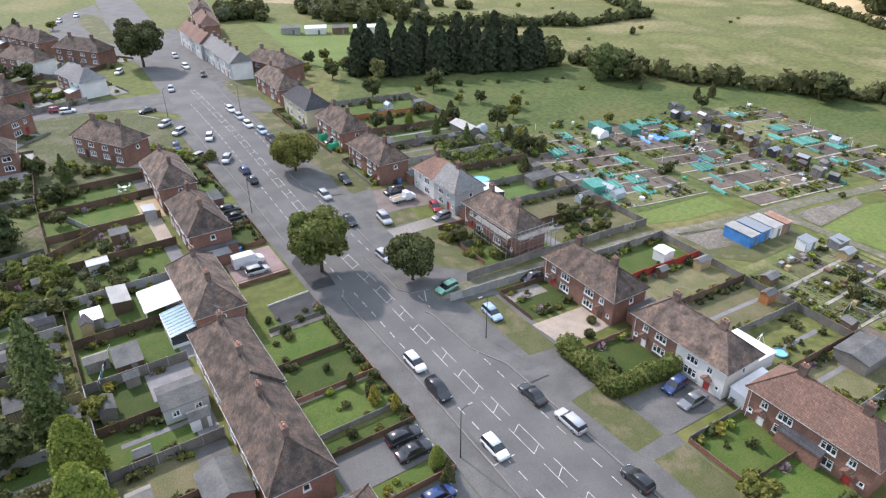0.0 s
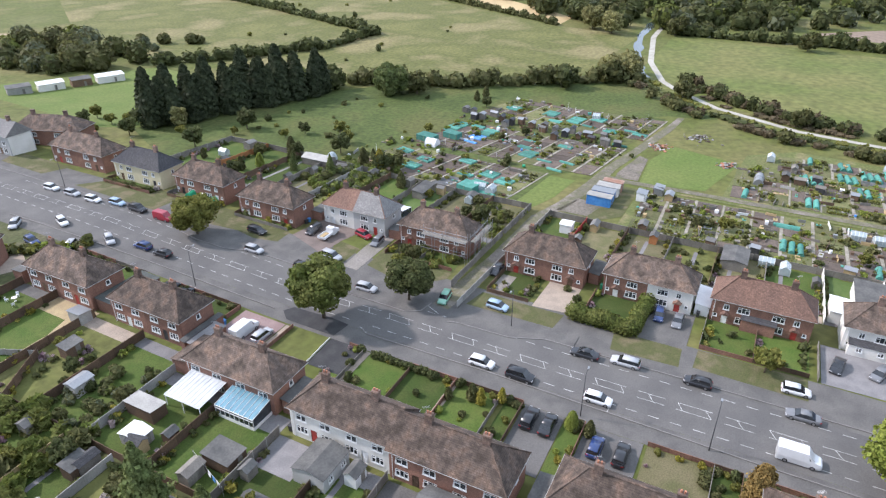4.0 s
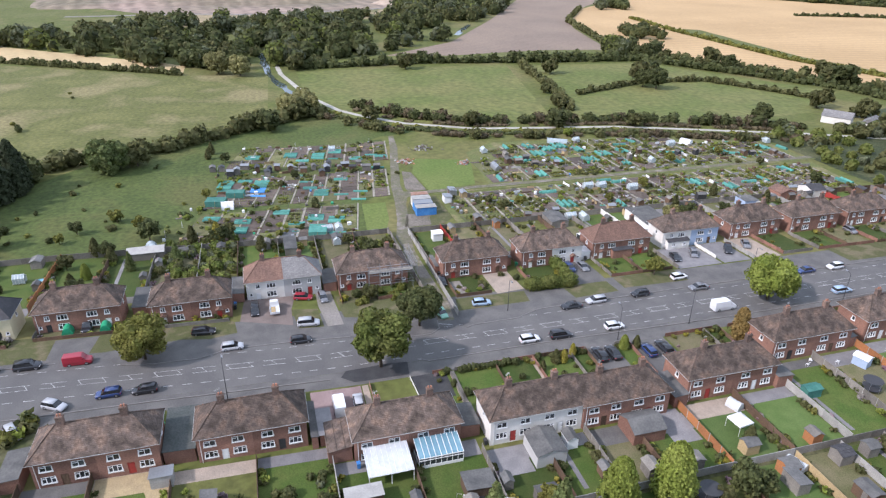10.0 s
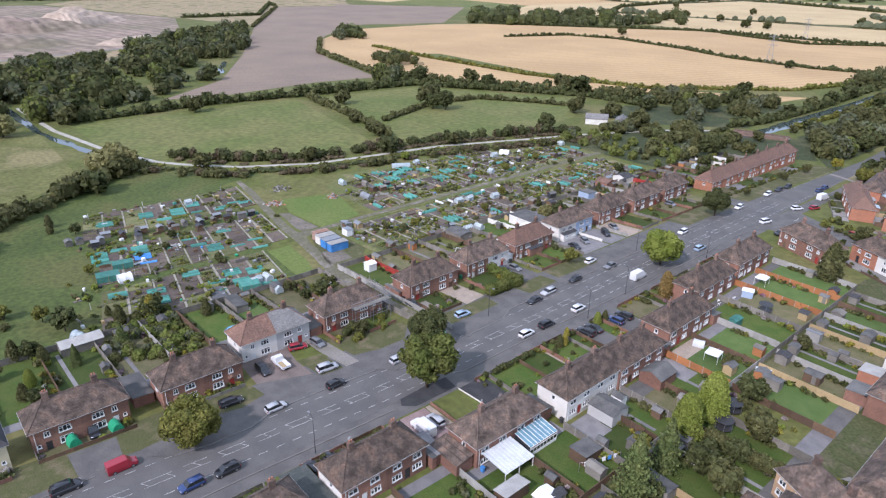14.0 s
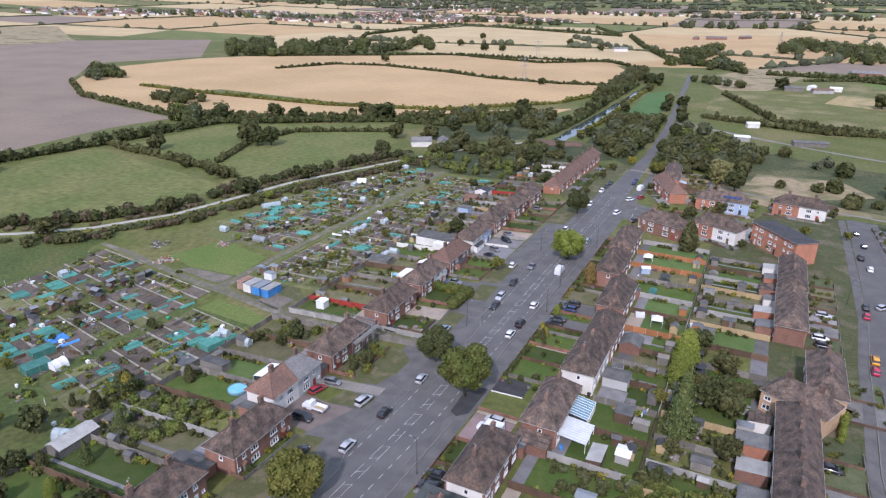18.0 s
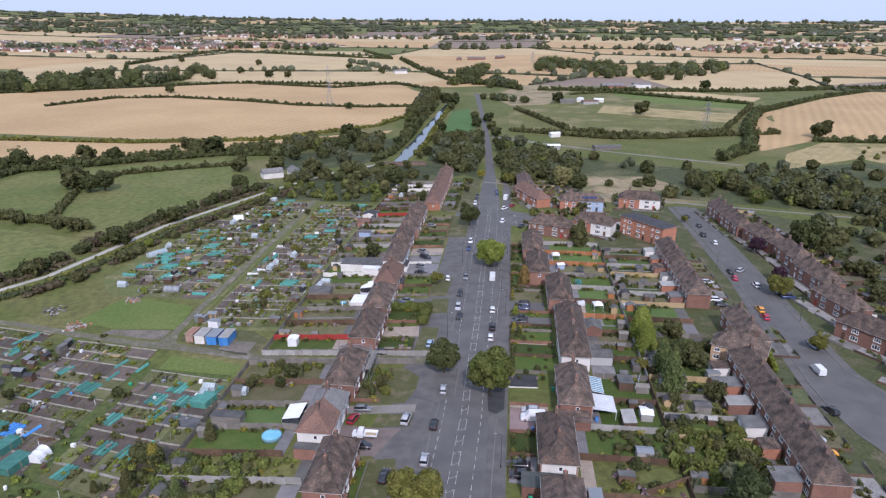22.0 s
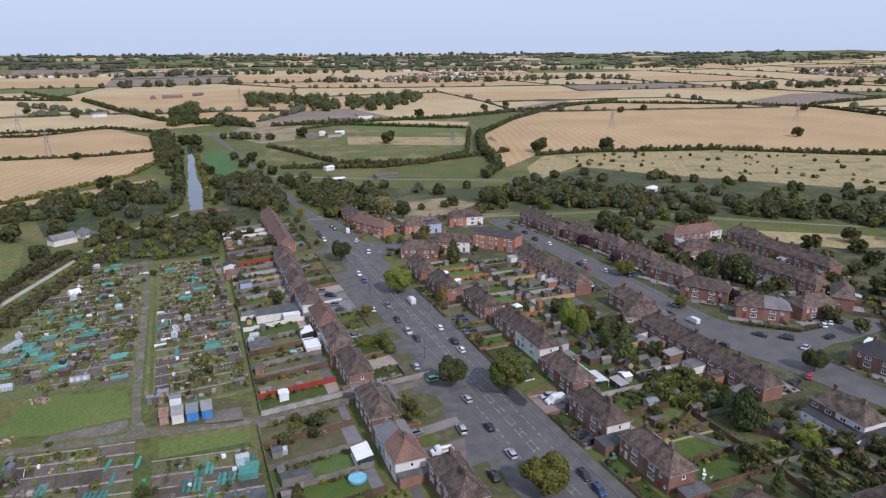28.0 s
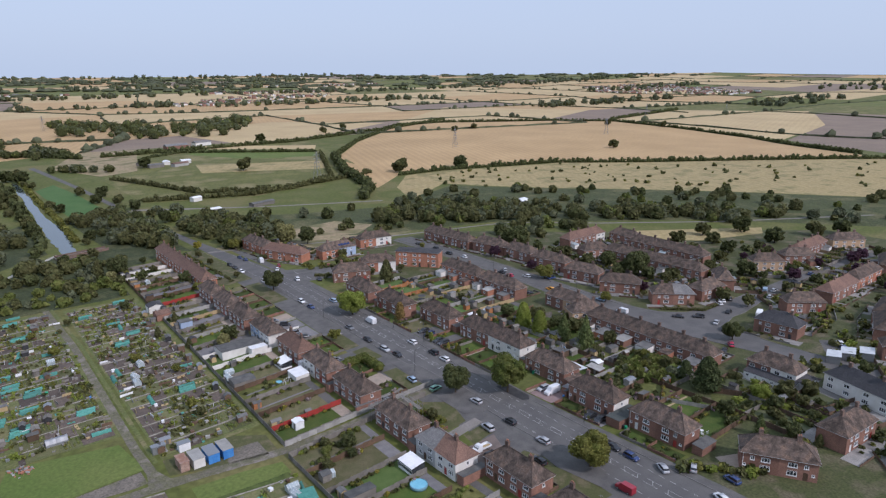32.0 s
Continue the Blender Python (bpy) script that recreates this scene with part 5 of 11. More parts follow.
for d, w, hgt, mt, lb, sd, gp in ((-15.0, 4.5, 3.2, LEAF_HEDGE, "scattered green bushes along the allotments", 611, 0.72), (-13.0, 4.0, 2.2, LEAF_BROWN, "brown scrub along the allotments", 616, 0.45), (-8.5, 5.0, 1.1, LEAF_OAK, "dark reeds over the canal's edge", 612, 0.15), (-4.6, 2.4, 0.7, LEAF_OLIVE, "low weeds beside the canal path", 613, 0.5),
                                  (4.2, 2.5, 1.2, LEAF_BROWN, "low weeds beside the canal path", 614, 0.3), (8.5, 5.5, 4.2, LEAF_OAK, "thick dark hedge beyond the canal path", 615, 0.35), (9.5, 6.0, 3.6, LEAF_BROWN, "brown bushes in the hedge beyond the path", 617, 0.6)):
    foliage_band("hedge", offset(PATH[3:11], d), mt, w, hgt, lb, sd, spacing=3.0, size=0.62, dens=0.9, wild=0.5, gap=gp)
tagged(drape("footpath", strip([(47, -140), (-45, -103), (-128, -82), (-171, -39), (-232, 6), (-330, 60)], [(47, -137.5), (-45, -100.5), (-128, -79.5), (-170, -36.5), (-231, 8.5), (-330, 63)]), GRAVEL, 0.06), "pale footpath through rough grass", "path", kind="structure")
tagged(drape("farm_track", strip([(48, -300), (-41, -250), (-120, -215)], [(47, -306), (-41, -254), (-120, -219)]), GRAVEL, 0.06), "pale farm track", "path", kind="structure")
# hedges, belts and woods
for pts, w, hgt, mt, lb in (
        ([(173, 180), (184, 165), (191, 143), (214, 116), (230, 95), (236, 80)], 6.5, 5.0, LEAF_HEDGE, "dense hedge round the meadow"),
        ([(338, -56), (306, -49), (265, -44), (216, -35)], 4.0, 3.6, LEAF_HEDGE, "hedge between two pastures"),
        ([(246, -52), (258, -80), (268, -103), (265, -142), (238, -162), (208, -178)], 3.2, 2.8, LEAF_HEDGE, "low hedge across the pasture"),
        ([(342, 88), (346, 10), (336, -60), (330, -140), (285, -172), (229, -210), (180, -215)], 6.0, 5.0, LEAF_OAK, "dark hedge along the pastures"),
        ([(160, 270), (170, 265), (191, 246), (223, 226), (263, 222), (303, 330), (325, 403)], 5.5, 4.2, LEAF_OAK, "hedge across the rough grazing"),
        ([(330, 146), (376, 229), (418, 306), (490, 414)], 4.0, 3.0, LEAF_HEDGE, "scrubby hedge along stubble"),
        ([(535, -249), (448, -243), (316, -245), (223, -270), (150, -350), (122, -440)], 3.0, 2.2, LEAF_OLIVE, "low hedge along the wheat"),
        ([(617, -236), (520, -176), (384, -146), (308, -177), (211, -243), (140, -288)], 4.0, 3.5, LEAF_HEDGE, "hedge below the wheat"),
        ([(1092, -433), (1158, -454), (947, -328), (962, -214)], 5.0, 4.0, LEAF_OAK, "hedge between stubble fields"),
        ([(785, -238), (1086, -431)], 4.0, 3.0, LEAF_HEDGE, "hedge along the plough"),
        ([(422, -518), (328, -498), (262, -472), (185, -468), (123, -484)], 3.0, 2.6, LEAF_OAK, "low hedge across the wheat"),
        ([(385, -687), (269, -657), (194, -730)], 3.0, 2.6, LEAF_OAK, "low hedge between harvested fields"),
        ([(516, -425), (484, -502), (416, -522)], 3.0, 2.4, LEAF_OAK, "low hedge across the wheat"),
        ([(649, -524), (424, -694), (190, -718), (130, -640)], 3.5, 3.0, LEAF_OAK, "dark hedge between wheat fields"),
        
        ([(-205, -316), (-260, -318), (-397, -284), (-533, -177), (-661, -46), (-720, 50)], 4.5, 4.5, LEAF_OAK, "dark hedge between wheat and slope"),
        ([(-215, -465), (-170, -366), (-145, -275), (-110, -230)], 9.0, 7.0, LEAF_OAK, "tree belt beside the wheat"),
        ([(-215, -465), (-330, -605), (-537, -803), (-646, -811), (-850, -699), (-924, -606), (-834, -287), (-694, -80)], 4.0, 4.0, LEAF_OAK, "hedge behind the large wheat field"),
        ([(-924, -606), (-950, -640), (-1356, -748)], 5.0, 5.0, LEAF_OAK, "distant hedge between harvested fields"),
        ([(29, -453), (-15, -340), (-85, -311), (-143, -341), (-224, -516)], 4.0, 3.5, LEAF_HEDGE, "hedge round the paddocks"),
        ([(-39, -598), (-91, -627), (-226, -530)], 4.0, 3.5, LEAF_OAK, "hedge behind the paddocks"),
        ([(96, -500), (97, -360), (96, -300), (98, -225)], 3.0, 2.0, LEAF_OLIVE, "bushes on the canal bank"),
        ([(113, -500), (114, -360), (113, -300), (116, -225), (124, -200)], 5.0, 4.0, LEAF_OAK, "bushes beside the canal path"),
        ([(33, -330), (-50, -305), (-190, -345)], 4.0, 4.0, LEAF_HEDGE, "hedge along the paddocks"),
        ([(-1, -640), (-258, -660), (-500, -760), (-700, -870)], 4.0, 4.5, LEAF_OAK, "distant dark hedge"),
        ([(280, -1280), (200, -1000), (130, -800), (20, -640)], 7.0, 6.0, LEAF_OAK, "distant tree belt"),
        ([(430, -1590), (300, -1285), (806, -1530)], 5.0, 5.0, LEAF_OAK, "distant hedge"),
        ([(620, -752), (760, -1000), (806, -1528)], 5.0, 5.0, LEAF_OAK, "distant hedge")):
    foliage_band("hedge", pts, mt, w, hgt, lb, int(abs(pts[0][0] * 7 + pts[0][1])), spacing=max(2.2, w * 0.6), size=0.95 if math.hypot(pts[0][0], pts[0][1]) < 480 else 1.4, dens=0.75, wild=0.55)
for pts, n, r, mt, lb, per in (
        ([(345, 92), (360, 60), (409, -26), (448, -40), (455, -30), (522, -60), (530, -94), (575, -126), (800, -238), (700, -110), (573, 5), (556, 129), (463, 289), (400, 210), (350, 150)], 420, 6.0, LEAF_OAK, "wood along the valley", 100),
        ([(236, 80), (250, 84), (252, 100), (236, 98)], 10, 4.5, LEAF_WILLOW, "group of pale green trees at the canal bend", 220),
        ([(-40, -214), (-110, -190), (-209, -240), (-299, -104), (-335, -50), (-405, 47), (-330, 95), (-295, 78), (-232, 0), (-170, -45), (-125, -88), (-45, -112), (0, -150), (30, -175), (30, -240), (-10, -235)], 110, 3.0, LEAF_HEDGE, "belt of trees and scrub behind the houses", 120),
        ([(-60, -135), (-91, -174), (-154, -164), (-186, -91), (-225, -40), (-265, -4), (-297, 21), (-250, 30), (-212, -14), (-160, -62), (-84, -120)], 170, 4.2, LEAF_HEDGE, "dense belt of trees along the old line", 130),
        ([(34, -138), (-2, -138), (-6, -165), (-16, -232), (36, -226), (37, -170)], 46, 4.2, LEAF_HEDGE, "trees behind the junction", 200),
        ([(54, -165), (66, -165), (76, -225), (66, -300), (60, -300), (53, -215)], 30, 4.2, LEAF_HEDGE, "trees beside the lane", 200),
        ([(33, -150), (8, -160), (-8, -205), (12, -250), (40, -290), (35, -215)], 22, 4.2, LEAF_HEDGE, "trees beside the lane", 200),
        ([(-80, -55), (-150, -95), (-150, -30), (-88, -10)], 26, 3.4, LEAF_HEDGE, "trees behind the terrace", 260),
        ([(56, -158), (84, -205), (90, -300), (62, -300), (56, -230)], 46, 4.2, LEAF_HEDGE, "trees between lane and canal", 220),
        ([(99, -94), (164, -96), (160, -126), (130, -130), (98, -140)], 40, 2.0, LEAF_ROAD, "low scrub below the allotments", 150),
        ([(86, -146), (130, -130), (166, -128), (152, -158), (128, -172), (88, -160)], 42, 3.0, LEAF_HEDGE, "trees below the allotments", 240),
        ([(124, -218), (150, -186), (200, -218), (290, -205), (150, -280), (122, -300)], 44, 4.4, LEAF_HEDGE, "trees along the canal", 220),
        ([(-11, -972), (-106, -838), (-218, -807), (-358, -1040), (-330, -1120), (-220, -1010), (-110, -1080), (-20, -1200)], 120, 8.5, LEAF_OAK, "dark wood beyond the farm", 80),
        ([(86, -720), (60, -668), (20, -680), (30, -720)], 14, 7.0, LEAF_OAK, "clump of trees by the canal", 100),
        ([(120, -700), (90, -740), (70, -1000), (110, -1010)], 34, 7.5, LEAF_OAK, "trees along the far canal", 90),
        ([(70, -545), (60, -560), (-10, -480), (-14, -468)], 12, 4.5, LEAF_OAK, "trees along a field hedge", 130),
        ([(120, -320), (132, -430), (140, -600), (120, -600), (118, -430)], 50, 5.5, LEAF_HEDGE, "trees along the canal", 130),
        ([(805, -650), (682, -717), (542, -864), (474, -769), (550, -573), (668, -511)], 130, 8.0, LEAF_OAK, "wood between wheat fields", 70),
        ([(600, -250), (640, -262), (640, -300), (600, -290)], 14, 6.0, LEAF_OAK, "clump of trees in the wheat", 100),
        ([(410, -185), (455, -190), (455, -215), (410, -210)], 12, 6.0, LEAF_HEDGE, "group of trees by the pasture", 150),
        ([(340, -120), (372, -128), (372, -160), (340, -160)], 12, 5.5, LEAF_OAK, "group of trees by the ploughed field", 150),
        ([(140, 186), (172, 178), (182, 200), (150, 210)], 16, 4.0, LEAF_OAK, "dark thicket beside the conifers", 220),
        ([(118, 308), (137, 284), (164, 281), (176, 330), (152, 360)], 40, 5.0, LEAF_HEDGE, "trees behind the playing field", 200),
        ([(84, 312), (104, 304), (110, 330), (92, 340)], 12, 4.0, LEAF_HEDGE, "trees at the corner of the playing field", 200),
        ([(150, 330), (200, 300), (215, 260), (165, 300)], 8, 3.0, LEAF_HEDGE, "scrub behind the playing field", 180),
        ([(-19, 100), (-20, 118), (-4, 119), (0, 112), (0, 103), (-4, 100)], 52, 1.1, LEAF_ROAD, "overgrown green garden thicket", 200)):
    wood_patch("wood", pts, mt, n, r, lb, int(abs(pts[0][0] * 3 + pts[0][1] * 5)) + 1, size=0.95 if per > 120 else 1.4, per=int(per * (0.95 if per > 120 else 1.15)))
# far woods and hedges towards the skyline
for i, (x, y, w, d, n) in enumerate(((-60, -1750, 700, 40, 40), (900, -1650, 700, 50, 55), (-900, -1700, 900, 60, 60), (-1500, -1100, 700, 60, 50), (300, -2300, 1500, 60, 90), (-1300, -2400, 1600, 80, 90), (1500, -1500, 900, 100, 60),
                                     (0, -2950, 2600, 80, 120), (-1900, -700, 500, 80, 40), (-2600, -1700, 900, 120, 60), (1500, -2500, 1600, 120, 90), (-200, -3700, 4500, 120, 170), (-3000, -2500, 1800, 200, 90), (2500, -3000, 2200, 200, 100), (-3300, -900, 1200, 300, 70), (0, -4400, 6500, 120, 190))):
    x0, x1 = x - w / 2, x + w / 2
    wood_patch("wood", [(x0, y - d), (x1, y - d * 0.4), (x1, y + d), (x0, y + d * 0.5)], LEAF_HAZED, n, 9.0 if y > -2500 else 12.0, "distant dark wood near the skyline", 300 + i, size=3.5, per=22)
for x, y, s in ((-92, -432, 1.5), (-18, -515, 1.2), (-220, -687, 1.3), (451, -565, 1.2), (408, -797, 1.2), (380, -800, 1.1), (-216, -332, 1.6), (-290, -323, 1.3), (200, -455, 0.7), (268, -102, 1.4), (275, -110, 1.2), (300, -60, 1.0), (330, 20, 1.0), (340, 84, 1.1),
                (480, -860, 1.2), (560, -900, 1.2), (250, -900, 1.2), (330, -1000, 1.2), (520, -1050, 1.2), (700, -1100, 1.2), (610, -640, 1.2), (-360, -760, 1.2), (-420, -800, 1.2), (-540, -640, 1.1), (-600, -660, 1.1), (-840, -560, 1.2), (-880, -470, 1.2), (-560, -330, 1.3), (-100, -1100, 1.2),
                (150, -265, 1.2), (165, -300, 1.0), (240, -215, 1.3), (262, -222, 1.1), (312, -180, 1.2), (178, -168, 1.0), (200, -160, 1.1), (150, -152, 1.2), (222, 60, 0.8), (204, 20, 0.7), (193, -16, 0.8), (186, -50, 0.7), (230, 92, 1.0), (215, 104, 0.9)):
    tree("far" if int(x + y) % 2 else "far2", x, y, s)
rs = random.Random(52)
for i in range(90):                 # bushes dotted over the dry slope
    k, d = rs.random(), rs.uniform(0.12, 0.88)
    top, low = ((-260, -312), (-397, -280), (-533, -174), (-661, -44)), ((-175, -245), (-299, -108), (-335, -54), (-405, 43))
    j = min(2, int(k * 3))
    f = k * 3 - j
    a, c = [((1 - f) * q[j][0] + f * q[j + 1][0], (1 - f) * q[j][1] + f * q[j + 1][1]) for q in (top, low)]
    mass(rs.choice(("bush2", "bush", "bush_rust")), a[0] + (c[0] - a[0]) * d, a[1] + (c[1] - a[1]) * d, rs.uniform(1.0, 2.2))
for i in range(16):                # tussocks and young bushes on the rough grazing
    mass(rs.choice(("bush_rust", "bush", "bush2", "bush_rust")), rs.uniform(190, 390), rs.uniform(150, 320), rs.uniform(0.6, 1.5))
for i in range(12):                 # young trees and tall weeds in the meadow
    x = rs.uniform(104, 178)
    mass(rs.choice(("bush_rust", "bush", "bush2")), x, rs.uniform(142, 176), rs.uniform(0.5, 1.3))
# ---- farm buildings, pylons and cottages in the middle distance ----
def pylon(x, y, h=26.0, rz=20.0):
    """A lattice tower with three pairs of arms."""
    ob = empty("pylon", at(x, y, rz), "grey lattice electricity pylon standing in fields", "pylon", "pylons")
    b = Build()
    W = lambda z: 2.6 * (1 - z / h) ** 1.2 + 0.35
    zs = [0, h * 0.2, h * 0.38, h * 0.54, h * 0.68, h * 0.8, h * 0.92]
    for sx, sy in ((-1, -1), (1, -1), (1, 1), (-1, 1)):
        b.tube([(sx * W(z), sy * W(z), z) for z in zs] + [(0, 0, h)], 0.14, 4)
    for z0, z1 in zip(zs, zs[1:]):
        for s in (-1, 1):
            b.tube([(-W(z0), s * W(z0), z0), (W(z1), s * W(z1), z1)], 0.07, 3)
            b.tube([(W(z0), s * W(z0), z0), (-W(z1), s * W(z1), z1)], 0.07, 3)
            b.tube([(s * W(z0), -W(z0), z0), (s * W(z1), W(z1), z1)], 0.07, 3)
    part("tower", shared_pylon("tower", b), ob)
    c = Build()
    for s in (-1, 1):
        c.tube([(0, 0, 0.5), (s * 4.2, 0, 0)], 0.1, 4)
        c.tube([(0, 0, -0.5), (s * 4.2, 0, 0)], 0.1, 4)
        c.tube([(s * 4.1, 0, 0), (s * 4.1, 0, -1.4)], 0.09, 4)
    me = shared_pylon("arm", c)
    for z in (0.62, 0.76, 0.9):
        part("arm", me, ob, pose(0, 0, h * z))
    return ob


PYLON_PARTS = {}


def shared_pylon(key, b):
    if key not in PYLON_PARTS:
        PYLON_PARTS[key] = b.mesh(key, STEEL)
    return PYLON_PARTS[key]


for x, y in ((-130, -345), (-390, -455), (-690, -445), (225, -470), (-7, -1108), (-1290, -580), (-1130, -680), (290, -705)):
    pylon(x, y)


def barn(x, y, rz, L, D, h, rise, wm, rm, label, bays=3):
    """A long low farm building with doorways and a ridged sheet roof."""
    ob = empty("barn", at(x, y, rz), label, "barn", "farm buildings")
    for s in (0, 180):
        holes = tuple((L * (i + 0.3) / bays, L * (i + 0.7) / bays, 0.0, h * 0.75) for i in range(bays)) if s == 0 else ()
        part("wall", wall_mesh(0, L, -0.8, h, holes, wm), ob, pose(0, 0, 0, 0, 0, s) @ pose(-L / 2, -D / 2, 0))
    for s in (90, -90):
        part("wall", wall_mesh(0, D - 0.56, -0.8, h, (), wm), ob, pose(0, 0, 0, 0, 0, s) @ pose(-D / 2 + 0.28, -L / 2, 0))
        g = Build()
        g.face([(0, 0, 0), (D - 0.56, 0, 0), ((D - 0.56) / 2, 0, rise * 0.93)])
        part("gable", g.mesh("gable", wm), ob, pose(0, 0, 0, 0, 0, s) @ pose(-D / 2 + 0.28, -L / 2, h))
    part("roof", hip_mesh(L, D, rise, rm, 0.3, (False, False)), ob, pose(0, 0, h + 0.03))
    return ob
def spoil_bank(x, y, rz, L, W, H, mat, label, seed):
    """A long uneven bank of dug earth with terraces along its flank."""
    q = np.random.default_rng(seed)
    nx_, ny_ = 40, 14
    b = Build()
    wave = q.uniform(0, 6.28, 6)
    for j in range(ny_ + 1):
        for i in range(nx_ + 1):
            u, v = i / nx_ * 2 - 1, j / ny_ * 2 - 1
            h = max(0.0, 1 - v * v) * max(0.0, 1 - u ** 4) * (0.75 + 0.25 * math.sin(3 * u + wave[0]) + 0.12 * math.sin(9 * u + wave[1] + 2 * v))
            h = (math.floor(h * 4) + ease(0.2, 0.9, h * 4 % 1)) / 4
            px, py = x + math.cos(rz) * u * L / 2 - math.sin(rz) * v * W / 2, y + math.sin(rz) * u * L / 2 + math.cos(rz) * v * W / 2
            b.v.append((px, py, ground_z(px, py) - 0.3 + h * H + q.uniform(0, 0.5) * min(1, h * 5)))
    b.f = [(j * (nx_ + 1) + i, j * (nx_ + 1) + i + 1, (j + 1) * (nx_ + 1) + i + 1, (j + 1) * (nx_ + 1) + i) for j in range(ny_) for i in range(nx_)]
    b.m = [0] * len(b.f)
    return tagged(new("spoil_bank", b.mesh("spoil_bank", mat)), label, "bank", kind="structure")


EARTH_PALE = surf("dug_pale_earth", (0.44, 0.345, 0.27), (0.34, 0.265, 0.2), big=0.02, fine=0.15, amount=0.3, bump=0.4)
spoil_bank(735, 150, 1.72, 330, 120, 11, QUARRY, "long brown spoil bank with grassy terraces", 1)
spoil_bank(860, 40, 1.9, 240, 90, 16, QUARRY, "terraced brown quarry face", 2)
spoil_bank(930, -70, 2.4, 150, 70, 20, EARTH_PALE, "pale freshly dug quarry face", 3)
spoil_bank(700, -60, 2.4, 90, 36, 5, EARTH_PALE, "low pale heap of dug earth", 4)
# ---- houses ----
EAVES, RISE = 4.9, 3.4
GUTTER = surf("weathered_white_gutter", (0.52, 0.52, 0.5), (0.38, 0.38, 0.37), fine=3.0, amount=0.1, rough=0.5, bump=0.0)
MESHES = {}
HOUSES = []


def shared(key, make):
    """Alike pieces share one mesh."""
    if key not in MESHES:
        MESHES[key] = make()
    return MESHES[key]


def wall_mesh(x0, x1, z0, z1, holes, mat, t=0.28):
    """A wall in the plane y = 0, its outside towards -y, with openings that go through it."""
    b = Build()
    xs = sorted({x0, x1, *[v for h in holes for v in h[:2]]})
    zs = sorted({z0, z1, *[v for h in holes for v in h[2:]]})
    for a, c in zip(xs, xs[1:]):
        for d, e in zip(zs, zs[1:]):
            if not any(h[0] <= a and c <= h[1] and h[2] <= d and e <= h[3] for h in holes):
                b.face([(a, 0, d), (c, 0, d), (c, 0, e), (a, 0, e)])
                b.face([(a, t, e), (c, t, e), (c, t, d), (a, t, d)])
    for a, c, d, e in holes:
        b.face([(a, 0, d), (a, t, d), (c, t, d), (c, 0, d)])
        b.face([(a, 0, e), (c, 0, e), (c, t, e), (a, t, e)])
        b.face([(a, 0, d), (a, 0, e), (a, t, e), (a, t, d)])
        b.face([(c, 0, d), (c, t, d), (c, t, e), (c, 0, e)])
    for v in (x0, x1):
        b.face([(v, 0, z0), (v, t, z0), (v, t, z1), (v, 0, z1)])
    return b.mesh("wall", mat)


def window_mesh(w, h):
    """A white frame with its bars, cut from one piece, its lower rail deepened to a sill."""
    n = 3 if w > 1.7 else 2 if w > 0.8 else 1
    f = 0.095
    bars = [f] + [v for i in range(1, n) for v in (w * i / n - 0.04, w * i / n + 0.04)] + [w - f]
    holes = []
    for i in range(n):
        x0, x1 = bars[2 * i], bars[2 * i + 1]
        if n > 1 and i % 2 == 0:
            holes += [(x0, x1, 0.11, h * 0.66), (x0, x1, h * 0.66 + 0.06, h - f)]
        else:
            holes.append((x0, x1, 0.11, h - f))
    me = wall_mesh(0, w, 0, h, holes, UPVC, 0.07)
    bm = bmesh.new()
    bm.from_mesh(me)
    bmesh.ops.remove_doubles(bm, verts=bm.verts[:], dist=0.001)
    for v in bm.verts:
        if v.co.z < 0.12 and v.co.y < 0.01:
            v.co.y = -0.1
            v.co.x += -0.1 if v.co.x < 0.01 else 0.1 if v.co.x > w - 0.01 else 0.0
            v.co.z -= 0.05 if v.co.z < 0.01 else 0.0
    bm.to_mesh(me)
    bm.free()
    me.name = "window"
    return me


def pane_mesh(w, h):
    b = Build()
    b.box(0.05, w - 0.05, 0.075, 0.095, 0.05, h - 0.05)
    return b.mesh("pane", GLASS)


def door_mesh(mat):
    b = Build()
    b.box(0, 0.9, 0.05, 0.12, 0, 2.0)
    b.box(0.12, 0.78, 0.03, 0.06, 0.15, 0.9)
    b.box(0.12, 0.4, 0.03, 0.06, 1.1, 1.85)
    b.box(0.5, 0.78, 0.03, 0.06, 1.1, 1.85)
    b.box(-0.07, 0, 0.0, 0.14, 0, 2.07)
    b.box(0.9, 0.97, 0.0, 0.14, 0, 2.07)
    b.box(-0.07, 0.97, 0.0, 0.14, 2.0, 2.07)
    return b.mesh("door", mat)


def glazed_mesh(w, h):
    """Frame and pane in one, for houses that stay far off."""
    me = window_mesh(w, h)
    bm = bmesh.new()
    bm.from_mesh(me)
    f = bm.faces.new([bm.verts.new(p) for p in ((0.03, 0.05, 0.03), (w - 0.03, 0.05, 0.03), (w - 0.03, 0.05, h - 0.03), (0.03, 0.05, h - 0.03))])
    f.material_index = 1
    bm.to_mesh(me)
    bm.free()
    me.materials.append(GLASS)
    return me


def add_window(parent, m, w, h, near=True):
    if not near:
        part("window", shared(("glazed", w, h), lambda: glazed_mesh(w, h)), parent, m)
        return
    ob = part("window", shared(("win", w, h), lambda: window_mesh(w, h)), parent, m)
    part("pane", shared(("pane", w, h), lambda: pane_mesh(w, h)), ob)


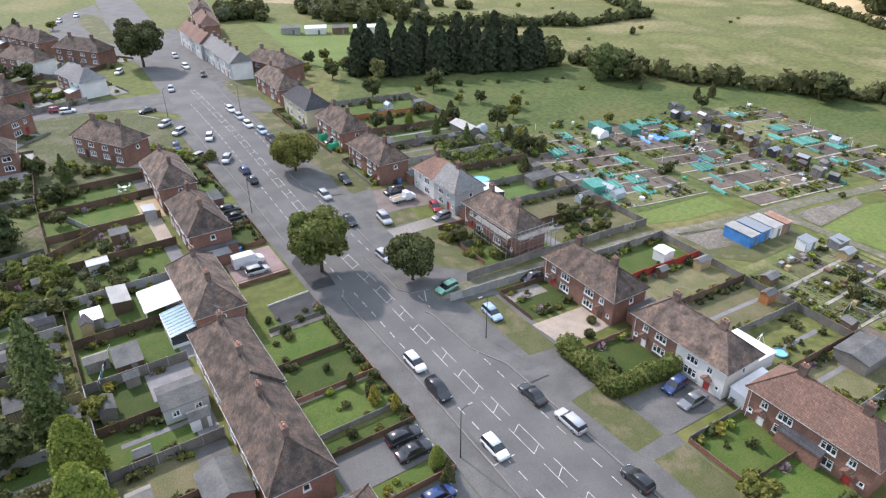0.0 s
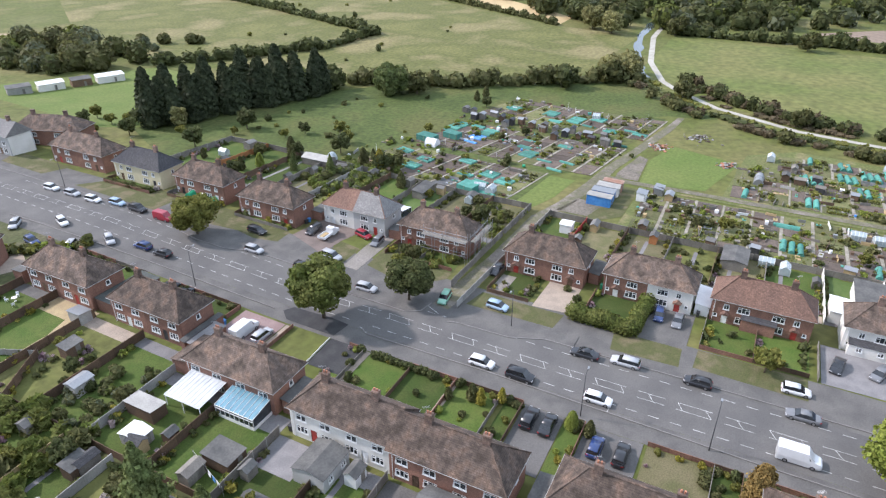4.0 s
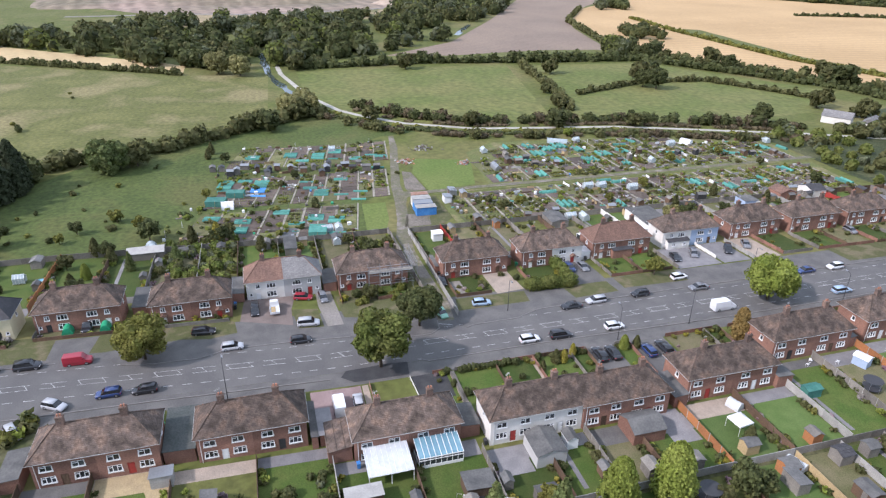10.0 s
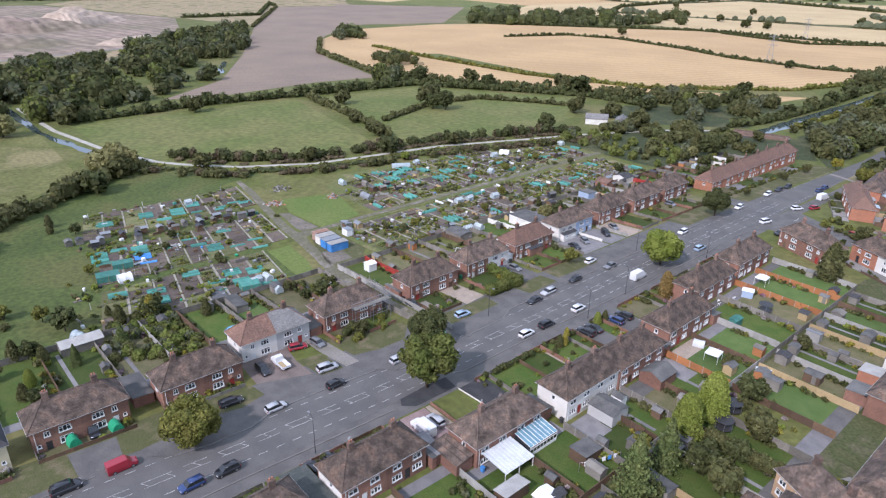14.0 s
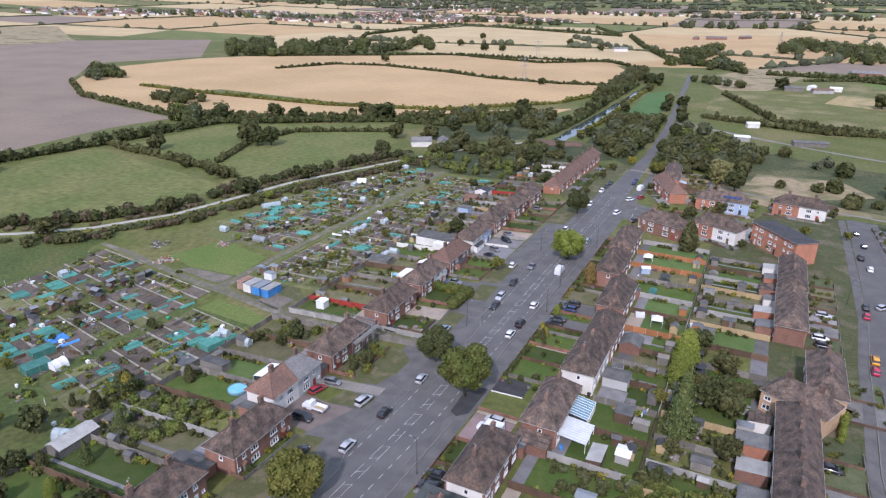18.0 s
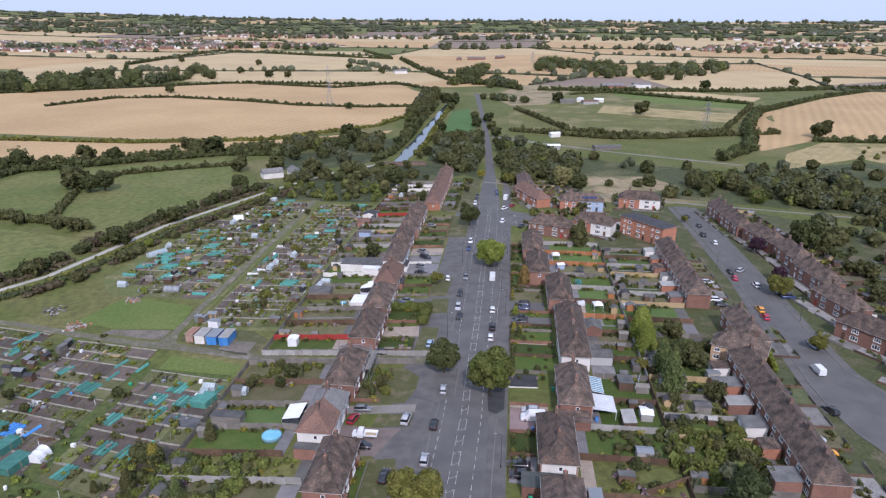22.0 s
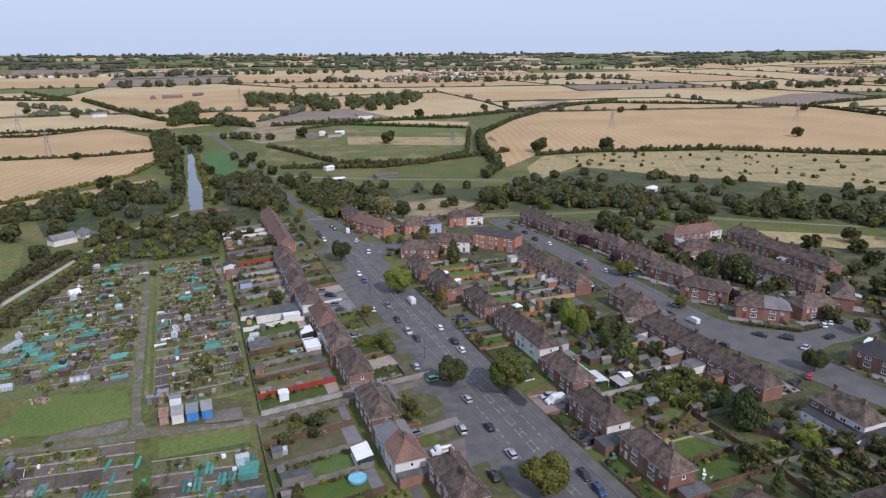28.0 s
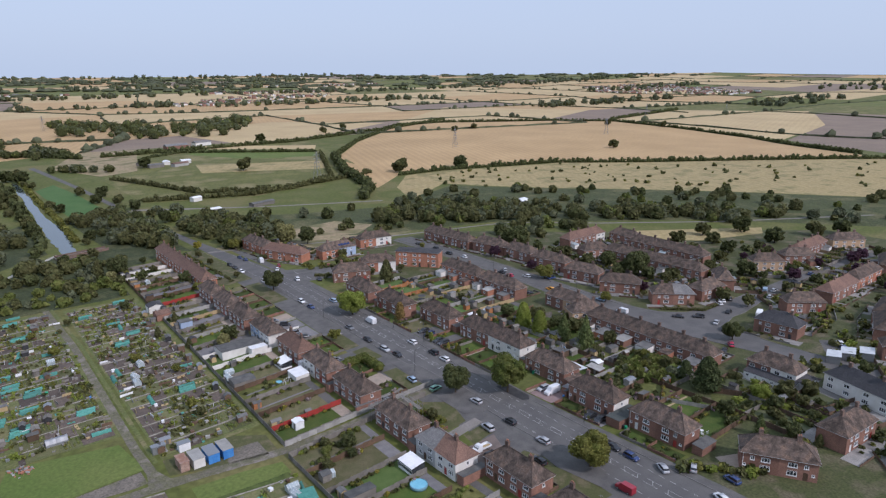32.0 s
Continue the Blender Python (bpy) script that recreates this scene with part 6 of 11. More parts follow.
def hip_mesh(L, D, rise, mat, over=0.4, hipped=(True, True)):
    """A tiled roof over a plan of L by D: hips or gables at its ends, soffit below, ridge and hip tiles proud."""
    b = Build()
    a, c = L / 2 + over, D / 2 + over
    run = c * 0.97
    xl, xr = (-a + run if hipped[0] else -a), (a - run if hipped[1] else a)
    z = rise
    e = [(-a, -c, 0), (a, -c, 0), (a, c, 0), (-a, c, 0)]
    r = [(xl, 0, z), (xr, 0, z)]
    if isinstance(mat, tuple):           # each half tiled in its own colour
        for k, (x0, x1, p0, p1) in enumerate(((-a, 0, xl, 0), (0, a, 0, xr))):
            b.face([(x0, -c, 0), (x1, -c, 0), (p1, 0, z), (p0, 0, z)], k)
            b.face([(x1, c, 0), (x0, c, 0), (p0, 0, z), (p1, 0, z)], k)
    else:
        b.face([e[0], e[1], r[1], r[0]])
        b.face([e[2], e[3], r[0], r[1]])
    b.face([e[1], e[2], r[1]], 1)
    b.face([e[3], e[0], r[0]])
    for p, q in zip(e, e[1:] + e[:1]):
        b.face([(p[0], p[1], -0.12), (q[0], q[1], -0.12), q, p])
    b.face([(p[0], p[1], -0.12) for p in reversed(e)])
    return b.mesh("roof", *mat) if isinstance(mat, tuple) else b.mesh("roof", mat)


def ridge_mesh(L, D, rise, mat, over=0.4, hipped=(True, True)):
    b = Build()
    a, c = L / 2 + over, D / 2 + over
    run = c * 0.97
    xl, xr = (-a + run if hipped[0] else -a), (a - run if hipped[1] else a)
    b.tube([(xl, 0, rise + 0.02), (xr, 0, rise + 0.02)], 0.11, 6)
    for s, x, hp in ((-1, xl, hipped[0]), (1, xr, hipped[1])):
        if hp:
            for t in (-1, 1):
                b.tube([(x, 0, rise + 0.02), (s * a, t * c, 0.03)], 0.09, 6)
    return b.mesh("ridge_tiles", mat)


def gutter_mesh(L, D, over=0.4):
    """Fascia and gutter, one ring round the eaves."""
    b = Build()
    a, c = L / 2 + over, D / 2 + over
    for k, (u, w) in enumerate(((0.0, -0.11), (0.05, -0.11), (0.05, -0.045), (0.0, -0.045))):
        b.v += [(sx * (a + u), sy * (c + u), w) for sx, sy in ((-1, -1), (1, -1), (1, 1), (-1, 1))]
    for k in range(3):
        for i in range(4):
            b.f.append((4 * k + i, 4 * k + (i + 1) % 4, 4 * k + 4 + (i + 1) % 4, 4 * k + 4 + i))
            b.m.append(0)
    return b.mesh("gutter", GUTTER)


def pipe_mesh():
    b = Build()
    b.tube([(0, -0.3, 0), (0, -0.08, -0.4), (0, -0.06, -4.9)], 0.05, 6)
    return b.mesh("downpipe", UPVC)


def chimney_mesh(mat):
    b = Build()
    b.box(-0.5, 0.5, -0.36, 0.36, -1.4, 1.1)
    b.box(-0.56, 0.56, -0.42, 0.42, 1.1, 1.22)
    b.box(-0.51, 0.51, -0.37, 0.37, 1.22, 1.32)
    return b.mesh("chimney", mat)


def pot_mesh():
    b = Build()
    b.lathe([(0.13, 0), (0.11, 0.25), (0.13, 0.36), (0.10, 0.37)], 8)
    return b.mesh("chimney_pot", BRICK_ORANGE)


def aerial_mesh():
    b = Build()
    b.tube([(0, 0, 0), (0, 0, 1.5)], 0.02, 5)
    b.tube([(-0.5, 0, 1.4), (0.5, 0, 1.45)], 0.015, 5)
    for i in range(6):
        b.tube([(-0.45 + i * 0.17, -0.22, 1.41 + i * 0.008), (-0.45 + i * 0.17, 0.22, 1.41 + i * 0.008)], 0.01, 4)
    return b.mesh("aerial", STEEL)


POT, AERIAL, PIPE = pot_mesh(), aerial_mesh(), pipe_mesh()
FRONT_PLAN = [("w", 2.0, 3.05, 0.9, 1.1), ("w", 4.3, 2.95, 1.9, 1.2), ("w", 0.6, 1.3, 0.6, 0.7), ("d", 2.0, 0.05, 0, 0), ("w", 4.2, 0.8, 2.1, 1.35)]
BACK_PLAN = [("w", 1.0, 3.0, 1.7, 1.1), ("w", 5.0, 3.0, 1.7, 1.1), ("w", 0.9, 0.85, 1.9, 1.25), ("d", 3.4, 0.05, 0, 0), ("w", 5.0, 0.85, 1.9, 1.25)]
DOORS = [shared("door_white", lambda: door_mesh(UPVC)), shared("door_red", lambda: door_mesh(RED_PAINT)), shared("door_brown", lambda: door_mesh(WOOD_BROWN)), shared("door_dark", lambda: door_mesh(METAL_DARK))]


def house(x, y, rz, L=16.0, D=8.0, halves=2, walls=(BRICK,), roof=ROOF, hipped=(True, True), label="", rise=RISE, eaves=EAVES, chimneys=None, detail=True, side=None, dz=0.0, name="house"):
    """A block of joined two-storey houses; front towards its own -y. One entry of walls for each house, or one for all."""
    ob = empty(name, at(x, y, rz, dz), label or "semi-detached red-brick house with a brown tiled hipped roof", "house", "houses")
    HOUSES.append((x, y, rz, L, D, halves, detail))
    u = L / halves
    k = u / 8.0
    for i in range(halves):
        wm = walls[i % len(walls)]
        flip = i % 2 == 1
        for plan, front in ((FRONT_PLAN, True), (BACK_PLAN, False)):
            items = []
            if eaves > 7:                # a third storey
                plan = [(q[0], q[1], q[2] + 2.4, q[3], q[4]) for q in plan[:2]] + plan
            for kind, px, pz, w, h in plan if detail else ([q for q in plan if q[3] != 0.6] if front else [q for q in plan if q[0] == "w"]):
                if kind == "d":
                    w, h = 0.9, 2.0
                w2 = round(w * min(1.0, k * 1.02), 2) if kind == "w" else w
                px = round(px * k, 2)
                if px + w2 > u - 0.3:
                    continue
                if flip == front:
                    px = round(u - px - w2, 2)
                items.append((kind, px, pz, w2, h))
            holes = tuple((px, px + w, pz, pz + h) for kind, px, pz, w, h in items)
            x0 = -L / 2 + i * u
            m = pose(x0, -D / 2, 0) if front else pose(x0 + u, D / 2, 0, 0, 0, 180)
            key = ("wall", u, holes, wm.name, eaves)
            wall = part("wall", shared(key, lambda: wall_mesh(0, u, -1.5, eaves, holes, wm)), ob, m)
            for kind, px, pz, w, h in items:
                if kind == "w":
                    add_window(ob, m @ pose(px, 0, pz), w, h, detail)
                else:
                    part("door", DOORS[int(abs(x * 3 + y * 7 + i * 5 + (0 if front else 1))) % 4], ob, m @ pose(px, 0, pz))
    sm = side or (walls[0], walls[-1])
    for s, wm in ((-1, sm[0]), (1, sm[1])):
        holes = ((D * 0.45, D * 0.45 + 0.8, 3.1, 4.1),) if detail else ()
        m = pose(-L / 2, D / 2 - 0.28, 0, 0, 0, -90) if s < 0 else pose(L / 2, -D / 2 + 0.28, 0, 0, 0, 90)
        part("wall", shared(("side", D, wm.name, eaves, detail), lambda: wall_mesh(0, D - 0.56, -1.5, eaves, holes, wm)), ob, m)
        if detail:
            add_window(ob, m @ pose(D * 0.45, 0, 3.1), 0.8, 1.0)
        if not hipped[0 if s < 0 else 1]:
            g = Build()
            for t in (0.0, 0.28):
                g.face([(0, t, 0), (D - 0.56, t, 0), ((D - 0.56) / 2, t, rise * 0.93)])
            part("gable", g.mesh("gable", wm), ob, m @ pose(0, 0, eaves))
    tiles = roof[0] if isinstance(roof, tuple) else roof
    part("roof", shared(("roof", L, D, rise, str(roof), hipped), lambda: hip_mesh(L, D, rise, roof, 0.4, hipped)), ob, pose(0, 0, eaves + 0.02))
    if detail:
        part("ridge_tiles", shared(("ridge", L, D, rise, tiles.name, hipped), lambda: ridge_mesh(L, D, rise, tiles, 0.4, hipped)), ob, pose(0, 0, eaves + 0.02))
    part("gutter", shared(("gutter", L, D), lambda: gutter_mesh(L, D)), ob, pose(0, 0, eaves + 0.02))
    if detail:
        for sx, sy, r in ((-1, -1, 0), (1, 1, 180)):
            part("downpipe", PIPE, ob, pose(sx * (L / 2 - 0.5), sy * D / 2, eaves - 0.1, 0, 0, r))
    spots = chimneys
    if spots is None:
        spots = [-L / 2 + u * (0.5 if halves == 2 else 1.0), L / 2 - u * (0.5 if halves == 2 else 1.0)] if halves < 4 else [-L / 2 + u * (j + (0.55 if j % 2 == 0 else 0.45)) for j in range(halves)]
    for j, sx in enumerate(spots):
        ch = part("chimney", shared(("chimney",), lambda: chimney_mesh(BRICK_OLD)), ob, pose(sx, 0.0, eaves + rise - 0.05))
        if detail:
            for t in (-0.2, 0.2):
                part("chimney_pot", POT, ch, pose(t, 0, 1.3))
            if j % 2 == int(abs(x + y)) % 2:
                part("aerial", AERIAL, ch, pose(0.3, 0.2, 0.9, 0, 0, 40))
    return ob


# east side of the main road, fronts to the road
house(65.9, 188.6, -90, 20, 7.1, label="semi-detached brick house beyond the cream one")
house(65.2, 165.5, -90, 16, 7.1, walls=(RENDER_CREAM,), roof=ROOF_DARK, label="cream-rendered house with a new dark tiled roof")
house(66.4, 146.3, -90, 15.5, 7.1, label="semi-detached red-brick house beside sheeted bins")
house(65.2, 125.2, -90, 15.5, 7.1)
house(72, 106.4, -90, 16, 7.1, walls=(RENDER_WHITE, RENDER_GREY), roof=(ROOF_RED, ROOF_GREY), side=(RENDER_WHITE, RENDER_GREY), label="pair of houses, one white and one grey rendered, grey roof")
house(71.7, 86.6, -90, 16, 7.1, label="semi-detached brick house wrapped in roof scaffolding")
house(71.4, 62.2, -90, 16, 7.1)
house(71.8, 42.5, -90, 16, 7.1, walls=(BRICK, RENDER_WHITE), label="semi-detached house, one half brick, the other rendered white")
house(72.1, 23.4, -90, 16, 7.1, roof=ROOF_RED)
house(73.4, 2.5, -90, 16.5, 7.1, walls=(RENDER_WHITE, RENDER_BLUE), label="semi-detached house, one half white, the other pale blue")
house(74.1, -18, -90, 16, 7.1)
house(73.5, -37, -90, 16, 7.1)
house(73.5, -55.5, -90, 15, 7.1)
house(68.8, -110, -90, 74, 7.1, halves=8, walls=(BRICK_ORANGE,), roof=ROOF_RED, label="long terrace of orange-brick houses with a reddish roof")
# parade and houses to the north
house(62.3, 226.2, -90, 30, 7.1, halves=5, eaves=5.6, walls=(RENDER_GREY, RENDER_WHITE), roof=ROOF_GREY, hipped=(False, False), label="parade of pale shops and flats with gabled ends", detail=False)
house(61.3, 256.2, -90, 28, 7.1, halves=4, eaves=5.8, walls=(RENDER_WHITE, RENDER_WHITE, RENDER_GREY), roof=ROOF_RED, hipped=(False, False), label="parade of white-rendered shops with a red roof", detail=False)
house(73.5, 213.1, -70, 20, 8.0, walls=(BRICK,), label="broad brick building with a brown roof", detail=False)
house(73.5, 291.1, -100, 24, 8.0, halves=3, roof=ROOF_RED, label="brick houses with red roofs by the main road", detail=False)
house(79.3, 322.2, -100, 24, 8.0, halves=3, label="brick houses by the main road", detail=False)
house(-7, 187, 42, 17, 7.1, detail=False)
house(17, 220.8, 105, 17, 7.4, walls=(RENDER_WHITE, BRICK), roof=ROOF_GREY, label="white-rendered corner house with a grey roof", detail=False)
house(-4.2, 218.4, 120, 16, 7.1, walls=(BRICK, RENDER_WHITE), detail=False)
house(-27.4, 225.2, 150, 16, 7.1, detail=False)
house(23, 258.2, 125, 20, 7.1, detail=False)
house(5.5, 254.3, 120, 18, 7.1, walls=(RENDER_WHITE, BRICK), detail=False)
house(8.5, 287.3, 115, 26, 7.1, halves=3, detail=False)
house(-13.8, 273.7, 120, 20, 7.1, detail=False)
house(-32, 195, 20, 17, 7.1, detail=False)
# west side, fronts to the road
house(21.9, 135.2, 90, 16.6, 7.1)
house(22, 113.8, 90, 16, 7.1, walls=(BRICK, BRICK), side=(BRICK, RENDER_WHITE), label="semi-detached brick house with mossy brown roof tiles")
house(16.7, 91, 90, 16.6, 7.1, label="semi-detached brick house beside a canopy and a conservatory", dz=-0.45)
house(15.0, 70.6, 90, 15.6, 7.1, walls=(RENDER_WHITE,), hipped=(False, True), label="pair of houses rendered off-white, joined to a brick pair", dz=0.15)
house(14.7, 54.9, 90, 15.6, 7.1, hipped=(True, False), label="brick pair of houses joined to a white-rendered pair", dz=-0.1)
house(16.3, 33.5, 90, 18, 7.1)
house(22.2, 11.3, 90, 18, 7.1)
house(23.4, -11.5, 90, 18, 7.1)
house(15, -36.5, 157, 17, 7.1)
# south of the side turning
house(21.5, -92.5, 115, 26, 7.1, halves=3, walls=(BRICK_ORANGE,), roof=ROOF_RED, label="angled row of orange-brick houses", detail=False)
house(24, -121, 95, 26, 7.1, halves=3, walls=(BRICK_ORANGE,), label="row of orange-brick houses beside the lane", detail=False)
house(-1.5, -80, 180, 20, 7.1, walls=(BRICK_ORANGE, RENDER_BLUE), label="brick and pale blue house with solar panels", detail=False)
house(-30, -88, 172, 19, 7.1, walls=(BRICK_ORANGE, RENDER_WHITE), label="semi-detached house, half orange brick, half white", detail=False)
house(-3, -42, 155, 17, 7.1, walls=(BRICK_ORANGE, RENDER_WHITE), detail=False)
# second street, east side
house(-27.8, 96, -90, 51, 7.1, halves=6, label="long terrace of brick houses with a ribbed brown roof", detail=False)
house(-33.5, 54, -90, 19, 7.1, walls=(BRICK_BUFF, BRICK), label="buff-brick end house with a brown roof", detail=False)
house(-28.5, 66.5, -26, 13, 7.1, walls=(BRICK_BUFF,), label="buff-brick hipped house between two rows", detail=False)
house(-26.6, 21.5, -90, 24, 7.1, halves=3, label="short terrace of red-brick houses", detail=False)
house(-26.8, -4.5, -90, 25, 7.1, halves=3, walls=(BRICK_ORANGE,), label="short terrace of orange-brick houses", detail=False)
# second street, west side
house(-64, -61, 93, 37, 7.1, halves=5, label="long terrace of brick houses beside the wood", detail=False)
house(-68.5, -31, 102, 20, 7.1, detail=False)
house(-71.8, -12, 94, 18, 7.1, detail=False)
house(-71.5, 9.5, 98, 20, 7.1, detail=False)
house(-69, 32, 105, 17, 7.1, detail=False)
house(-68.3, 53, 125, 17, 7.1, detail=False)
house(-73, 75.5, 138, 17, 7.1, walls=(BRICK,), roof=(ROOF, ROOF_GREY), label="brick pair of houses on the junction", detail=False)
house(-91, 80.5, 172, 15, 8.0, walls=(BRICK,), detail=False)
house(-110.5, 77, 40, 15, 7.1, detail=False)
# further west
house(-121, -12.5, 0, 30, 7.1, halves=4, walls=(RENDER_WHITE, BRICK, BRICK, BRICK), roof=ROOF_RED, label="brick terrace with a white end house", detail=False)
house(-103, 10, -20, 15, 7.1, detail=False)
house(-110.3, 41, -88, 54, 7.1, halves=7, label="long brick terrace with rear extensions", detail=False)
house(-135, 33, -90, 44, 7.1, halves=5, label="long dark-roofed brick terrace", detail=False)
house(-140, 3, -95, 19, 7.1, detail=False)
house(-151, 76.5, -40, 15, 7.1, walls=(BRICK_BUFF,), detail=False)
house(-195, 76.5, 2, 34, 7.1, halves=4, roof=ROOF_RED, detail=False)
house(-173, 81, -35, 16, 7.1, detail=False)
house(-226, 83, -32, 19, 7.1, walls=(BRICK_BUFF,), detail=False)
house(-133, 116, 180, 26, 7.1, halves=3, roof=ROOF_RED, detail=False)
house(-162, 115, 180, 26, 7.1, halves=3, walls=(BRICK_ORANGE,), detail=False)
house(-192, 115, 200, 20, 7.1, halves=2, detail=False)
house(-103, 115, 140, 15, 7.1, detail=False)
house(-72.5, 120.5, 95, 15, 8.0, roof=ROOF_DARK, label="brick house with a dark roof beside the corner", detail=False)
house(-33.6, 138, -90, 15, 7.6, walls=(RENDER_WHITE, BRICK), side=(RENDER_WHITE, BRICK), label="brick and white house with a wide veranda roof", detail=False)
house(15.3, 161.7, 121, 16.4, 7.1, label="brick pair of houses with a shared white porch")
house(-11.2, 166.6, 176, 15.4, 7.4, detail=False)
house(-38, 161, -105, 20, 7.1, walls=(RENDER_WHITE,), roof=ROOF_DARK, label="white-rendered house with a dark roof", detail=False)
house(-80, 160, -60, 18, 7.1, detail=False)
house(-98, 146, 20, 18, 7.1, detail=False)
house(-118, 140, 10, 20, 7.1, detail=False)
# farms and cottages in the middle distance
barn(-3, -310, 20, 8, 5, 3.0, 1.0, RENDER_WHITE, PLASTIC_WHITE, "white farm shed beside a pale track")
barn(-38, -262, 15, 20, 6, 2.6, 0.8, WOOD_GREY, FELT, "low dark-roofed farm shed", 5)
barn(1, -258, 10, 9, 6, 3.0, 0.8, CONCRETE, PLASTIC_WHITE, "small pale farm shed", 2)
barn(174, -147, 35, 12, 7, 3.2, 2.4, RENDER_WHITE, ROOF_GREY, "white cottage among canal trees", 3)
barn(163, -155, 120, 10, 6.5, 3.0, 2.2, RENDER_WHITE, ROOF_GREY, "white cottage among canal trees", 3)
barn(-187, -127, 30, 12, 6, 2.8, 1.0, RENDER_WHITE, PLASTIC_WHITE, "white shed in rough ground", 2)
for i, (x, y, rz, L) in enumerate(((-28, -512, 10, 16), (-44, -530, 80, 12), (-52, -508, 20, 18), (-20, -536, 40, 9), (-64, -528, 0, 10))):
    barn(x, y, rz, L, 7, 3.2, 1.2, (WOOD_GREY, RENDER_WHITE, CONCRETE)[i % 3], (FELT, PLASTIC_WHITE, ROOF_RED)[i % 3], "weathered shed in a cluttered farmyard", 2)
for x, y, rz, L in ((-100, -680, 10, 30), (-140, -700, 15, 24), (220, -905, 30, 22), (112, -1300, 5, 40), (60, -1330, 60, 30), (150, -1290, 90, 26), (-96, -1215, 0, 14)):
    barn(x, y, rz, L, 10, 4.5, 2.4, BRICK if L > 24 else RENDER_WHITE, ROOF_GREY, "distant farm building among trees", 3)
ob = empty("canal_bridge", at(101, -191, 12), "low brick bridge over the canal", "bridge")
b = Build()
b.box(-14, 14, -2.2, 2.2, 0.6, 1.1)
part("deck", b.mesh("deck", GRAVEL), ob)
for s in (-1, 1):
    b = Build()
    b.box(-14, 14, s * 2.35 - 0.15, s * 2.35 + 0.15, -0.6, 2.0)
    part("parapet", b.mesh("parapet", BRICK_OLD), ob)
for s in (-1, 1):
    b = Build()
    b.box(s * 10 - 4, s * 10 + 4, -2.1, 2.1, -0.6, 0.6)
    part("abutment", b.mesh("abutment", BRICK_OLD), ob)
# ---- vehicles ----
def paintwork(name, c):
    return surf(name, c, tuple(v * 0.92 for v in c), big=0.6, fine=9.0, amount=0.04, rough=0.28, bump=0.0, spec=0.5, coat=0.5)


PAINTS = {"white": paintwork("white_car_paint", (0.72, 0.73, 0.74)), "silver": paintwork("silver_car_paint", (0.42, 0.43, 0.45)), "grey": paintwork("grey_car_paint", (0.16, 0.165, 0.175)), "black": paintwork("black_car_paint", (0.018, 0.019, 0.023)),
          "blue": paintwork("dark_blue_car_paint", (0.025, 0.05, 0.15)), "pale_blue": paintwork("pale_blue_car_paint", (0.33, 0.45, 0.58)), "red": paintwork("red_car_paint", (0.32, 0.02, 0.035)), "green": paintwork("pale_green_car_paint", (0.22, 0.47, 0.34)),
          "orange": paintwork("orange_car_paint", (0.75, 0.33, 0.03)), "pink": paintwork("crimson_car_paint", (0.45, 0.03, 0.07))}


def loft(b, rings, mi=0):
    """A skin over rings of points; the first and last are closed."""
    n = len(rings[0])
    base = []
    for r in rings:
        base.append(len(b.v))
        b.v += r
    for a, c in zip(base, base[1:]):
        for j in range(n):
            b.f.append((a + j, a + (j + 1) % n, c + (j + 1) % n, c + j))
            b.m.append(mi)
    b.f += [tuple(base[0] + n - 1 - j for j in range(n)), tuple(base[-1] + j for j in range(n))]
    b.m += [mi, mi]


def ring(x, w, z0, z1, k=0.9):
    return [(x, -w * 0.94, z0), (x, -w, z0 + (z1 - z0) * 0.4), (x, -w * k, z1 - 0.04), (x, -w * k * 0.8, z1), (x, w * k * 0.8, z1), (x, w * k, z1 - 0.04), (x, w, z0 + (z1 - z0) * 0.4), (x, w * 0.94, z0)]


SHAPES = {  # length, width, height; body stations (share of length, half-width share, top share); cabin from, to at the waist and the roof
    "hatch": (4.1, 1.75, 1.48, 0.62, (0.22, 0.97, 0.40, 0.90)), "saloon": (4.6, 1.8, 1.44, 0.62, (0.24, 0.84, 0.40, 0.70)), "estate": (4.6, 1.8, 1.5, 0.62, (0.24, 0.98, 0.40, 0.92)),
    "suv": (4.5, 1.86, 1.72, 0.6, (0.22, 0.97, 0.36, 0.92))}


def wheel_mesh():
    b = Build()
    b.lathe([(0.2, -0.1), (0.31, -0.1), (0.33, -0.06), (0.33, 0.06), (0.31, 0.1), (0.2, 0.1)], 14, 0)
    k = len(b.v)
    b.lathe([(0.05, -0.105), (0.2, -0.1), (0.21, 0.0), (0.2, 0.1), (0.05, 0.105)], 10, 1)
    me = b.mesh("wheel", RUBBER, RIM, smooth=False)
    return me


WHEEL = wheel_mesh()


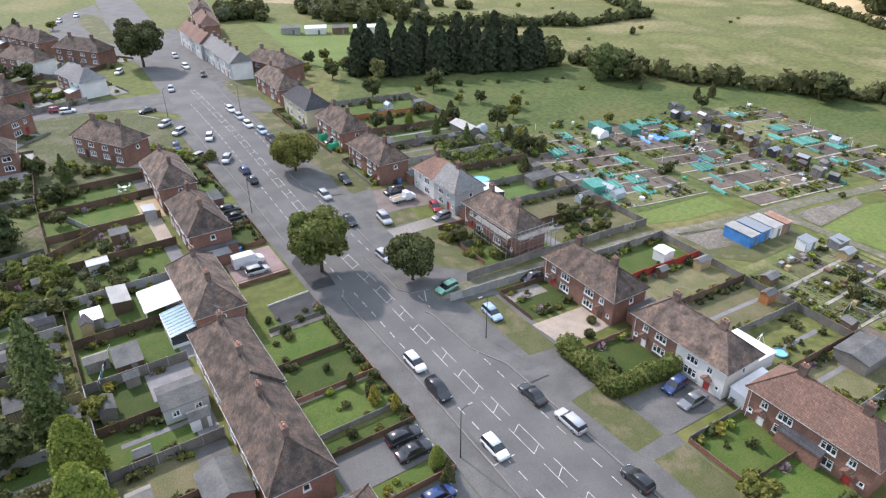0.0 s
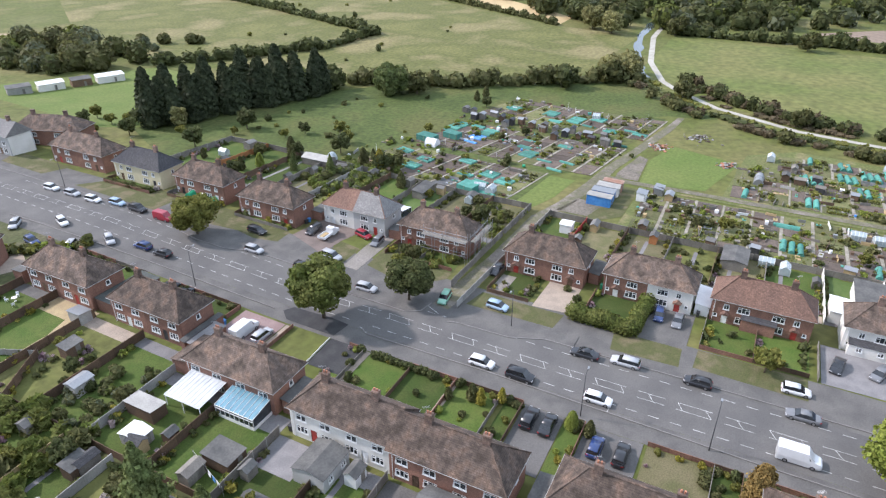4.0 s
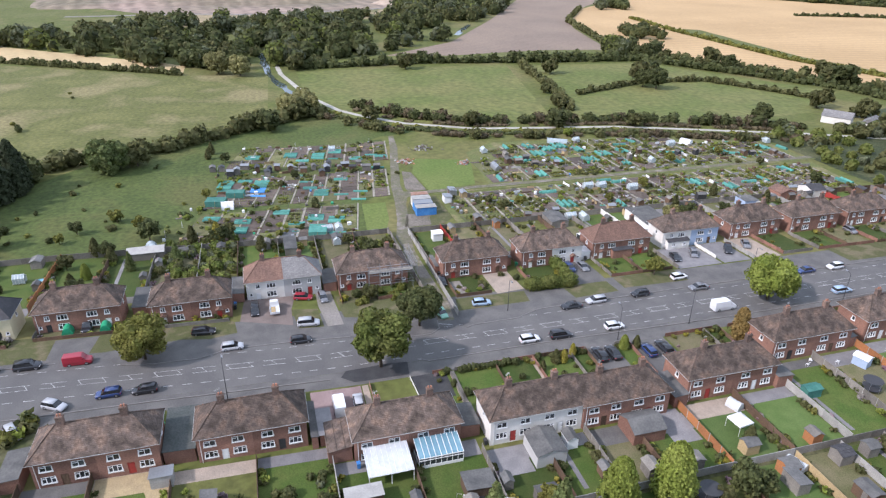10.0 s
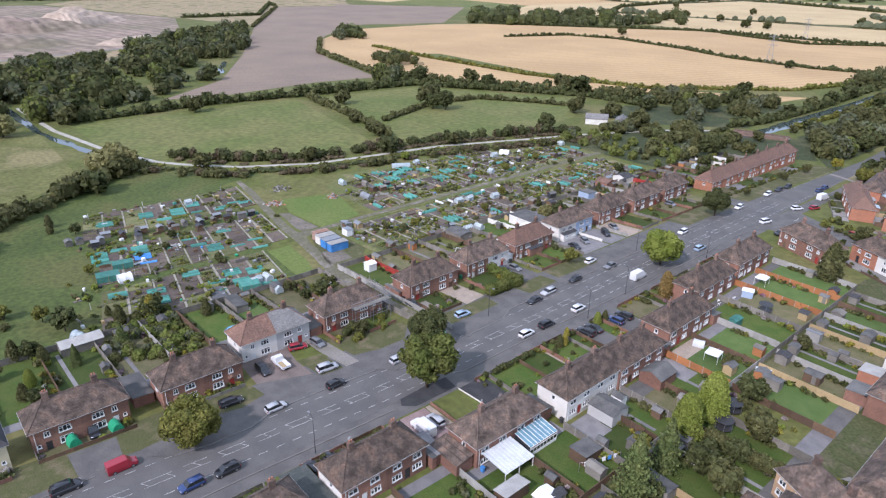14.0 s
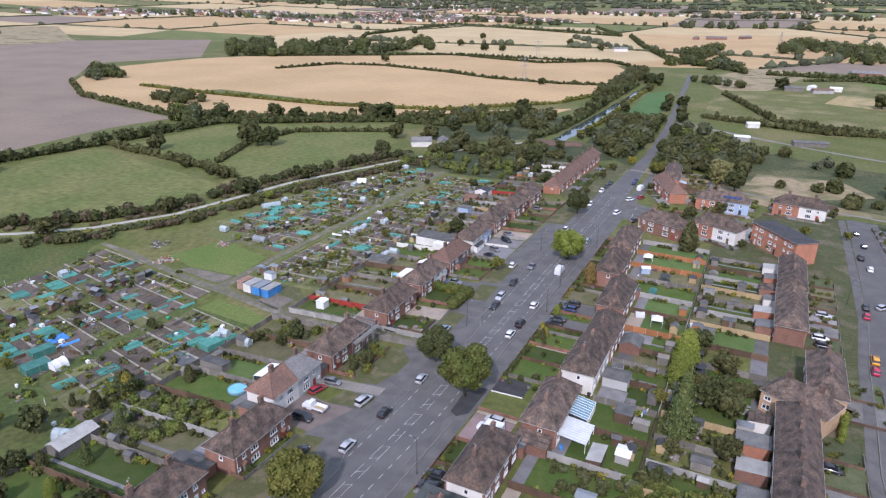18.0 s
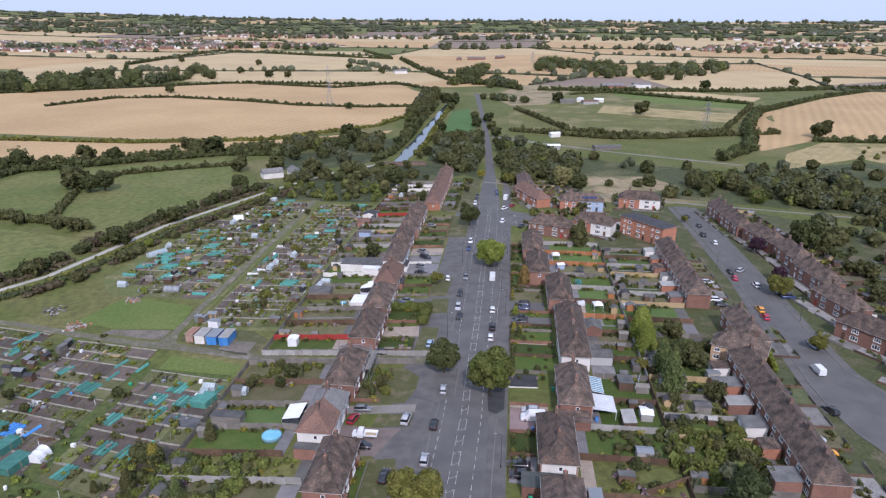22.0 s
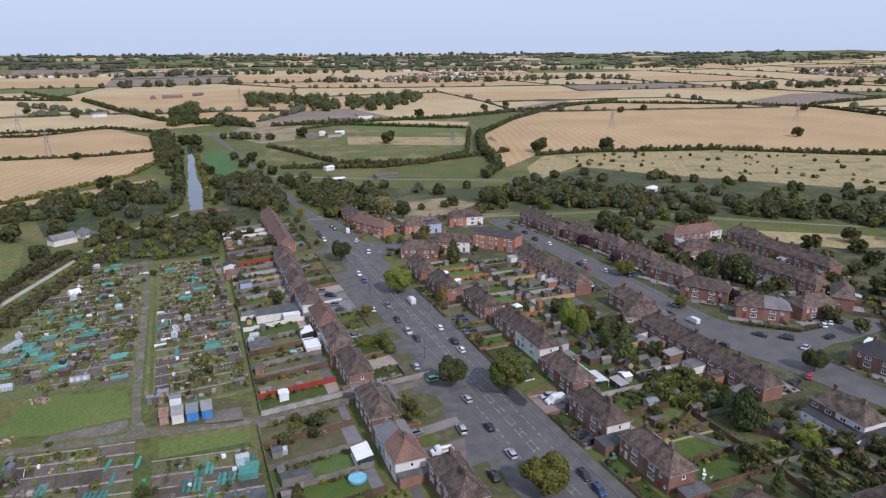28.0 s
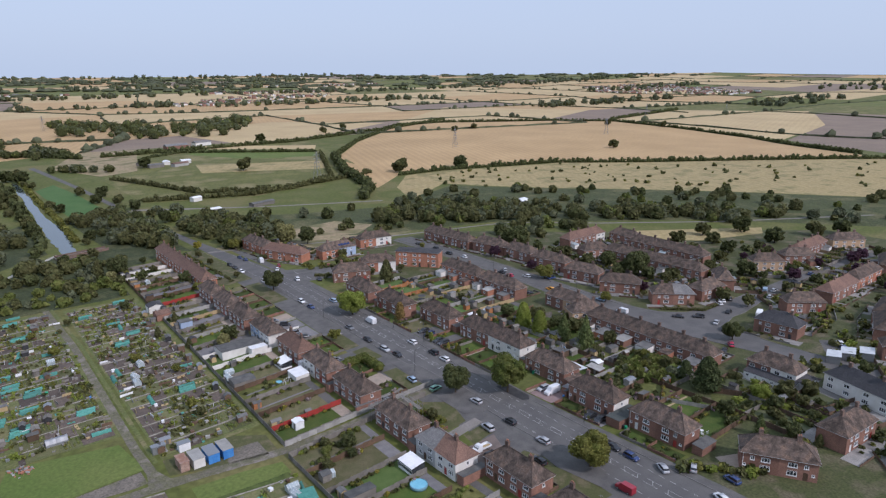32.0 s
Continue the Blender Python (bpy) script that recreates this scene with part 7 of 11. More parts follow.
def car_meshes(shape, colour):
    L, W, H, waist, cab = SHAPES[shape]
    zw = H * waist
    x = lambda s: -L / 2 + L * s
    body = Build()
    loft(body, [ring(x(0.0), W * 0.40, 0.32, zw * 0.66), ring(x(0.03), W * 0.46, 0.2, zw * 0.78), ring(x(0.12), W * 0.5, 0.18, zw * 0.88), ring(x(0.24), W * 0.5, 0.18, zw), ring(x(0.5), W * 0.5, 0.18, zw * 1.02),
                ring(x(0.86), W * 0.5, 0.18, zw * 1.04), ring(x(0.97), W * 0.47, 0.2, zw * 1.0), ring(x(1.0), W * 0.42, 0.34, zw * 0.9)])
    glass = Build()
    a0, a1, r0, r1 = cab
    g = lambda s, w, z: [(x(s), -w, zw * 0.96), (x(s), w, zw * 0.96)]
    wa, wr, zt = W * 0.455, W * 0.36, H - 0.05
    lo = [(x(a0), -wa, zw * 0.95), (x(a0), wa, zw * 0.95), (x(a1), wa, zw * 0.98), (x(a1), -wa, zw * 0.98)]
    hi = [(x(r0), -wr, zt), (x(r0), wr, zt), (x(r1), wr, zt), (x(r1), -wr, zt)]
    for i in range(4):
        glass.face([lo[i], lo[(i + 1) % 4], hi[(i + 1) % 4], hi[i]])
    glass.face(hi)
    glass.face(list(reversed(lo)))
    roof = Build()
    wr2 = wr + 0.035
    loft(roof, [[(x(r0) - 0.03, -wr2, zt - 0.05), (x(r0) - 0.03, -wr2 * 0.9, zt + 0.03), (x(r0) - 0.03, wr2 * 0.9, zt + 0.03), (x(r0) - 0.03, wr2, zt - 0.05)],
                [((x(r0) + x(r1)) / 2, -wr2, zt - 0.01), ((x(r0) + x(r1)) / 2, -wr2 * 0.88, zt + 0.06), ((x(r0) + x(r1)) / 2, wr2 * 0.88, zt + 0.06), ((x(r0) + x(r1)) / 2, wr2, zt - 0.01)],
                [(x(r1) + 0.04, -wr2, zt - 0.06), (x(r1) + 0.04, -wr2 * 0.9, zt + 0.02), (x(r1) + 0.04, wr2 * 0.9, zt + 0.02), (x(r1) + 0.04, wr2, zt - 0.06)]])
    k = PAINTS[colour]
    lamp = Build()
    lamp.box(-0.05, 0.05, -0.19, 0.19, -0.07, 0.07)
    return (body.mesh("body", k, smooth=True), glass.mesh("window_glass", CAR_GLASS), roof.mesh("roof", k, smooth=True), shared("headlamp", lambda: lamp.mesh("headlamp", LAMP_CLEAR)), shared("tail_lamp", lambda: lamp.mesh("tail_lamp", LAMP_RED)))


CAR_PARTS = {}


def car(shape, colour, x, y, rz, detail=True):
    """A parked car; its nose towards its own -x."""
    if (shape, colour) not in CAR_PARTS:
        CAR_PARTS[(shape, colour)] = car_meshes(shape, colour)
    body, glass, roof, head, tail = CAR_PARTS[(shape, colour)]
    L, W, H, waist, _ = SHAPES[shape]
    ob = empty("car", at(x, y, rz, 0.05), "parked %s %s standing on tarmac" % (colour.replace("_", " "), {"hatch": "hatchback car", "saloon": "saloon car", "estate": "estate car", "suv": "tall off-road car"}[shape]), "car", "parked cars")
    part("body", body, ob)
    part("window_glass", glass, ob)
    part("roof", roof, ob)
    for sx in (-L * 0.32, L * 0.30):
        for s in (-1, 1):
            part("wheel", WHEEL, ob, pose(sx, s * (W / 2 - 0.1), 0.33, 90, 0, 0))
    if detail:
        for s in (-1, 1):
            part("headlamp", head, ob, pose(-L / 2 + 0.1, s * W * 0.34, H * waist * 0.66, 0, 0, s * -20))
            part("tail_lamp", tail, ob, pose(L / 2 - 0.06, s * W * 0.36, H * waist * 0.82, 0, 0, s * 20))
    return ob


def van(x, y, rz, colour="white", L=5.4, W=2.0, H=2.35, label="parked white panel van with a dark windscreen"):
    ob = empty("van", at(x, y, rz, 0.05), label, "van", "parked vans")
    k = PAINTS[colour]
    b = Build()
    X = lambda s: -L / 2 + L * s
    loft(b, [ring(X(0.0), W * 0.42, 0.35, H * 0.40), ring(X(0.04), W * 0.47, 0.25, H * 0.47), ring(X(0.17), W * 0.5, 0.22, H * 0.56), ring(X(0.20), W * 0.5, 0.22, H * 0.62), ring(X(0.33), W * 0.5, 0.22, H * 0.98, 0.88), ring(X(0.42), W * 0.5, 0.22, H, 0.88), ring(X(0.97), W * 0.5, 0.22, H, 0.9), ring(X(1.0), W * 0.48, 0.26, H * 0.97, 0.9)])
    part("body", b.mesh("body", k, smooth=False), ob)
    g = Build()
    g.face([(X(0.205) - 0.02, -W * 0.42, H * 0.62), (X(0.205) - 0.02, W * 0.42, H * 0.62), (X(0.325) - 0.02, W * 0.38, H * 0.95), (X(0.325) - 0.02, -W * 0.38, H * 0.95)])
    part("windscreen", g.mesh("windscreen", CAR_GLASS), ob)
    for s in (-1, 1):
        g = Build()
        g.face([(X(0.26), s * (W * 0.47), H * 0.6), (X(0.44), s * (W * 0.475), H * 0.6), (X(0.44), s * (W * 0.452), H * 0.86), (X(0.34), s * (W * 0.452), H * 0.86)])
        part("side_window", g.mesh("side_window", CAR_GLASS), ob)
        for sx in (-L * 0.31, L * 0.29):
            part("wheel", WHEEL, ob, pose(sx, s * (W / 2 - 0.1), 0.33, 90, 0, 0))
    return ob


# along the main road: nose to the south on the west side, to the north on the east
for shape, colour, x, y, rz in (
        ("hatch", "white", 36.8, 61.3, 90), ("suv", "black", 36.5, 54.8, 90), ("hatch", "white", 36.8, 42.8, 90), ("estate", "pale_blue", 37.1, -14.3, 90), ("saloon", "black", 46.6, 47.6, -90), ("estate", "silver", 47.5, 41.3, -90),
        ("hatch", "black", 47.7, 30.4, -90), ("saloon", "grey", 46.8, 16, -90), ("hatch", "white", 52.9, 17, 93), ("saloon", "blue", 47.6, -14, -90), ("hatch", "white", 47.5, -22.6, -90), ("hatch", "silver", 48.4, 117.3, 90)):
    car(shape, colour, x, y, rz)
for shape, colour, x, y, rz in (
        ("hatch", "black", 47.9, 104.5, 90), ("hatch", "silver", 47.3, 89.5, 92), ("hatch", "black", 37.8, 131.4, -90), ("hatch", "blue", 38, 137.1, -90), ("suv", "black", 49.8, 152.2, 90), ("hatch", "pale_blue", 49.8, 158.8, 90),
        ("suv", "black", 62.4, 112.9, 0), ("hatch", "red", 66.4, 102.6, 75), ("hatch", "grey", 65.2, 98.4, 5), ("suv", "silver", 54.4, 102.5, 84), ("estate", "black", 55.6, 122.8, 86), ("hatch", "pale_blue", 53.4, 65.6, 86),
        ("hatch", "green", 51.3, 75.2, 8), ("hatch", "black", 66, 71, 0), ("saloon", "grey", 64.4, 36, 0), ("hatch", "blue", 64.8, 39.3, 5), ("saloon", "black", 63.1, 11.2, -12), ("hatch", "grey", 63.8, 5.4, -25), ("suv", "black", 63.5, -4.6, -30), ("saloon", "grey", 65.4, -11.4, -25)):
    car(shape, colour, x, y, rz)
for shape, colour, x, y, rz in (
        ("estate", "black", 28.6, 50.3, 180), ("saloon", "black", 28.5, 47.6, 180), ("hatch", "blue", 27.4, 40.6, 180), ("estate", "black", 27.6, 37.2, 180), ("hatch", "silver", 26.6, 96.7, 178), ("suv", "black", 29.2, 120.6, 180), ("saloon", "black", 29.4, 117.2, 180),
        ("hatch", "silver", 30.8, 149.6, 30), ("hatch", "white", 37, 160.2, 70), ("hatch", "silver", 31.6, 168.2, 40), ("saloon", "black", 28.5, 190, 10), ("hatch", "white", 48.3, 179.7, 92), ("hatch", "silver", 48.4, 172.4, 92), ("hatch", "white", 48.3, 165, 92),
        ("hatch", "silver", 50.2, 249.4, 88), ("estate", "white", 49.7, 232.9, 88), ("hatch", "black", 51.9, 219.9, 80), ("hatch", "red", 7.8, 204.3, 175), ("hatch", "white", 10.2, 201.7, 175), ("hatch", "white", 29.4, 235.9, 60)):
    car(shape, colour, x, y, rz)
for shape, colour, x, y, rz in (
        ("hatch", "grey", 28.6, 260.1, 60), ("hatch", "white", 30.8, 345.5, 70), ("hatch", "white", 23, 336.7, 70), ("hatch", "silver", 38.9, 207.1, 80), ("hatch", "white", 34.5, -75, 60), ("suv", "white", 35, -52, 75), ("hatch", "red", 31, -81, 70), ("hatch", "blue", 39.2, -112, 90),
        ("hatch", "blue", 38.8, -105.5, 90), ("hatch", "black", 48.7, -101, -90), ("hatch", "black", 48.9, -93.5, -90), ("hatch", "white", 49, -84.5, -90), ("saloon", "black", 27, -45.2, 70), ("hatch", "grey", 66, -46, 0), ("hatch", "red", 12, -63, 0), ("hatch", "white", 47.9, -60, -90)):
    car(shape, colour, x, y, rz, False)
# second street
for shape, colour, x, y, rz in (
        ("hatch", "white", -49.8, -31.7, 90), ("suv", "black", -48, -42, 90), ("hatch", "black", -50, -56, 90), ("hatch", "black", -48.7, -71, 90), ("hatch", "silver", -50.2, -1, 50), ("hatch", "black", -46, 1, 90), ("hatch", "pink", -45.8, 7, 85), ("hatch", "white", -51, 12.8, 90),
        ("estate", "orange", -45.4, 33, 90), ("hatch", "pink", -45, 38.6, 90), ("hatch", "pale_blue", -51.8, 55.8, 95), ("hatch", "black", -42, 89.2, 110), ("saloon", "black", -59.5, 87.6, 120), ("suv", "black", -65.6, 92.7, 130), ("saloon", "silver", -64.8, 100.6, 20), ("saloon", "black", -60.5, 106, 30),
        ("saloon", "black", -57.8, 110.4, 25), ("hatch", "pink", -48.2, 115.6, 40), ("saloon", "black", -41.8, 116.8, 20)):
    car(shape, colour, x, y, rz, False)
for shape, colour, x, y, rz in (
        ("hatch", "white", -86, 89.6, 60), ("suv", "black", -94, 89, 60), ("hatch", "white", -90, 88.5, 60), ("hatch", "black", -79.5, 97.5, 10), ("hatch", "silver", -120, 96, 0), ("hatch", "black", -140, 95.6, 0), ("hatch", "blue", -158, 95, 0), ("hatch", "silver", -110, 99, 8), ("hatch", "white", -170, 93, 0),
        ("hatch", "white", -34, 27, 0), ("hatch", "black", -34.5, 31, 0), ("hatch", "pale_blue", -57.5, 18.6, 0), ("suv", "blue", -58, 22, 0), ("hatch", "silver", -35.2, 12, 0), ("hatch", "black", -34, 82, 0), ("saloon", "silver", -33.5, 101, 0), ("hatch", "orange", -34, 106, 0), ("hatch", "silver", 30, 176, 40), ("hatch", "blue", 28.5, 158, 80), ("hatch", "silver", 36.5, 145, 60), ("hatch", "white", -70, 144.5, 40), ("hatch", "blue", -73.5, 142, 40), ("hatch", "white", -77, 139.5, 40), ("suv", "black", -92, 112.5, 30), ("hatch", "silver", -104, 114, 30)):
    car(shape, colour, x, y, rz, False)
van(37.6, 16.4, 90)
van(26.2, 100.0, 180)
van(49.6, 144.0, 90, "red", 4.7, 1.85, 1.95, "parked dark red panel van by the kerb")
van(-47.0, 70.4, 95, "white", 4.7, 1.9, 2.0, "parked white panel van in the side street")
van(34.0, -96.0, 80, "white")
van(-117.0, 93.5, 20, "pale_blue", 4.8, 1.9, 2.0, "parked pale blue van on the corner")


def pickup(x, y, rz):
    """A white tipper truck with a dropside bed of timber."""
    ob = empty("pickup_truck", at(x, y, rz, 0.05), "white dropside pickup truck with timber in its bed", "truck")
    k = PAINTS["white"]
    b = Build()
    loft(b, [ring(-2.7, 0.8, 0.4, 1.0), ring(-2.6, 0.92, 0.3, 1.15), ring(-1.9, 0.97, 0.3, 1.3), ring(-1.3, 0.97, 0.3, 2.0, 0.86), ring(-0.3, 0.97, 0.3, 2.05, 0.86), ring(-0.25, 0.95, 0.4, 2.0, 0.86)])
    part("cab", b.mesh("cab", k), ob)
    b = Build()
    b.box(-0.15, 2.8, -1.0, 1.0, 0.75, 0.87)
    for x0, x1, y0, y1 in ((-0.15, 2.8, -1.0, -0.94), (-0.15, 2.8, 0.94, 1.0), (-0.15, -0.09, -0.94, 0.94), (2.74, 2.8, -0.94, 0.94)):
        b.box(x0, x1, y0, y1, 0.87, 1.25)
    part("bed", b.mesh("bed", k), ob)
    b = Build()
    b.box(0.2, 2.5, -0.7, 0.2, 0.88, 1.05)
    part("timber", b.mesh("timber", WOOD_PALE), ob)
    b = Build()
    b.face([(-1.9, -0.8, 1.32), (-1.9, 0.8, 1.32), (-1.34, 0.74, 1.92), (-1.34, -0.74, 1.92)])
    part("windscreen", b.mesh("windscreen", CAR_GLASS), ob)
    for sx in (-1.9, 1.7):
        for s in (-1, 1):
            part("wheel", WHEEL, ob, pose(sx, s * 0.85, 0.36, 90, 0, 0))


pickup(62.4, 108.9, 180)


def caravan(x, y, rz):
    ob = empty("caravan", at(x, y, rz), "white touring caravan parked on a front garden", "caravan")
    b = Build()
    loft(b, [ring(-2.6, 1.0, 0.6, 2.1, 0.95), ring(-2.3, 1.1, 0.4, 2.55, 0.95), ring(2.2, 1.1, 0.4, 2.6, 0.95), ring(2.6, 1.0, 0.6, 2.2, 0.95)])
    part("body", b.mesh("body", PLASTIC_WHITE), ob)
    for sx in (-1.2, 1.0):
        for s in (-1, 1):
            b = Build()
            b.box(sx - 0.5, sx + 0.5, s * 1.1 - 0.03, s * 1.1 + 0.03, 1.4, 2.0)
            part("window", b.mesh("window", CAR_GLASS), ob)
    for s in (-1, 1):
        part("wheel", WHEEL, ob, pose(0.2, s * 0.95, 0.33, 90, 0, 0))


caravan(-84.0, 107.5, 20)
# ---- single trees ----
for key, x, y, s in (("olive", 48.2, 132.6, 1.0), ("road", 36.0, 91.0, 1.2), ("road2", 48.0, 80.8, 0.95), ("bright", 38.6, 4.2, 1.1), ("column", 26.9, 20.8, 0.95), ("road2", 37.9, 239.6, 1.7), ("road2", 49.5, -46.0, 1.0),
                     ("yellow", 49.0, -150.0, 1.0), ("olive", 33.3, -136.0, 0.7), ("apple", 56.2, 21.5, 1.2), ("garden2", 62.5, 88.2, 0.7), ("road2", -53.4, 113.2, 0.75), ("olive", -52.0, 58.0, 0.5), ("purple", -60.5, 7.0, 0.9), ("purple", -62.5, -22.0, 1.05),
                     ("olive", -55.5, 20.0, 0.8), ("purple", -75.0, 60.0, 0.85), ("yew", 4.5, -22.5, 1.9), ("willow", 3.4, -131.0, 1.1), ("big", -4.0, -118.0, 0.9), ("big", 96.0, -128.0, 0.9)):
    tree(key, x, y, s)
for key, x, y, s in (("cypress", -4.8, 65.2, 1.15), ("cypress", -5.0, 56.6, 1.25), ("spruce", -7.2, 84.6, 0.95), ("spruce", -7.0, 75.0, 0.8), ("garden", -11.6, 71.2, 1.1), ("garden", -7.4, 45.8, 1.0), ("garden2", -13.5, 56.0, 1.2), ("evergreen", -10.5, 128.5, 1.1), ("evergreen", -13.5, 119.5, 0.6),
                     ("garden2", -15.0, 113.0, 0.9), ("apple", -16.0, 103.0, 0.9), ("bright", -16.0, 142.0, 0.55), ("apple", -2.0, 74.5, 0.9), ("garden2", -16.5, 88.0, 1.1), ("garden", 1.0, 141.0, 0.9),
                     ("spruce", 4.0, 152.0, 0.5), ("garden", -13.0, 148.0, 0.8), ("garden2", -20.0, 152.0, 0.8), ("yew", 27.5, 62.5, 0.4), ("lemon_cypress", 28.6, 57.8, 0.6), ("yew", 28.9, 59.3, 0.55), ("lemon_cypress", 30.3, 55.2, 0.55)):
    tree(key, x, y, s)
for key, x, y, s in (("lemon_cypress", 103.5, 121.5, 1.3), ("yew", 105.5, 128.0, 0.9), ("garden", 104.0, 121.0, 1.0), ("yew", 96.5, 146.0, 0.8), ("garden", 101.0, 147.5, 0.75), ("spruce", 91.0, 141.0, 0.4), ("yew", 102.0, 150.5, 0.9), ("apple", 118.0, 142.0, 1.1), ("garden", 175.0, 121.0, 0.7), ("yew", 180.0, 127.0, 0.7),
                     ("yew", 186.0, 126.0, 0.8), ("far2", 176.0, 150.0, 0.9), ("far2", 182.0, 154.0, 0.7), ("garden", 87.0, 84.0, 0.8), ("garden2", 96.0, 88.5, 0.6), ("garden", 84.0, -7.0, 1.1), ("willow", 88.0, -4.0, 0.45), ("yew", 98.0, -12.0, 0.7), ("apple", 80.5, 25.5, 0.8), ("willow", 334.0, 127.0, 1.2),
                     ("willow", 328.0, 115.0, 1.1), ("poplar", 236.0, 84.0, 0.9), ("poplar", 248.0, 86.0, 0.9), ("far2", 118.0, -118.0, 0.7), ("yew", 104.5, -130.9, 1.7), ("willow", 100.5, -121.3, 0.5), ("big", 251.0, -101.0, 1.0), ("big", 257.0, -96.5, 0.85), ("far2", 222.0, -31.0, 0.7), ("far2", 232.0, -33.0, 0.5), ("far2", 253.5, -37.5, 0.55), ("big", 178.0, -109.0, 0.85), ("big", 152.0, -231.0, 1.0), ("big", 290.0, -175.0, 0.9), ("far", 381.0, -149.0, 0.9), ("far2", 351.0, -141.0, 0.9), ("big", 335.0, -147.0, 0.95), ("far2", 322.0, -150.0, 0.9), ("far2", 307.0, -169.0, 0.6), ("far", 177.0, -201.0, 0.8), ("far2", 181.0, -164.0, 0.6), ("yew", 104.0, -30.0, 0.8), ("bright", 179.0, -14.6, 0.4)):
    tree(key, x, y, s)
for i in range(17):
    k = i / 16
    tree("leylandii", 99 + 62 * k + 1.2 * math.sin(i * 2.3), 203 - 23 * k + 1.6 * math.sin(i * 1.7), 0.86 + 0.16 * math.sin(i * 3.1))
for i in range(9):
    tree("leylandii", 106 + i * 6.2, 212 - i * 2.6, 0.95 + 0.1 * math.sin(i * 2.9))
r = random.Random(77)
for x0, x1, y0, y1, n, keys in ((105, 165, 140, 178, 6, ("bush2", "apple", "bush")), (-60, 20, 225, 330, 30, ("garden", "garden2", "apple", "yew")), (-150, -90, 20, 110, 16, ("garden", "garden2", "apple")), (-220, -130, 60, 140, 20, ("garden", "garden2", "apple", "purple")),
                                (-95, -75, -30, 60, 14, ("garden", "garden2", "big")), (66, 100, -150, -70, 16, ("garden", "garden2", "apple")), (-46, 10, -75, -30, 8, ("garden2", "apple")), (-120, 0, 150, 220, 22, ("garden", "garden2", "apple", "yew")), (78, 100, 176, 230, 12, ("garden", "apple", "garden2"))):
    for _ in range(n):
        k = r.choice(keys)
        tree(k + "_far" if k in ("garden", "garden2", "apple") else k, r.uniform(x0, x1), r.uniform(y0, y1), r.uniform(0.6, 1.2))
for x, y in ((230, 200), (300, 260), (-180, -130), (-240, -170), (-300, -200), (-330, -150), (-380, -230), (-420, -190), (-460, -170), (-260, -230), (-220, -270), (-340, -260), (-300, -290), (-390, -270)):
    tree("bush2", x, y, 1.6)
for x, y, sc in ((-133, 76, 0.8), (-126, 62, 0.6), (-146, 55, 0.6), (-165, 50, 0.7), (-182, 58, 0.6), (-100, 58, 0.7), (-160, 22, 0.9), (-176, 34, 0.8), (-190, 20, 0.9), (-205, 55, 0.9), (-152, 38, 0.6), (-93, 50, 0.6), (-88, 18, 0.7), (-92, 0, 0.7), (-120, 12, 0.6), (-215, 30, 1.0), (-240, 62, 1.0), (-255, 70, 0.9), (-170, 66, 0.7), (-90, -30, 0.9), (-124, 100, 0.5), (-22, 146, 0.6), (-30, 150, 0.5), (-8, 150, 0.4)):
    tree("far" if int(x) % 2 else "far2", x, y, sc)
for key, x, y, sc in (("sallow", 171.0, 158.0, 1.25), ("poplar", 102.0, 194.5, 0.75), ("garden", 113.0, 177.0, 1.2), ("spruce", 94.0, 131.0, 0.45), ("garden", 78.0, 150.0, 0.8), ("yew", 83.0, 152.0, 0.7), ("cypress", 88.0, 150.0, 0.5), ("garden2", 108.0, 119.0, 0.9), ("garden", 110.0, 139.0, 1.1), ("garden", 118.0, 158.0, 0.7), ("garden2", -16.0, 73.0, 1.2), ("garden2", 0.5, 132.0, 0.6), ("garden", 6.0, 116.0, 0.5), ("apple", 9.0, 122.5, 0.6), ("bush2", 4.5, 110.5, 0.9), ("bush_yellow", 9.5, 137.6, 0.9), ("cypress", 29.8, 44.6, 0.4), ("yew", 29.6, 42.0, 0.5), ("yew", 14.5, 75.5, 0.35)):
    tree(key, x, y, sc)
# ---- fences, sheds and gardens ----
def panel_mesh(w, h, mat):
    """A boarded fence panel with overlapping upright boards and a capping rail."""
    b = Build()
    n = max(6, int(w / 0.15))
    for i in range(n):
        x0, x1 = w * i / n, w * (i + 1) / n
        y0, y1 = (0.025, 0.0) if i % 2 else (0.0, 0.025)
        for s, t in ((-1, 0.012), (1, 0.012)):
            b.face([(x0, s * t + y0, 0), (x1, s * t + y1, 0), (x1, s * t + y1, h), (x0, s * t + y0, h)])
    b.box(0, w, -0.03, 0.055, h - 0.02, h + 0.05)
    me = b.mesh("panel", mat)
    return me


def post_mesh(h, mat):
    b = Build()
    b.box(-0.05, 0.05, -0.05, 0.05, -0.5, h + 0.1)
    b.box(-0.06, 0.06, -0.06, 0.06, h + 0.1, h + 0.14)
    return b.mesh("post", mat)


FENCES = {"brown": (WOOD_BROWN, WOOD_BROWN, "brown boarded garden fence"), "grey": (WOOD_GREY, CONCRETE, "weathered grey fence with concrete posts"), "orange": (WOOD_ORANGE, CONCRETE, "orange-stained fence with pale concrete posts"),
          "pale": (WOOD_PALE, WOOD_PALE, "new pale wooden garden fence"), "concrete": (CONCRETE, CONCRETE, "pale concrete panel garden fence"), "white": (RENDER_WHITE, RENDER_WHITE, "white-painted garden wall"), "brick": (BRICK, BRICK, "low red-brick garden wall"), "red": (RED_PAINT, WOOD_BROWN, "dark red painted garden fence")}


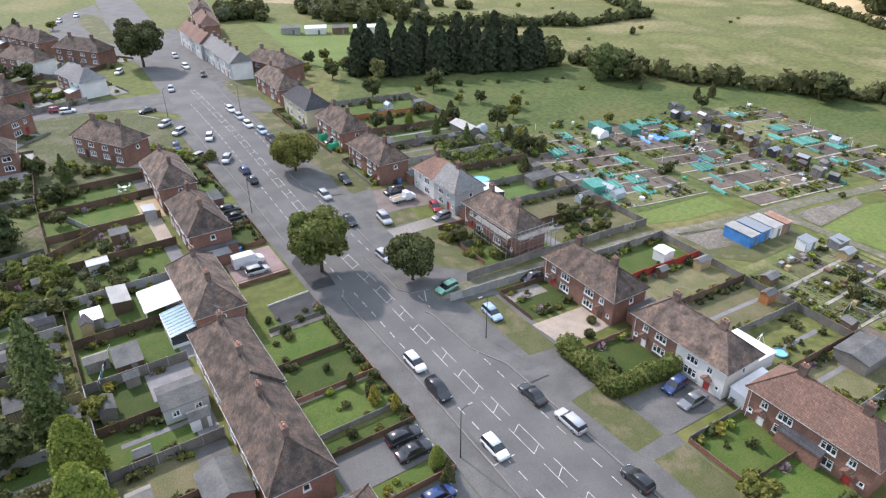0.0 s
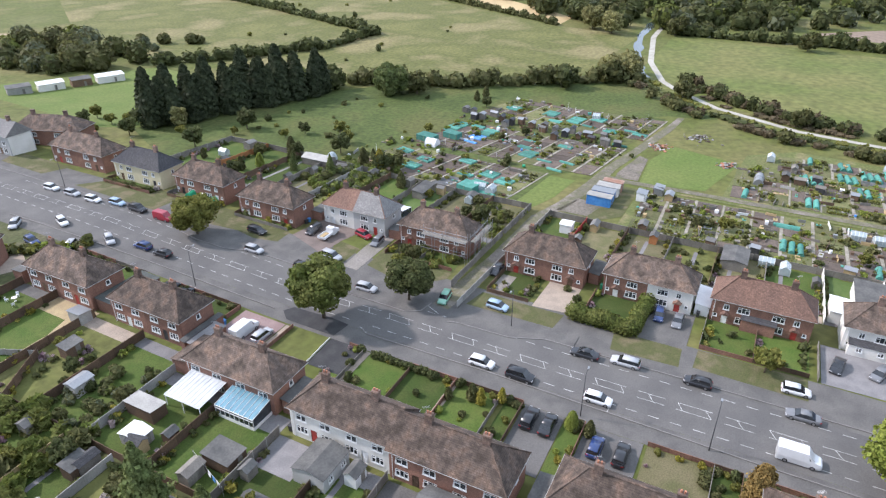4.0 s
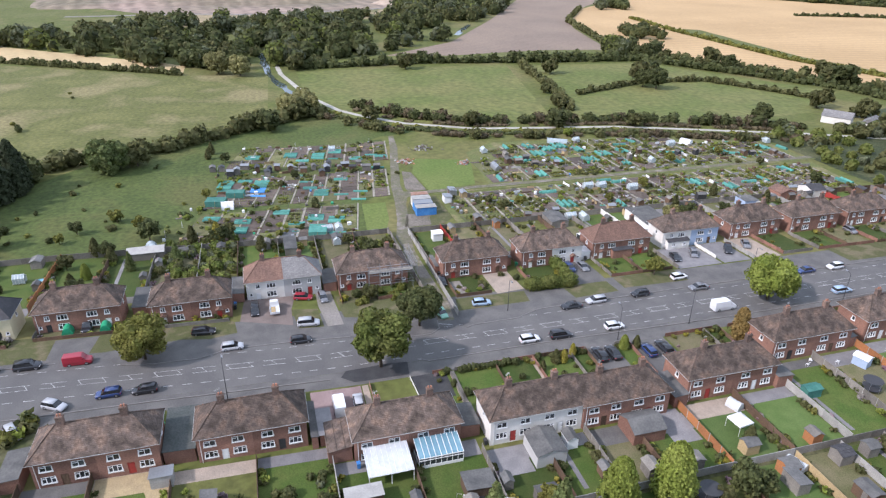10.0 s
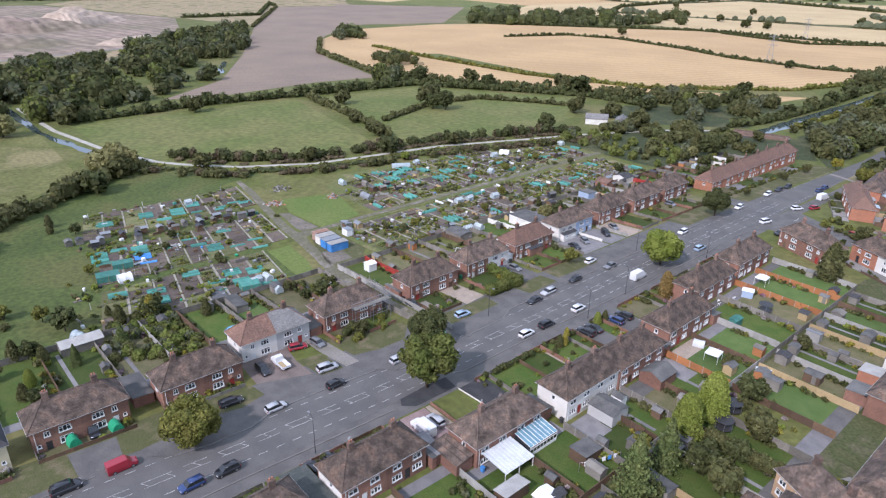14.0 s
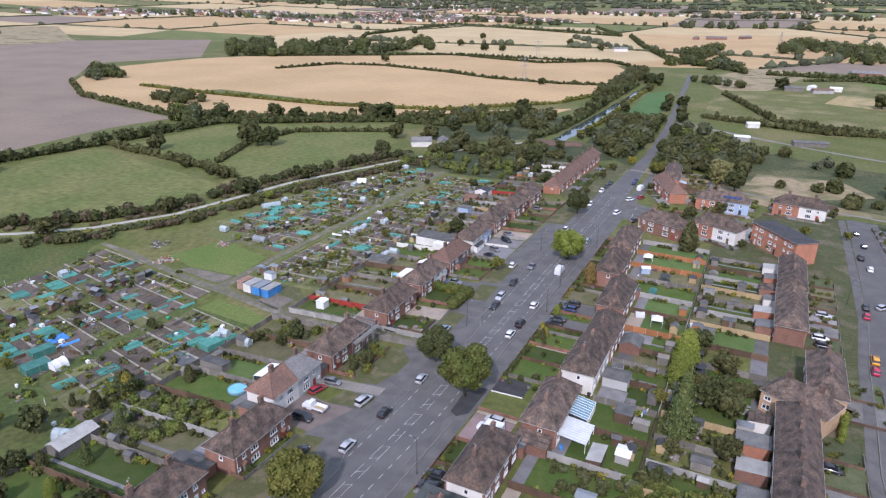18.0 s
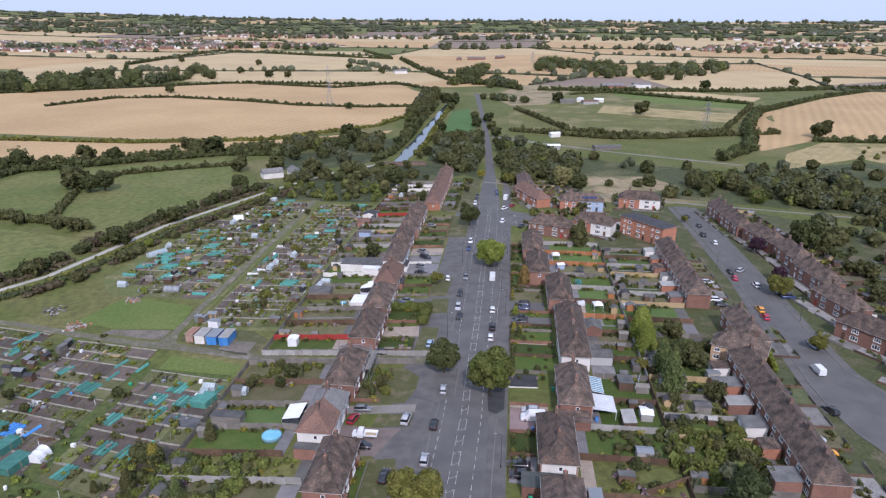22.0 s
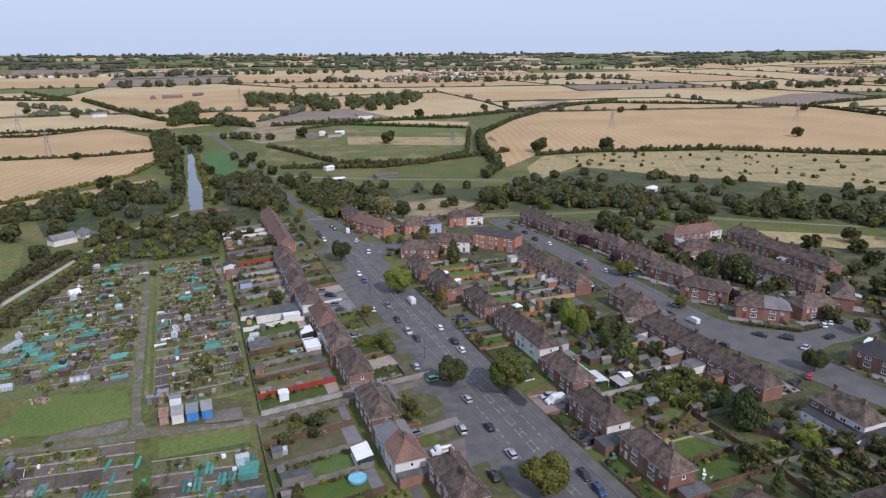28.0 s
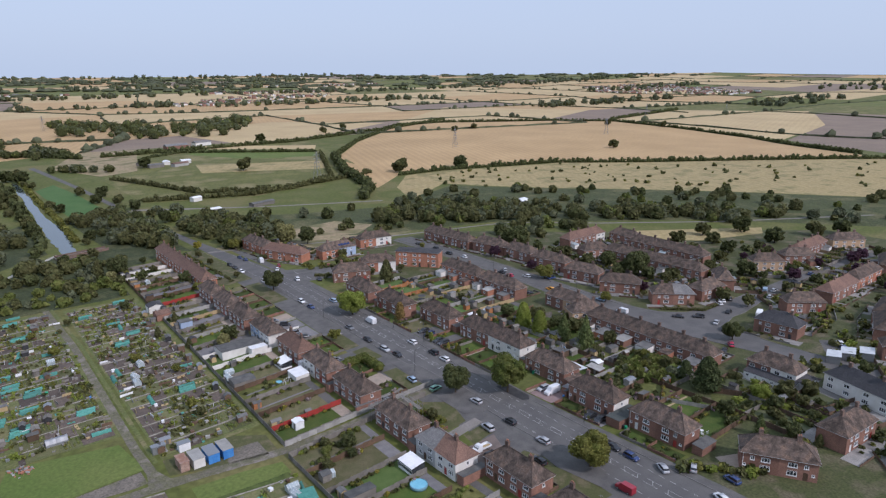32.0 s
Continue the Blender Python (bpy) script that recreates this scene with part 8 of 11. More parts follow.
def fence(x0, y0, x1, y1, kind="brown", h=1.65, bay=1.83, posts=True):
    mat, pm, label = FENCES[kind]
    L = math.hypot(x1 - x0, y1 - y0)
    n = max(1, round(L / bay))
    rz = math.degrees(math.atan2(y1 - y0, x1 - x0))
    w = L / n
    wr = round(bay, 2)
    me = shared(("panel", kind, h, wr), lambda: panel_mesh(wr, h, mat))
    po = shared(("post", kind, h), lambda: post_mesh(h, pm))
    base = pose(x0, y0, ground_z(x0, y0), 0, 0, rz)
    ob = empty("fence", base, label + " on a plot line", "fence", "garden fences")
    inv = base.inverted()
    for i in range(n):
        x, y = x0 + (x1 - x0) * i / n, y0 + (y1 - y0) * i / n
        m = inv @ pose(x, y, ground_z(x, y), 0, 0, rz)
        part("panel", me, ob, m @ Matrix.Diagonal((w / wr, 1, 1, 1)))
        if posts:
            part("post", po, ob, m)
    return ob


def shed(x, y, rz, w=2.4, d=1.8, h=1.9, mat=None, roof=None, rise=0.45, label="", door=True, name="shed", category="shed", flat=False, windows=0):
    """A small outbuilding with walls, overhanging roof and a door; door side towards its own -y."""
    mat, roof = mat or WOOD_BROWN, roof or FELT
    label = label or "small wooden garden shed with a felt roof"
    b = Build()
    hi, lo = (h + rise, h) if flat else (h, h)
    b.face([(-w / 2, -d / 2, -0.3), (w / 2, -d / 2, -0.3), (w / 2, -d / 2, lo), (-w / 2, -d / 2, lo)])
    b.face([(w / 2, d / 2, -0.3), (-w / 2, d / 2, -0.3), (-w / 2, d / 2, hi), (w / 2, d / 2, hi)])
    for s in (-1, 1):
        if flat:
            b.face([(s * w / 2, -d / 2, -0.3), (s * w / 2, d / 2, -0.3), (s * w / 2, d / 2, hi), (s * w / 2, -d / 2, lo)])
        else:
            b.face([(s * w / 2, -d / 2, -0.3), (s * w / 2, d / 2, -0.3), (s * w / 2, d / 2, h), (s * w / 2, 0, h + rise), (s * w / 2, -d / 2, h)])
    r = Build()
    o, t = 0.15, 0.06
    if flat:
        q = [(-w / 2 - o, -d / 2 - o, lo - 0.01), (w / 2 + o, -d / 2 - o, lo - 0.01), (w / 2 + o, d / 2 + o, hi + 0.01), (-w / 2 - o, d / 2 + o, hi + 0.01)]
        r.v += q + [(p[0], p[1], p[2] + t) for p in q]
        r.f += [(3, 2, 1, 0), (4, 5, 6, 7), (0, 1, 5, 4), (1, 2, 6, 5), (2, 3, 7, 6), (3, 0, 4, 7)]
        r.m += [0] * 6
    else:
        sl = rise / (d / 2) * o
        prof = [(-d / 2 - o, h - sl), (0, h + rise), (d / 2 + o, h - sl), (d / 2 + o, h - sl + t), (0, h + rise + t), (-d / 2 - o, h - sl + t)]
        k = len(r.v)
        r.v += [(-w / 2 - o, y0, z0) for y0, z0 in prof] + [(w / 2 + o, y0, z0) for y0, z0 in prof]
        r.f += [tuple(reversed(range(6))), tuple(range(6, 12))] + [(i, (i + 1) % 6, 6 + (i + 1) % 6, 6 + i) for i in range(6)]
        r.m += [0] * 8
    if name == "shed" and not door:      # small ones far off, in one piece
        def whole():
            k = len(b.v)
            b.v += r.v
            b.f += [tuple(i + k for i in f) for f in r.f]
            b.m += [1] * len(r.f)
            return b.mesh("shed", mat, roof)
        ob = new(name, shared(("shed", w, d, h, rise, flat, mat.name, roof.name), whole))
        ob.matrix_basis = at(x, y, rz)
        return tagged(ob, label, category, "sheds")
    ob = empty(name, at(x, y, rz), label, category, "sheds" if name == "shed" else "")
    part("wall", shared(("shedw", w, d, h, rise, flat, mat.name), lambda: b.mesh("wall", mat)), ob)
    part("roof", shared(("shedr", w, d, h, rise, flat, roof.name), lambda: r.mesh("roof", roof)), ob)
    if door:
        q = Build()
        q.box(-0.4, 0.4, -0.04, 0.02, 0, min(1.85, h - 0.08))
        part("door", shared(("shedd", h), lambda: q.mesh("door", WOOD_GREY)), ob, pose(w * 0.15, -d / 2, 0.02))
    for i in range(windows):
        px = -w / 2 + w * (i + 0.5) / max(1, windows) - 0.45
        add_window(ob, pose(px, -d / 2 - 0.08, 0.95), 0.9, 0.9, False)
    return ob


def greenhouse(x, y, rz, w=2.4, d=3.0, label="aluminium-framed glass greenhouse on bare ground", name="greenhouse"):
    ob = empty(name, at(x, y, rz), label, "greenhouse", "greenhouses")
    g, f = Build(), Build()
    h, rise = 1.6, 0.75
    for s in (-1, 1):
        g.face([(s * w / 2, -d / 2, 0.3), (s * w / 2, d / 2, 0.3), (s * w / 2, d / 2, h), (s * w / 2, -d / 2, h)])
        g.face([(s * w / 2, -d / 2, h), (s * w / 2, d / 2, h), (0, d / 2, h + rise), (0, -d / 2, h + rise)])
        g.face([(-w / 2, s * d / 2, 0.3), (w / 2, s * d / 2, 0.3), (w / 2, s * d / 2, h), (0, s * d / 2, h + rise), (-w / 2, s * d / 2, h)])
    part("glazing", shared(("ghg", w, d), lambda: g.mesh("glazing", GLASS_ROOF)), ob)
    def frame_mesh():
        for i in range(5):
            yy = -d / 2 + d * i / 4
            f.tube([(-w / 2, yy, -0.2), (-w / 2, yy, h), (0, yy, h + rise), (w / 2, yy, h), (w / 2, yy, -0.2)], 0.03, 4)
        return f.mesh("frame", UPVC)
    part("frame", shared(("ghf", w, d), frame_mesh), ob)
    return ob


def tunnel(x, y, rz, L=5.0, W=1.2, H=0.9, mat=None, label="", name="net_tunnel", ribs=True):
    """A hooped tunnel covered with net or sheet."""
    mat = mat or TEAL
    label = label or "teal netting tunnel over an allotment bed"
    def cover():
        b = Build()
        n, st = 8, max(2, int(L / 0.8))
        for i in range(st + 1):
            sag = 1.0 if i % 2 == 0 else 0.94
            b.v += [(-L / 2 + L * i / st, W / 2 * math.cos(math.pi * j / n) * sag, max(-0.05, H * math.sin(math.pi * j / n) * sag)) for j in range(n + 1)]
        for i in range(st):
            for j in range(n):
                a = i * (n + 1) + j
                b.f.append((a, a + 1, a + n + 2, a + n + 1))
                b.m.append(0)
        b.f += [tuple(range(n + 1)), tuple(st * (n + 1) + n - j for j in range(n + 1))]
        b.m += [0, 0]
        return b.mesh("cover", mat)
    me = shared(("tun", round(L, 1), W, H, mat.name), cover)
    if not ribs:
        ob = new(name, me)
        ob.matrix_basis = at(x, y, rz)
        return tagged(ob, label, "tunnel", "net tunnels")
    ob = empty(name, at(x, y, rz), label, "tunnel", "net tunnels")
    part("cover", me, ob)
    if ribs:
        def hoop():
            h = Build()
            h.tube([(0, W / 2 * 1.02 * math.cos(math.pi * j / 8), H * 1.02 * math.sin(math.pi * j / 8)) for j in range(9)], 0.03, 4)
            return h.mesh("hoop", STEEL)
        for i in range(3):
            part("hoop", shared(("hoop", W, H), hoop), ob, pose(-L / 2 + L * (i + 0.02) / 2.03, 0, 0))
    return ob


def cage(x, y, rz, L=6.0, W=3.0, H=1.9, mat=None, label="teal netted fruit cage on a timber frame"):
    """A box of net over a frame of poles."""
    ob = empty("fruit_cage", at(x, y, rz), label, "cage", "fruit cages")
    def net():
        b = Build()
        o = 0.06
        b.box(-L / 2 + o, L / 2 - o, -W / 2 + o, W / 2 - o, 0, H - 0.03)
        return b.mesh("netting", mat or TEAL)
    part("netting", shared(("cage", L, W, H, (mat or TEAL).name), net), ob)
    pm = shared(("cagepost", H), lambda: cage_post(H))
    for sx in (-1, 0, 1):
        for sy in (-1, 1):
            part("post", pm, ob, pose(sx * L / 2, sy * W / 2, 0))
    return ob


def cage_post(H):
    b = Build()
    b.tube([(0, 0, -0.2), (0, 0, H + 0.08)], 0.04, 6)
    return b.mesh("post", WOOD_PALE)


def drum(x, y, r=0.3, h=0.8, mat=None, label="plastic water butt on an allotment"):
    def make():
        b = Build()
        b.lathe([(r * 0.9, 0), (r, h * 0.3), (r, h * 0.8), (r * 0.92, h), (r * 0.7, h + 0.02)], 12)
        return b.mesh("barrel", mat or METAL_DARK, smooth=True)
    ob = new("barrel", shared(("drum", r, h, (mat or METAL_DARK).name), make))
    ob.matrix_basis = at(x, y)
    return tagged(ob, label, "barrel", "barrels")


def plot(name, pts, mat, label, dz=0.05, category="garden"):
    return tagged(drape(name, pts, mat, dz), label, category, kind="structure")


LAWN_DRY = surf("dry_lawn", (0.105, 0.105, 0.045), (0.15, 0.13, 0.07), big=0.35, fine=5.0, amount=0.3, bump=0.05, rnd=0.25)
LAWN_BRIGHT = surf("bright_lawn", (0.075, 0.122, 0.03), (0.095, 0.14, 0.04), big=0.4, fine=6.0, amount=0.2, bump=0.03, rnd=0.15)
rg = random.Random(21)
BUSHES = ("bush", "bush2", "bush_light", "bush", "bush2", "bush_rust", "bush", "bush_flower", "bush2", "bush_yellow")


def fill_garden(x_house, x_end, y0, y1, style, near=True, sheds=True):
    """One back garden: paving by the house, lawn, planted edges, a shed at the end."""
    s = 1 if x_end > x_house else -1
    span = abs(x_end - x_house)
    a, b = min(y0, y1) + 0.15, max(y0, y1) - 0.15
    X = lambda d: x_house + s * d
    pat = rg.uniform(2.2, 4.0)
    plot("patio", [(X(0.1), a), (X(pat), a), (X(pat), b), (X(0.1), b)], rg.choice((PAVING, PAVING, PAVING_BUFF, ASPHALT_OLD, ASPHALT_OLD)), "slabbed patio behind a house", 0.06, "paving")
    lawn = {"l": LAWN, "b": LAWN_BRIGHT, "d": LAWN_DRY, "p": PAVING, "w": GRASS_ROUGH}[style]
    plot("lawn", [(X(pat), a), (X(span - 0.2), a), (X(span - 0.2), b), (X(pat), b)], lawn, "back garden %s" % {"l": "lawn of mid-green grass", "b": "lawn of bright mown grass", "d": "lawn of dry grass", "p": "of grey paving slabs", "w": "of rough uncut grass"}[style], 0.05)
    if style != "b" and rg.random() < 0.4:
        yy = a + (b - a) * rg.uniform(0.25, 0.75)
        plot("garden_path", [(X(pat), yy), (X(span - 2), yy), (X(span - 2), yy + 0.8), (X(pat), yy + 0.8)], PAVING, "narrow slab path across a lawn", 0.075, "path")
    for k in range(int(span / 0.9) if style != "w" else int(span)):
        side = rg.choice((a + 0.6, b - 0.6)) if style != "w" else rg.uniform(a + 0.5, b - 0.5)
        mass(rg.choice(BUSHES), X(rg.uniform(pat + 0.5, span - 0.5)), side, rg.uniform(0.4, 0.9))
    if sheds and rg.random() < 0.8:
        shed(X(span - rg.uniform(1.6, 2.6)), a + rg.uniform(1.6, max(1.7, b - a - 1.6)), rg.choice((0, 90, 180, 90 * s)), rg.choice((2.0, 2.4, 3.0)), rg.choice((1.6, 1.9, 2.4)), rg.choice((1.8, 2.0)), rg.choice((WOOD_BROWN, WOOD_GREY, WOOD_GREY, WOOD_PALE, WOOD_ORANGE)), rg.choice((FELT, FELT, ROOF_DARK, WOOD_GREY)), door=near)
    if sheds and rg.random() < 0.3:
        shed(X(span * rg.uniform(0.4, 0.7)), rg.choice((a + 1.1, b - 1.1)), 0, 1.8, 1.4, 1.7, rg.choice((WOOD_BROWN, WOOD_GREY, WOOD_GREY)), rg.choice((FELT, FELT, CONCRETE)), door=False)
    if sheds and rg.random() < 0.35:
        tree(rg.choice(("apple", "garden", "garden2", "yew")), X(span * rg.uniform(0.45, 0.9)), rg.uniform(a + 1, b - 1), rg.uniform(0.5, 0.85))
    if rg.random() < 0.1:
        greenhouse(X(span * rg.uniform(0.5, 0.85)), rg.uniform(a + 1.4, b - 1.4), rg.choice((0, 90)), 1.9, 2.4)


# back gardens of the west row
WEST_LINES = (145.5, 136.2, 125.4, 113.6, 102.6, 91.0, 80.0, 70.5, 62.7, 55.0, 44.5, 33.5, 22.4, 11.3, 0.0, -11.5, -22.0)
WEST_WALLS = (18.4, 18.4, 17.4, 17.4, 13.6, 13.6, 10.6, 10.6, 10.6, 10.6, 12.1, 12.1, 18.0, 18.0, 19.2, 19.2)
WEST_FENCE = ("brown", "brown", "brown", "brown", "concrete", "brown", "grey", "brown", "grey", "brown", "orange", "brown", "concrete", "grey", "orange", "orange", "concrete")
for i, y in enumerate(WEST_LINES):
    xw = WEST_WALLS[min(i, 15)]
    fence(xw, y, -2.5, y, WEST_FENCE[i], 1.6, 2.9)
for i, (y0, y1) in enumerate(zip(WEST_LINES, WEST_LINES[1:])):
    fill_garden(WEST_WALLS[i], -2.5, y0, y1, "llwllllldlbbldbb"[i], True, i > 3)
for y0, y1, k in ((-22, 33.5, "grey"), (33.5, 80, "concrete"), (80, 145.5, "brown")):
    fence(-2.7, y0, -2.7, y1, k, 1.5, 3.66, False)
# back gardens of the second street's east row
STREET_LINES = [-17, -8.4, 0.2, 8.6, 17, 25.4, 33.8, 45, 55, 62, 70.5, 79, 87.5, 96, 104.5, 113, 121.5]
for i, y in enumerate(STREET_LINES):
    fence(-22.5, y, -3.2, y, ("grey", "brown", "concrete", "pale", "grey", "concrete", "pale", "brown")[i % 8], 1.6, 3.66, False)
for i, (y0, y1) in enumerate(zip(STREET_LINES, STREET_LINES[1:])):
    fill_garden(-22.5, -3.2, y0, y1, "lbldldbwlllwwlll"[i], False)
# back gardens of the east row
EAST_LINES = (172, 158, 146.5, 136, 125.4, 116.5, 106.6, 97, 86.7, 76.6)
EAST_WALLS = (71.2, 72.6, 72.6, 71.4, 71.4, 78.2, 78.2, 77.7, 77.7)
for i, y in enumerate(EAST_LINES):
    fence(EAST_WALLS[min(i, 8)], y, 101, y, ("grey", "orange", "brown", "grey", "concrete", "brown", "grey", "grey", "brown", "grey")[i], 1.6, 3.4, i % 4 == 0)
for i, (y0, y1) in enumerate(zip(EAST_LINES, EAST_LINES[1:])):
    fill_garden(EAST_WALLS[i], 100.5, y0, y1, "llldwlbdd"[i])
EAST_SOUTH = (71.2, 62.2, 52.4, 42.5, 33.0, 23.4, 13.0, 2.5, -8, -18, -27.5, -37, -46, -55.5, -64, -75, -85, -95, -105, -115, -125, -135)
for i, y in enumerate(EAST_SOUTH):
    fence(77.0 if i < 14 else 73.0, y, 99.5 - i * 0.2, y, ("grey", "red", "brown", "grey", "brown", "grey", "white", "white", "grey", "concrete", "grey", "pale", "concrete")[i % 13], 1.6, 3.66, i in (0, 1, 6))
for i, (y0, y1) in enumerate(zip(EAST_SOUTH, EAST_SOUTH[1:])):
    fill_garden(77.0 if i < 14 else 73.0, 99 - i * 0.2, y0, y1, "lddwdlbpldpldwlplwdlp"[i], i < 9)
fence(99.5, 71.2, 97, -64, "grey", 1.5, 3.0, False)
fence(97, -64, 95, -136, "brown", 1.5, 3.0, False)
fence(101, 172, 101, 76.6, "grey", 1.5, 2.6, False)
fence(49.8, 72.0, 99.5, 71.4, "concrete", 1.5, 2.4, True)
fence(56, 76.2, 101, 76.9, "grey", 1.6, 2.4, False)
# front gardens, west
for i, (y0, y1, st) in enumerate(((145, 137, "l"), (137, 128.5, "l"), (122, 113.8, "p"), (113.8, 105.5, "l"), (82.5, 79.3, "l"), (78.3, 70.6, "l"), (70.6, 63, "l"), (63, 55.6, "l"), (54.8, 52.2, "l"), (45.8, 43, "l"), (34.5, 26, "d"), (26, 22.5, "l"), (20, 11.3, "l"), (11.3, 2.5, "l"), (-2, -11.5, "l"), (-11.5, -20, "l"))):
    xf = {0: 26.8, 1: 26.8, 2: 25.8, 3: 25.8}.get(i, 22.0 if i < 5 else 19.2 if i < 10 else 20.6 if i < 12 else 26.6)
    plot("front_lawn", [(xf, y1), (31.2, y1), (31.2, y0), (xf, y0)], LAWN if st == "l" else LAWN_DRY if st == "d" else PAVING, "front garden of short grass" if st != "p" else "front garden of grey paving", 0.06)
    fence(31.4, y1, 31.4, y0, ("brick", "grey", "brick", "brown")[i % 4], 0.8, 2.6, False)
    fence(xf + 0.3, y1, 31.2, y1, ("brick", "grey", "brown")[i % 3], 0.9, 2.6, False)
    for k in range(5):
        tree(rg.choice(BUSHES), rg.uniform(xf + 0.8, 30.6), rg.choice((y0 - 0.6, y1 + 0.6, rg.uniform(y1 + 0.5, y0 - 0.5))), rg.uniform(0.4, 0.85))
    for k in range(3):
        tree(rg.choice(BUSHES), 30.6, y1 + (y0 - y1) * (k + 0.5) / 3, rg.uniform(0.5, 0.8))
for nm, pts, mt, lb in (("drive", [(22.5, 104.4), (31.3, 104.4), (31.3, 95.6), (22.5, 95.6)], PAVING_RED, "red block-paved drive with a pale border"), ("drive", [(31.3, 95.4), (22.5, 95.4), (22.5, 94.3), (31.3, 94.3)], PAVING_BUFF, "ladder pattern of pale slabs beside a drive"),
                        ("drive", [(24.5, 86.0), (31.6, 86.4), (31.7, 80.0), (24.5, 80.0)], ASPHALT_NEW, "dark tarmac parking pad with a pale kerb"), ("drive", [(19.3, 52.0), (31.4, 52.0), (31.4, 46.0), (19.3, 46.0)], ASPHALT, "grey tarmac parking bay in a front garden"),
                        ("drive", [(20.8, 42.8), (31.4, 42.8), (31.4, 35.0), (20.8, 35.0)], ASPHALT, "grey tarmac parking bay in a front garden"), ("drive", [(26, 122.6), (31.4, 122.6), (31.4, 115.4), (26, 115.4)], PAVING, "pale concrete drive"),
                        ("garden_path", [(19.3, 63.6), (31.4, 63.6), (31.4, 62.6), (19.3, 62.6)], PAVING_BUFF, "narrow slab path to a front door"), ("garden_path", [(22.2, 79.4), (31.4, 79.4), (31.4, 78.4), (22.2, 78.4)], PAVING_BUFF, "narrow slab path to a front door")):
    plot(nm, pts, mt, lb, 0.075, "paving")
fence(24.5, 86.2, 31.6, 86.6, "white", 0.25, 1.83, False)
fence(22.5, 94.0, 31.4, 94.0, "brick", 0.7, 1.83, True)
# front gardens, east
for i, (y0, y1, xw, st) in enumerate(((154, 138.5, 64.4, "d"), (133, 118, 63.2, "l"), (94.6, 86.7, 69.4, "d"), (86.7, 79, 69.4, "l"), (69.8, 61.5, 68.6, "l"), (51.5, 42.5, 68.8, "l"), (31.6, 23.4, 68.8, "l"), (23.4, 15.2, 68.8, "l"), (-17, -26, 70.4, "l"), (-28, -37, 69.4, "l"), (-37, -46, 69.4, "d"), (-47, -55, 69.4, "l"), (-55, -63, 69.4, "d"), (174, 158, 62.8, "l"))):
    x0 = 62.0 if i in (2, 3) else 58.2 if i > 3 else 59.8
    plot("front_lawn", [(x0, y1), (xw, y1), (xw, y0), (x0, y0)], {"l": LAWN, "d": LAWN_DRY}[st], "front garden of uneven grass", 0.06)
    if i not in (2,):
        fence(x0 - 0.1, y1, x0 - 0.1, y0, ("brown", "grey", "brick", "brick", "brown", "brown", "brick")[i % 7], 0.8, 2.6, False)
    fence(x0, y0, xw - 0.3, y0, ("grey", "brown", "brick")[i % 3], 0.9, 2.6, False)
    for k in range(9):
        mass(rg.choice(BUSHES), rg.uniform(x0 + 0.8, xw - 0.8), rg.choice((y0 - 0.7, y1 + 0.7, rg.uniform(y1 + 0.6, y0 - 0.6))), rg.uniform(0.4, 0.95))
for x, y, k, s in ((60.0, 66.5, "bush_light", 0.7), (60.2, 63.5, "bush_light", 0.75), (59.8, 69.0, "bush_yellow", 0.6), (63.0, 62.5, "bush_light", 0.6), (66.5, 88.0, "bush2", 1.0), (64.0, 91.0, "bush2", 1.1), (63.0, 84.0, "bush_rust", 0.9), (66.2, 56.5, "bush", 0.8), (62.6, 53.6, "bush2", 0.8)):
    tree(k, x, y, s)
plot("gravel_garden", [(58.4, 69.6), (58.4, 66.8), (66, 66.8), (66, 69.6)], GRAVEL, "pale gravel bed with clipped shrubs", 0.08)
foliage_band("hedge", [(57.2, 53.0), (57.0, 42.2)], LEAF_ROAD, 3.4, 2.7, "thick clipped green hedge round a front garden", 501, 0.9, 0.2, 1.0, wild=0.2)
foliage_band("hedge", [(57.2, 42.6), (67.5, 42.0)], LEAF_ROAD, 3.0, 2.7, "thick clipped green hedge beside a drive", 502, 0.9, 0.2, 1.0, wild=0.2)
foliage_band("hedge", [(30.7, 77.8), (30.7, 66.0)], LEAF_OAK, 1.1, 1.3, "dark green front garden hedge", 503, 0.8, 0.18, 1.0, wild=0.25)
foliage_band("hedge", [(-24, 62.5), (-8, 63.2)], LEAF_HEDGE, 2.6, 3.2, "tall green hedge between back gardens", 504, 1.0, 0.22, 1.0, wild=0.15)
foliage_band("hedge", [(-37.5, 62), (-36.2, 72)], LEAF_LIGHT, 1.6, 1.8, "bright green hedge by the junction", 505, 0.9, 0.2, 1.0, wild=0.2)
foliage_band("hedge", [(58.6, 174), (58.6, 160)], LEAF_HEDGE, 1.2, 1.2, "low clipped green hedge", 506, 0.8, 0.2, 1.0, wild=0.2)
foliage_band("hedge", [(-62, 78), (-74, 90), (-84, 90)], LEAF_HEDGE, 1.2, 1.3, "clipped green hedge round the corner house", 507, 0.9, 0.22, 1.0, wild=0.15)
foliage_band("hedge", [(26, -52), (12, -42)], LEAF_HEDGE, 1.4, 1.6, "clipped green corner hedge", 508, 0.9, 0.25, 1.0, wild=0.2)
wood_patch("thicket", [(76, 117.5), (106, 117), (107, 134), (88, 135), (82, 126)], LEAF_BRAMBLE, 85, 1.2, "bright bramble thicket filling an overgrown garden", 91, 0.3, 170, 0.5)
wood_patch("thicket", [(79, 77.5), (98, 77.5), (98, 86), (79, 86)], LEAF_ROAD, 24, 1.0, "overgrown shrubs in a back garden", 92, 0.22, 140, 0.6)
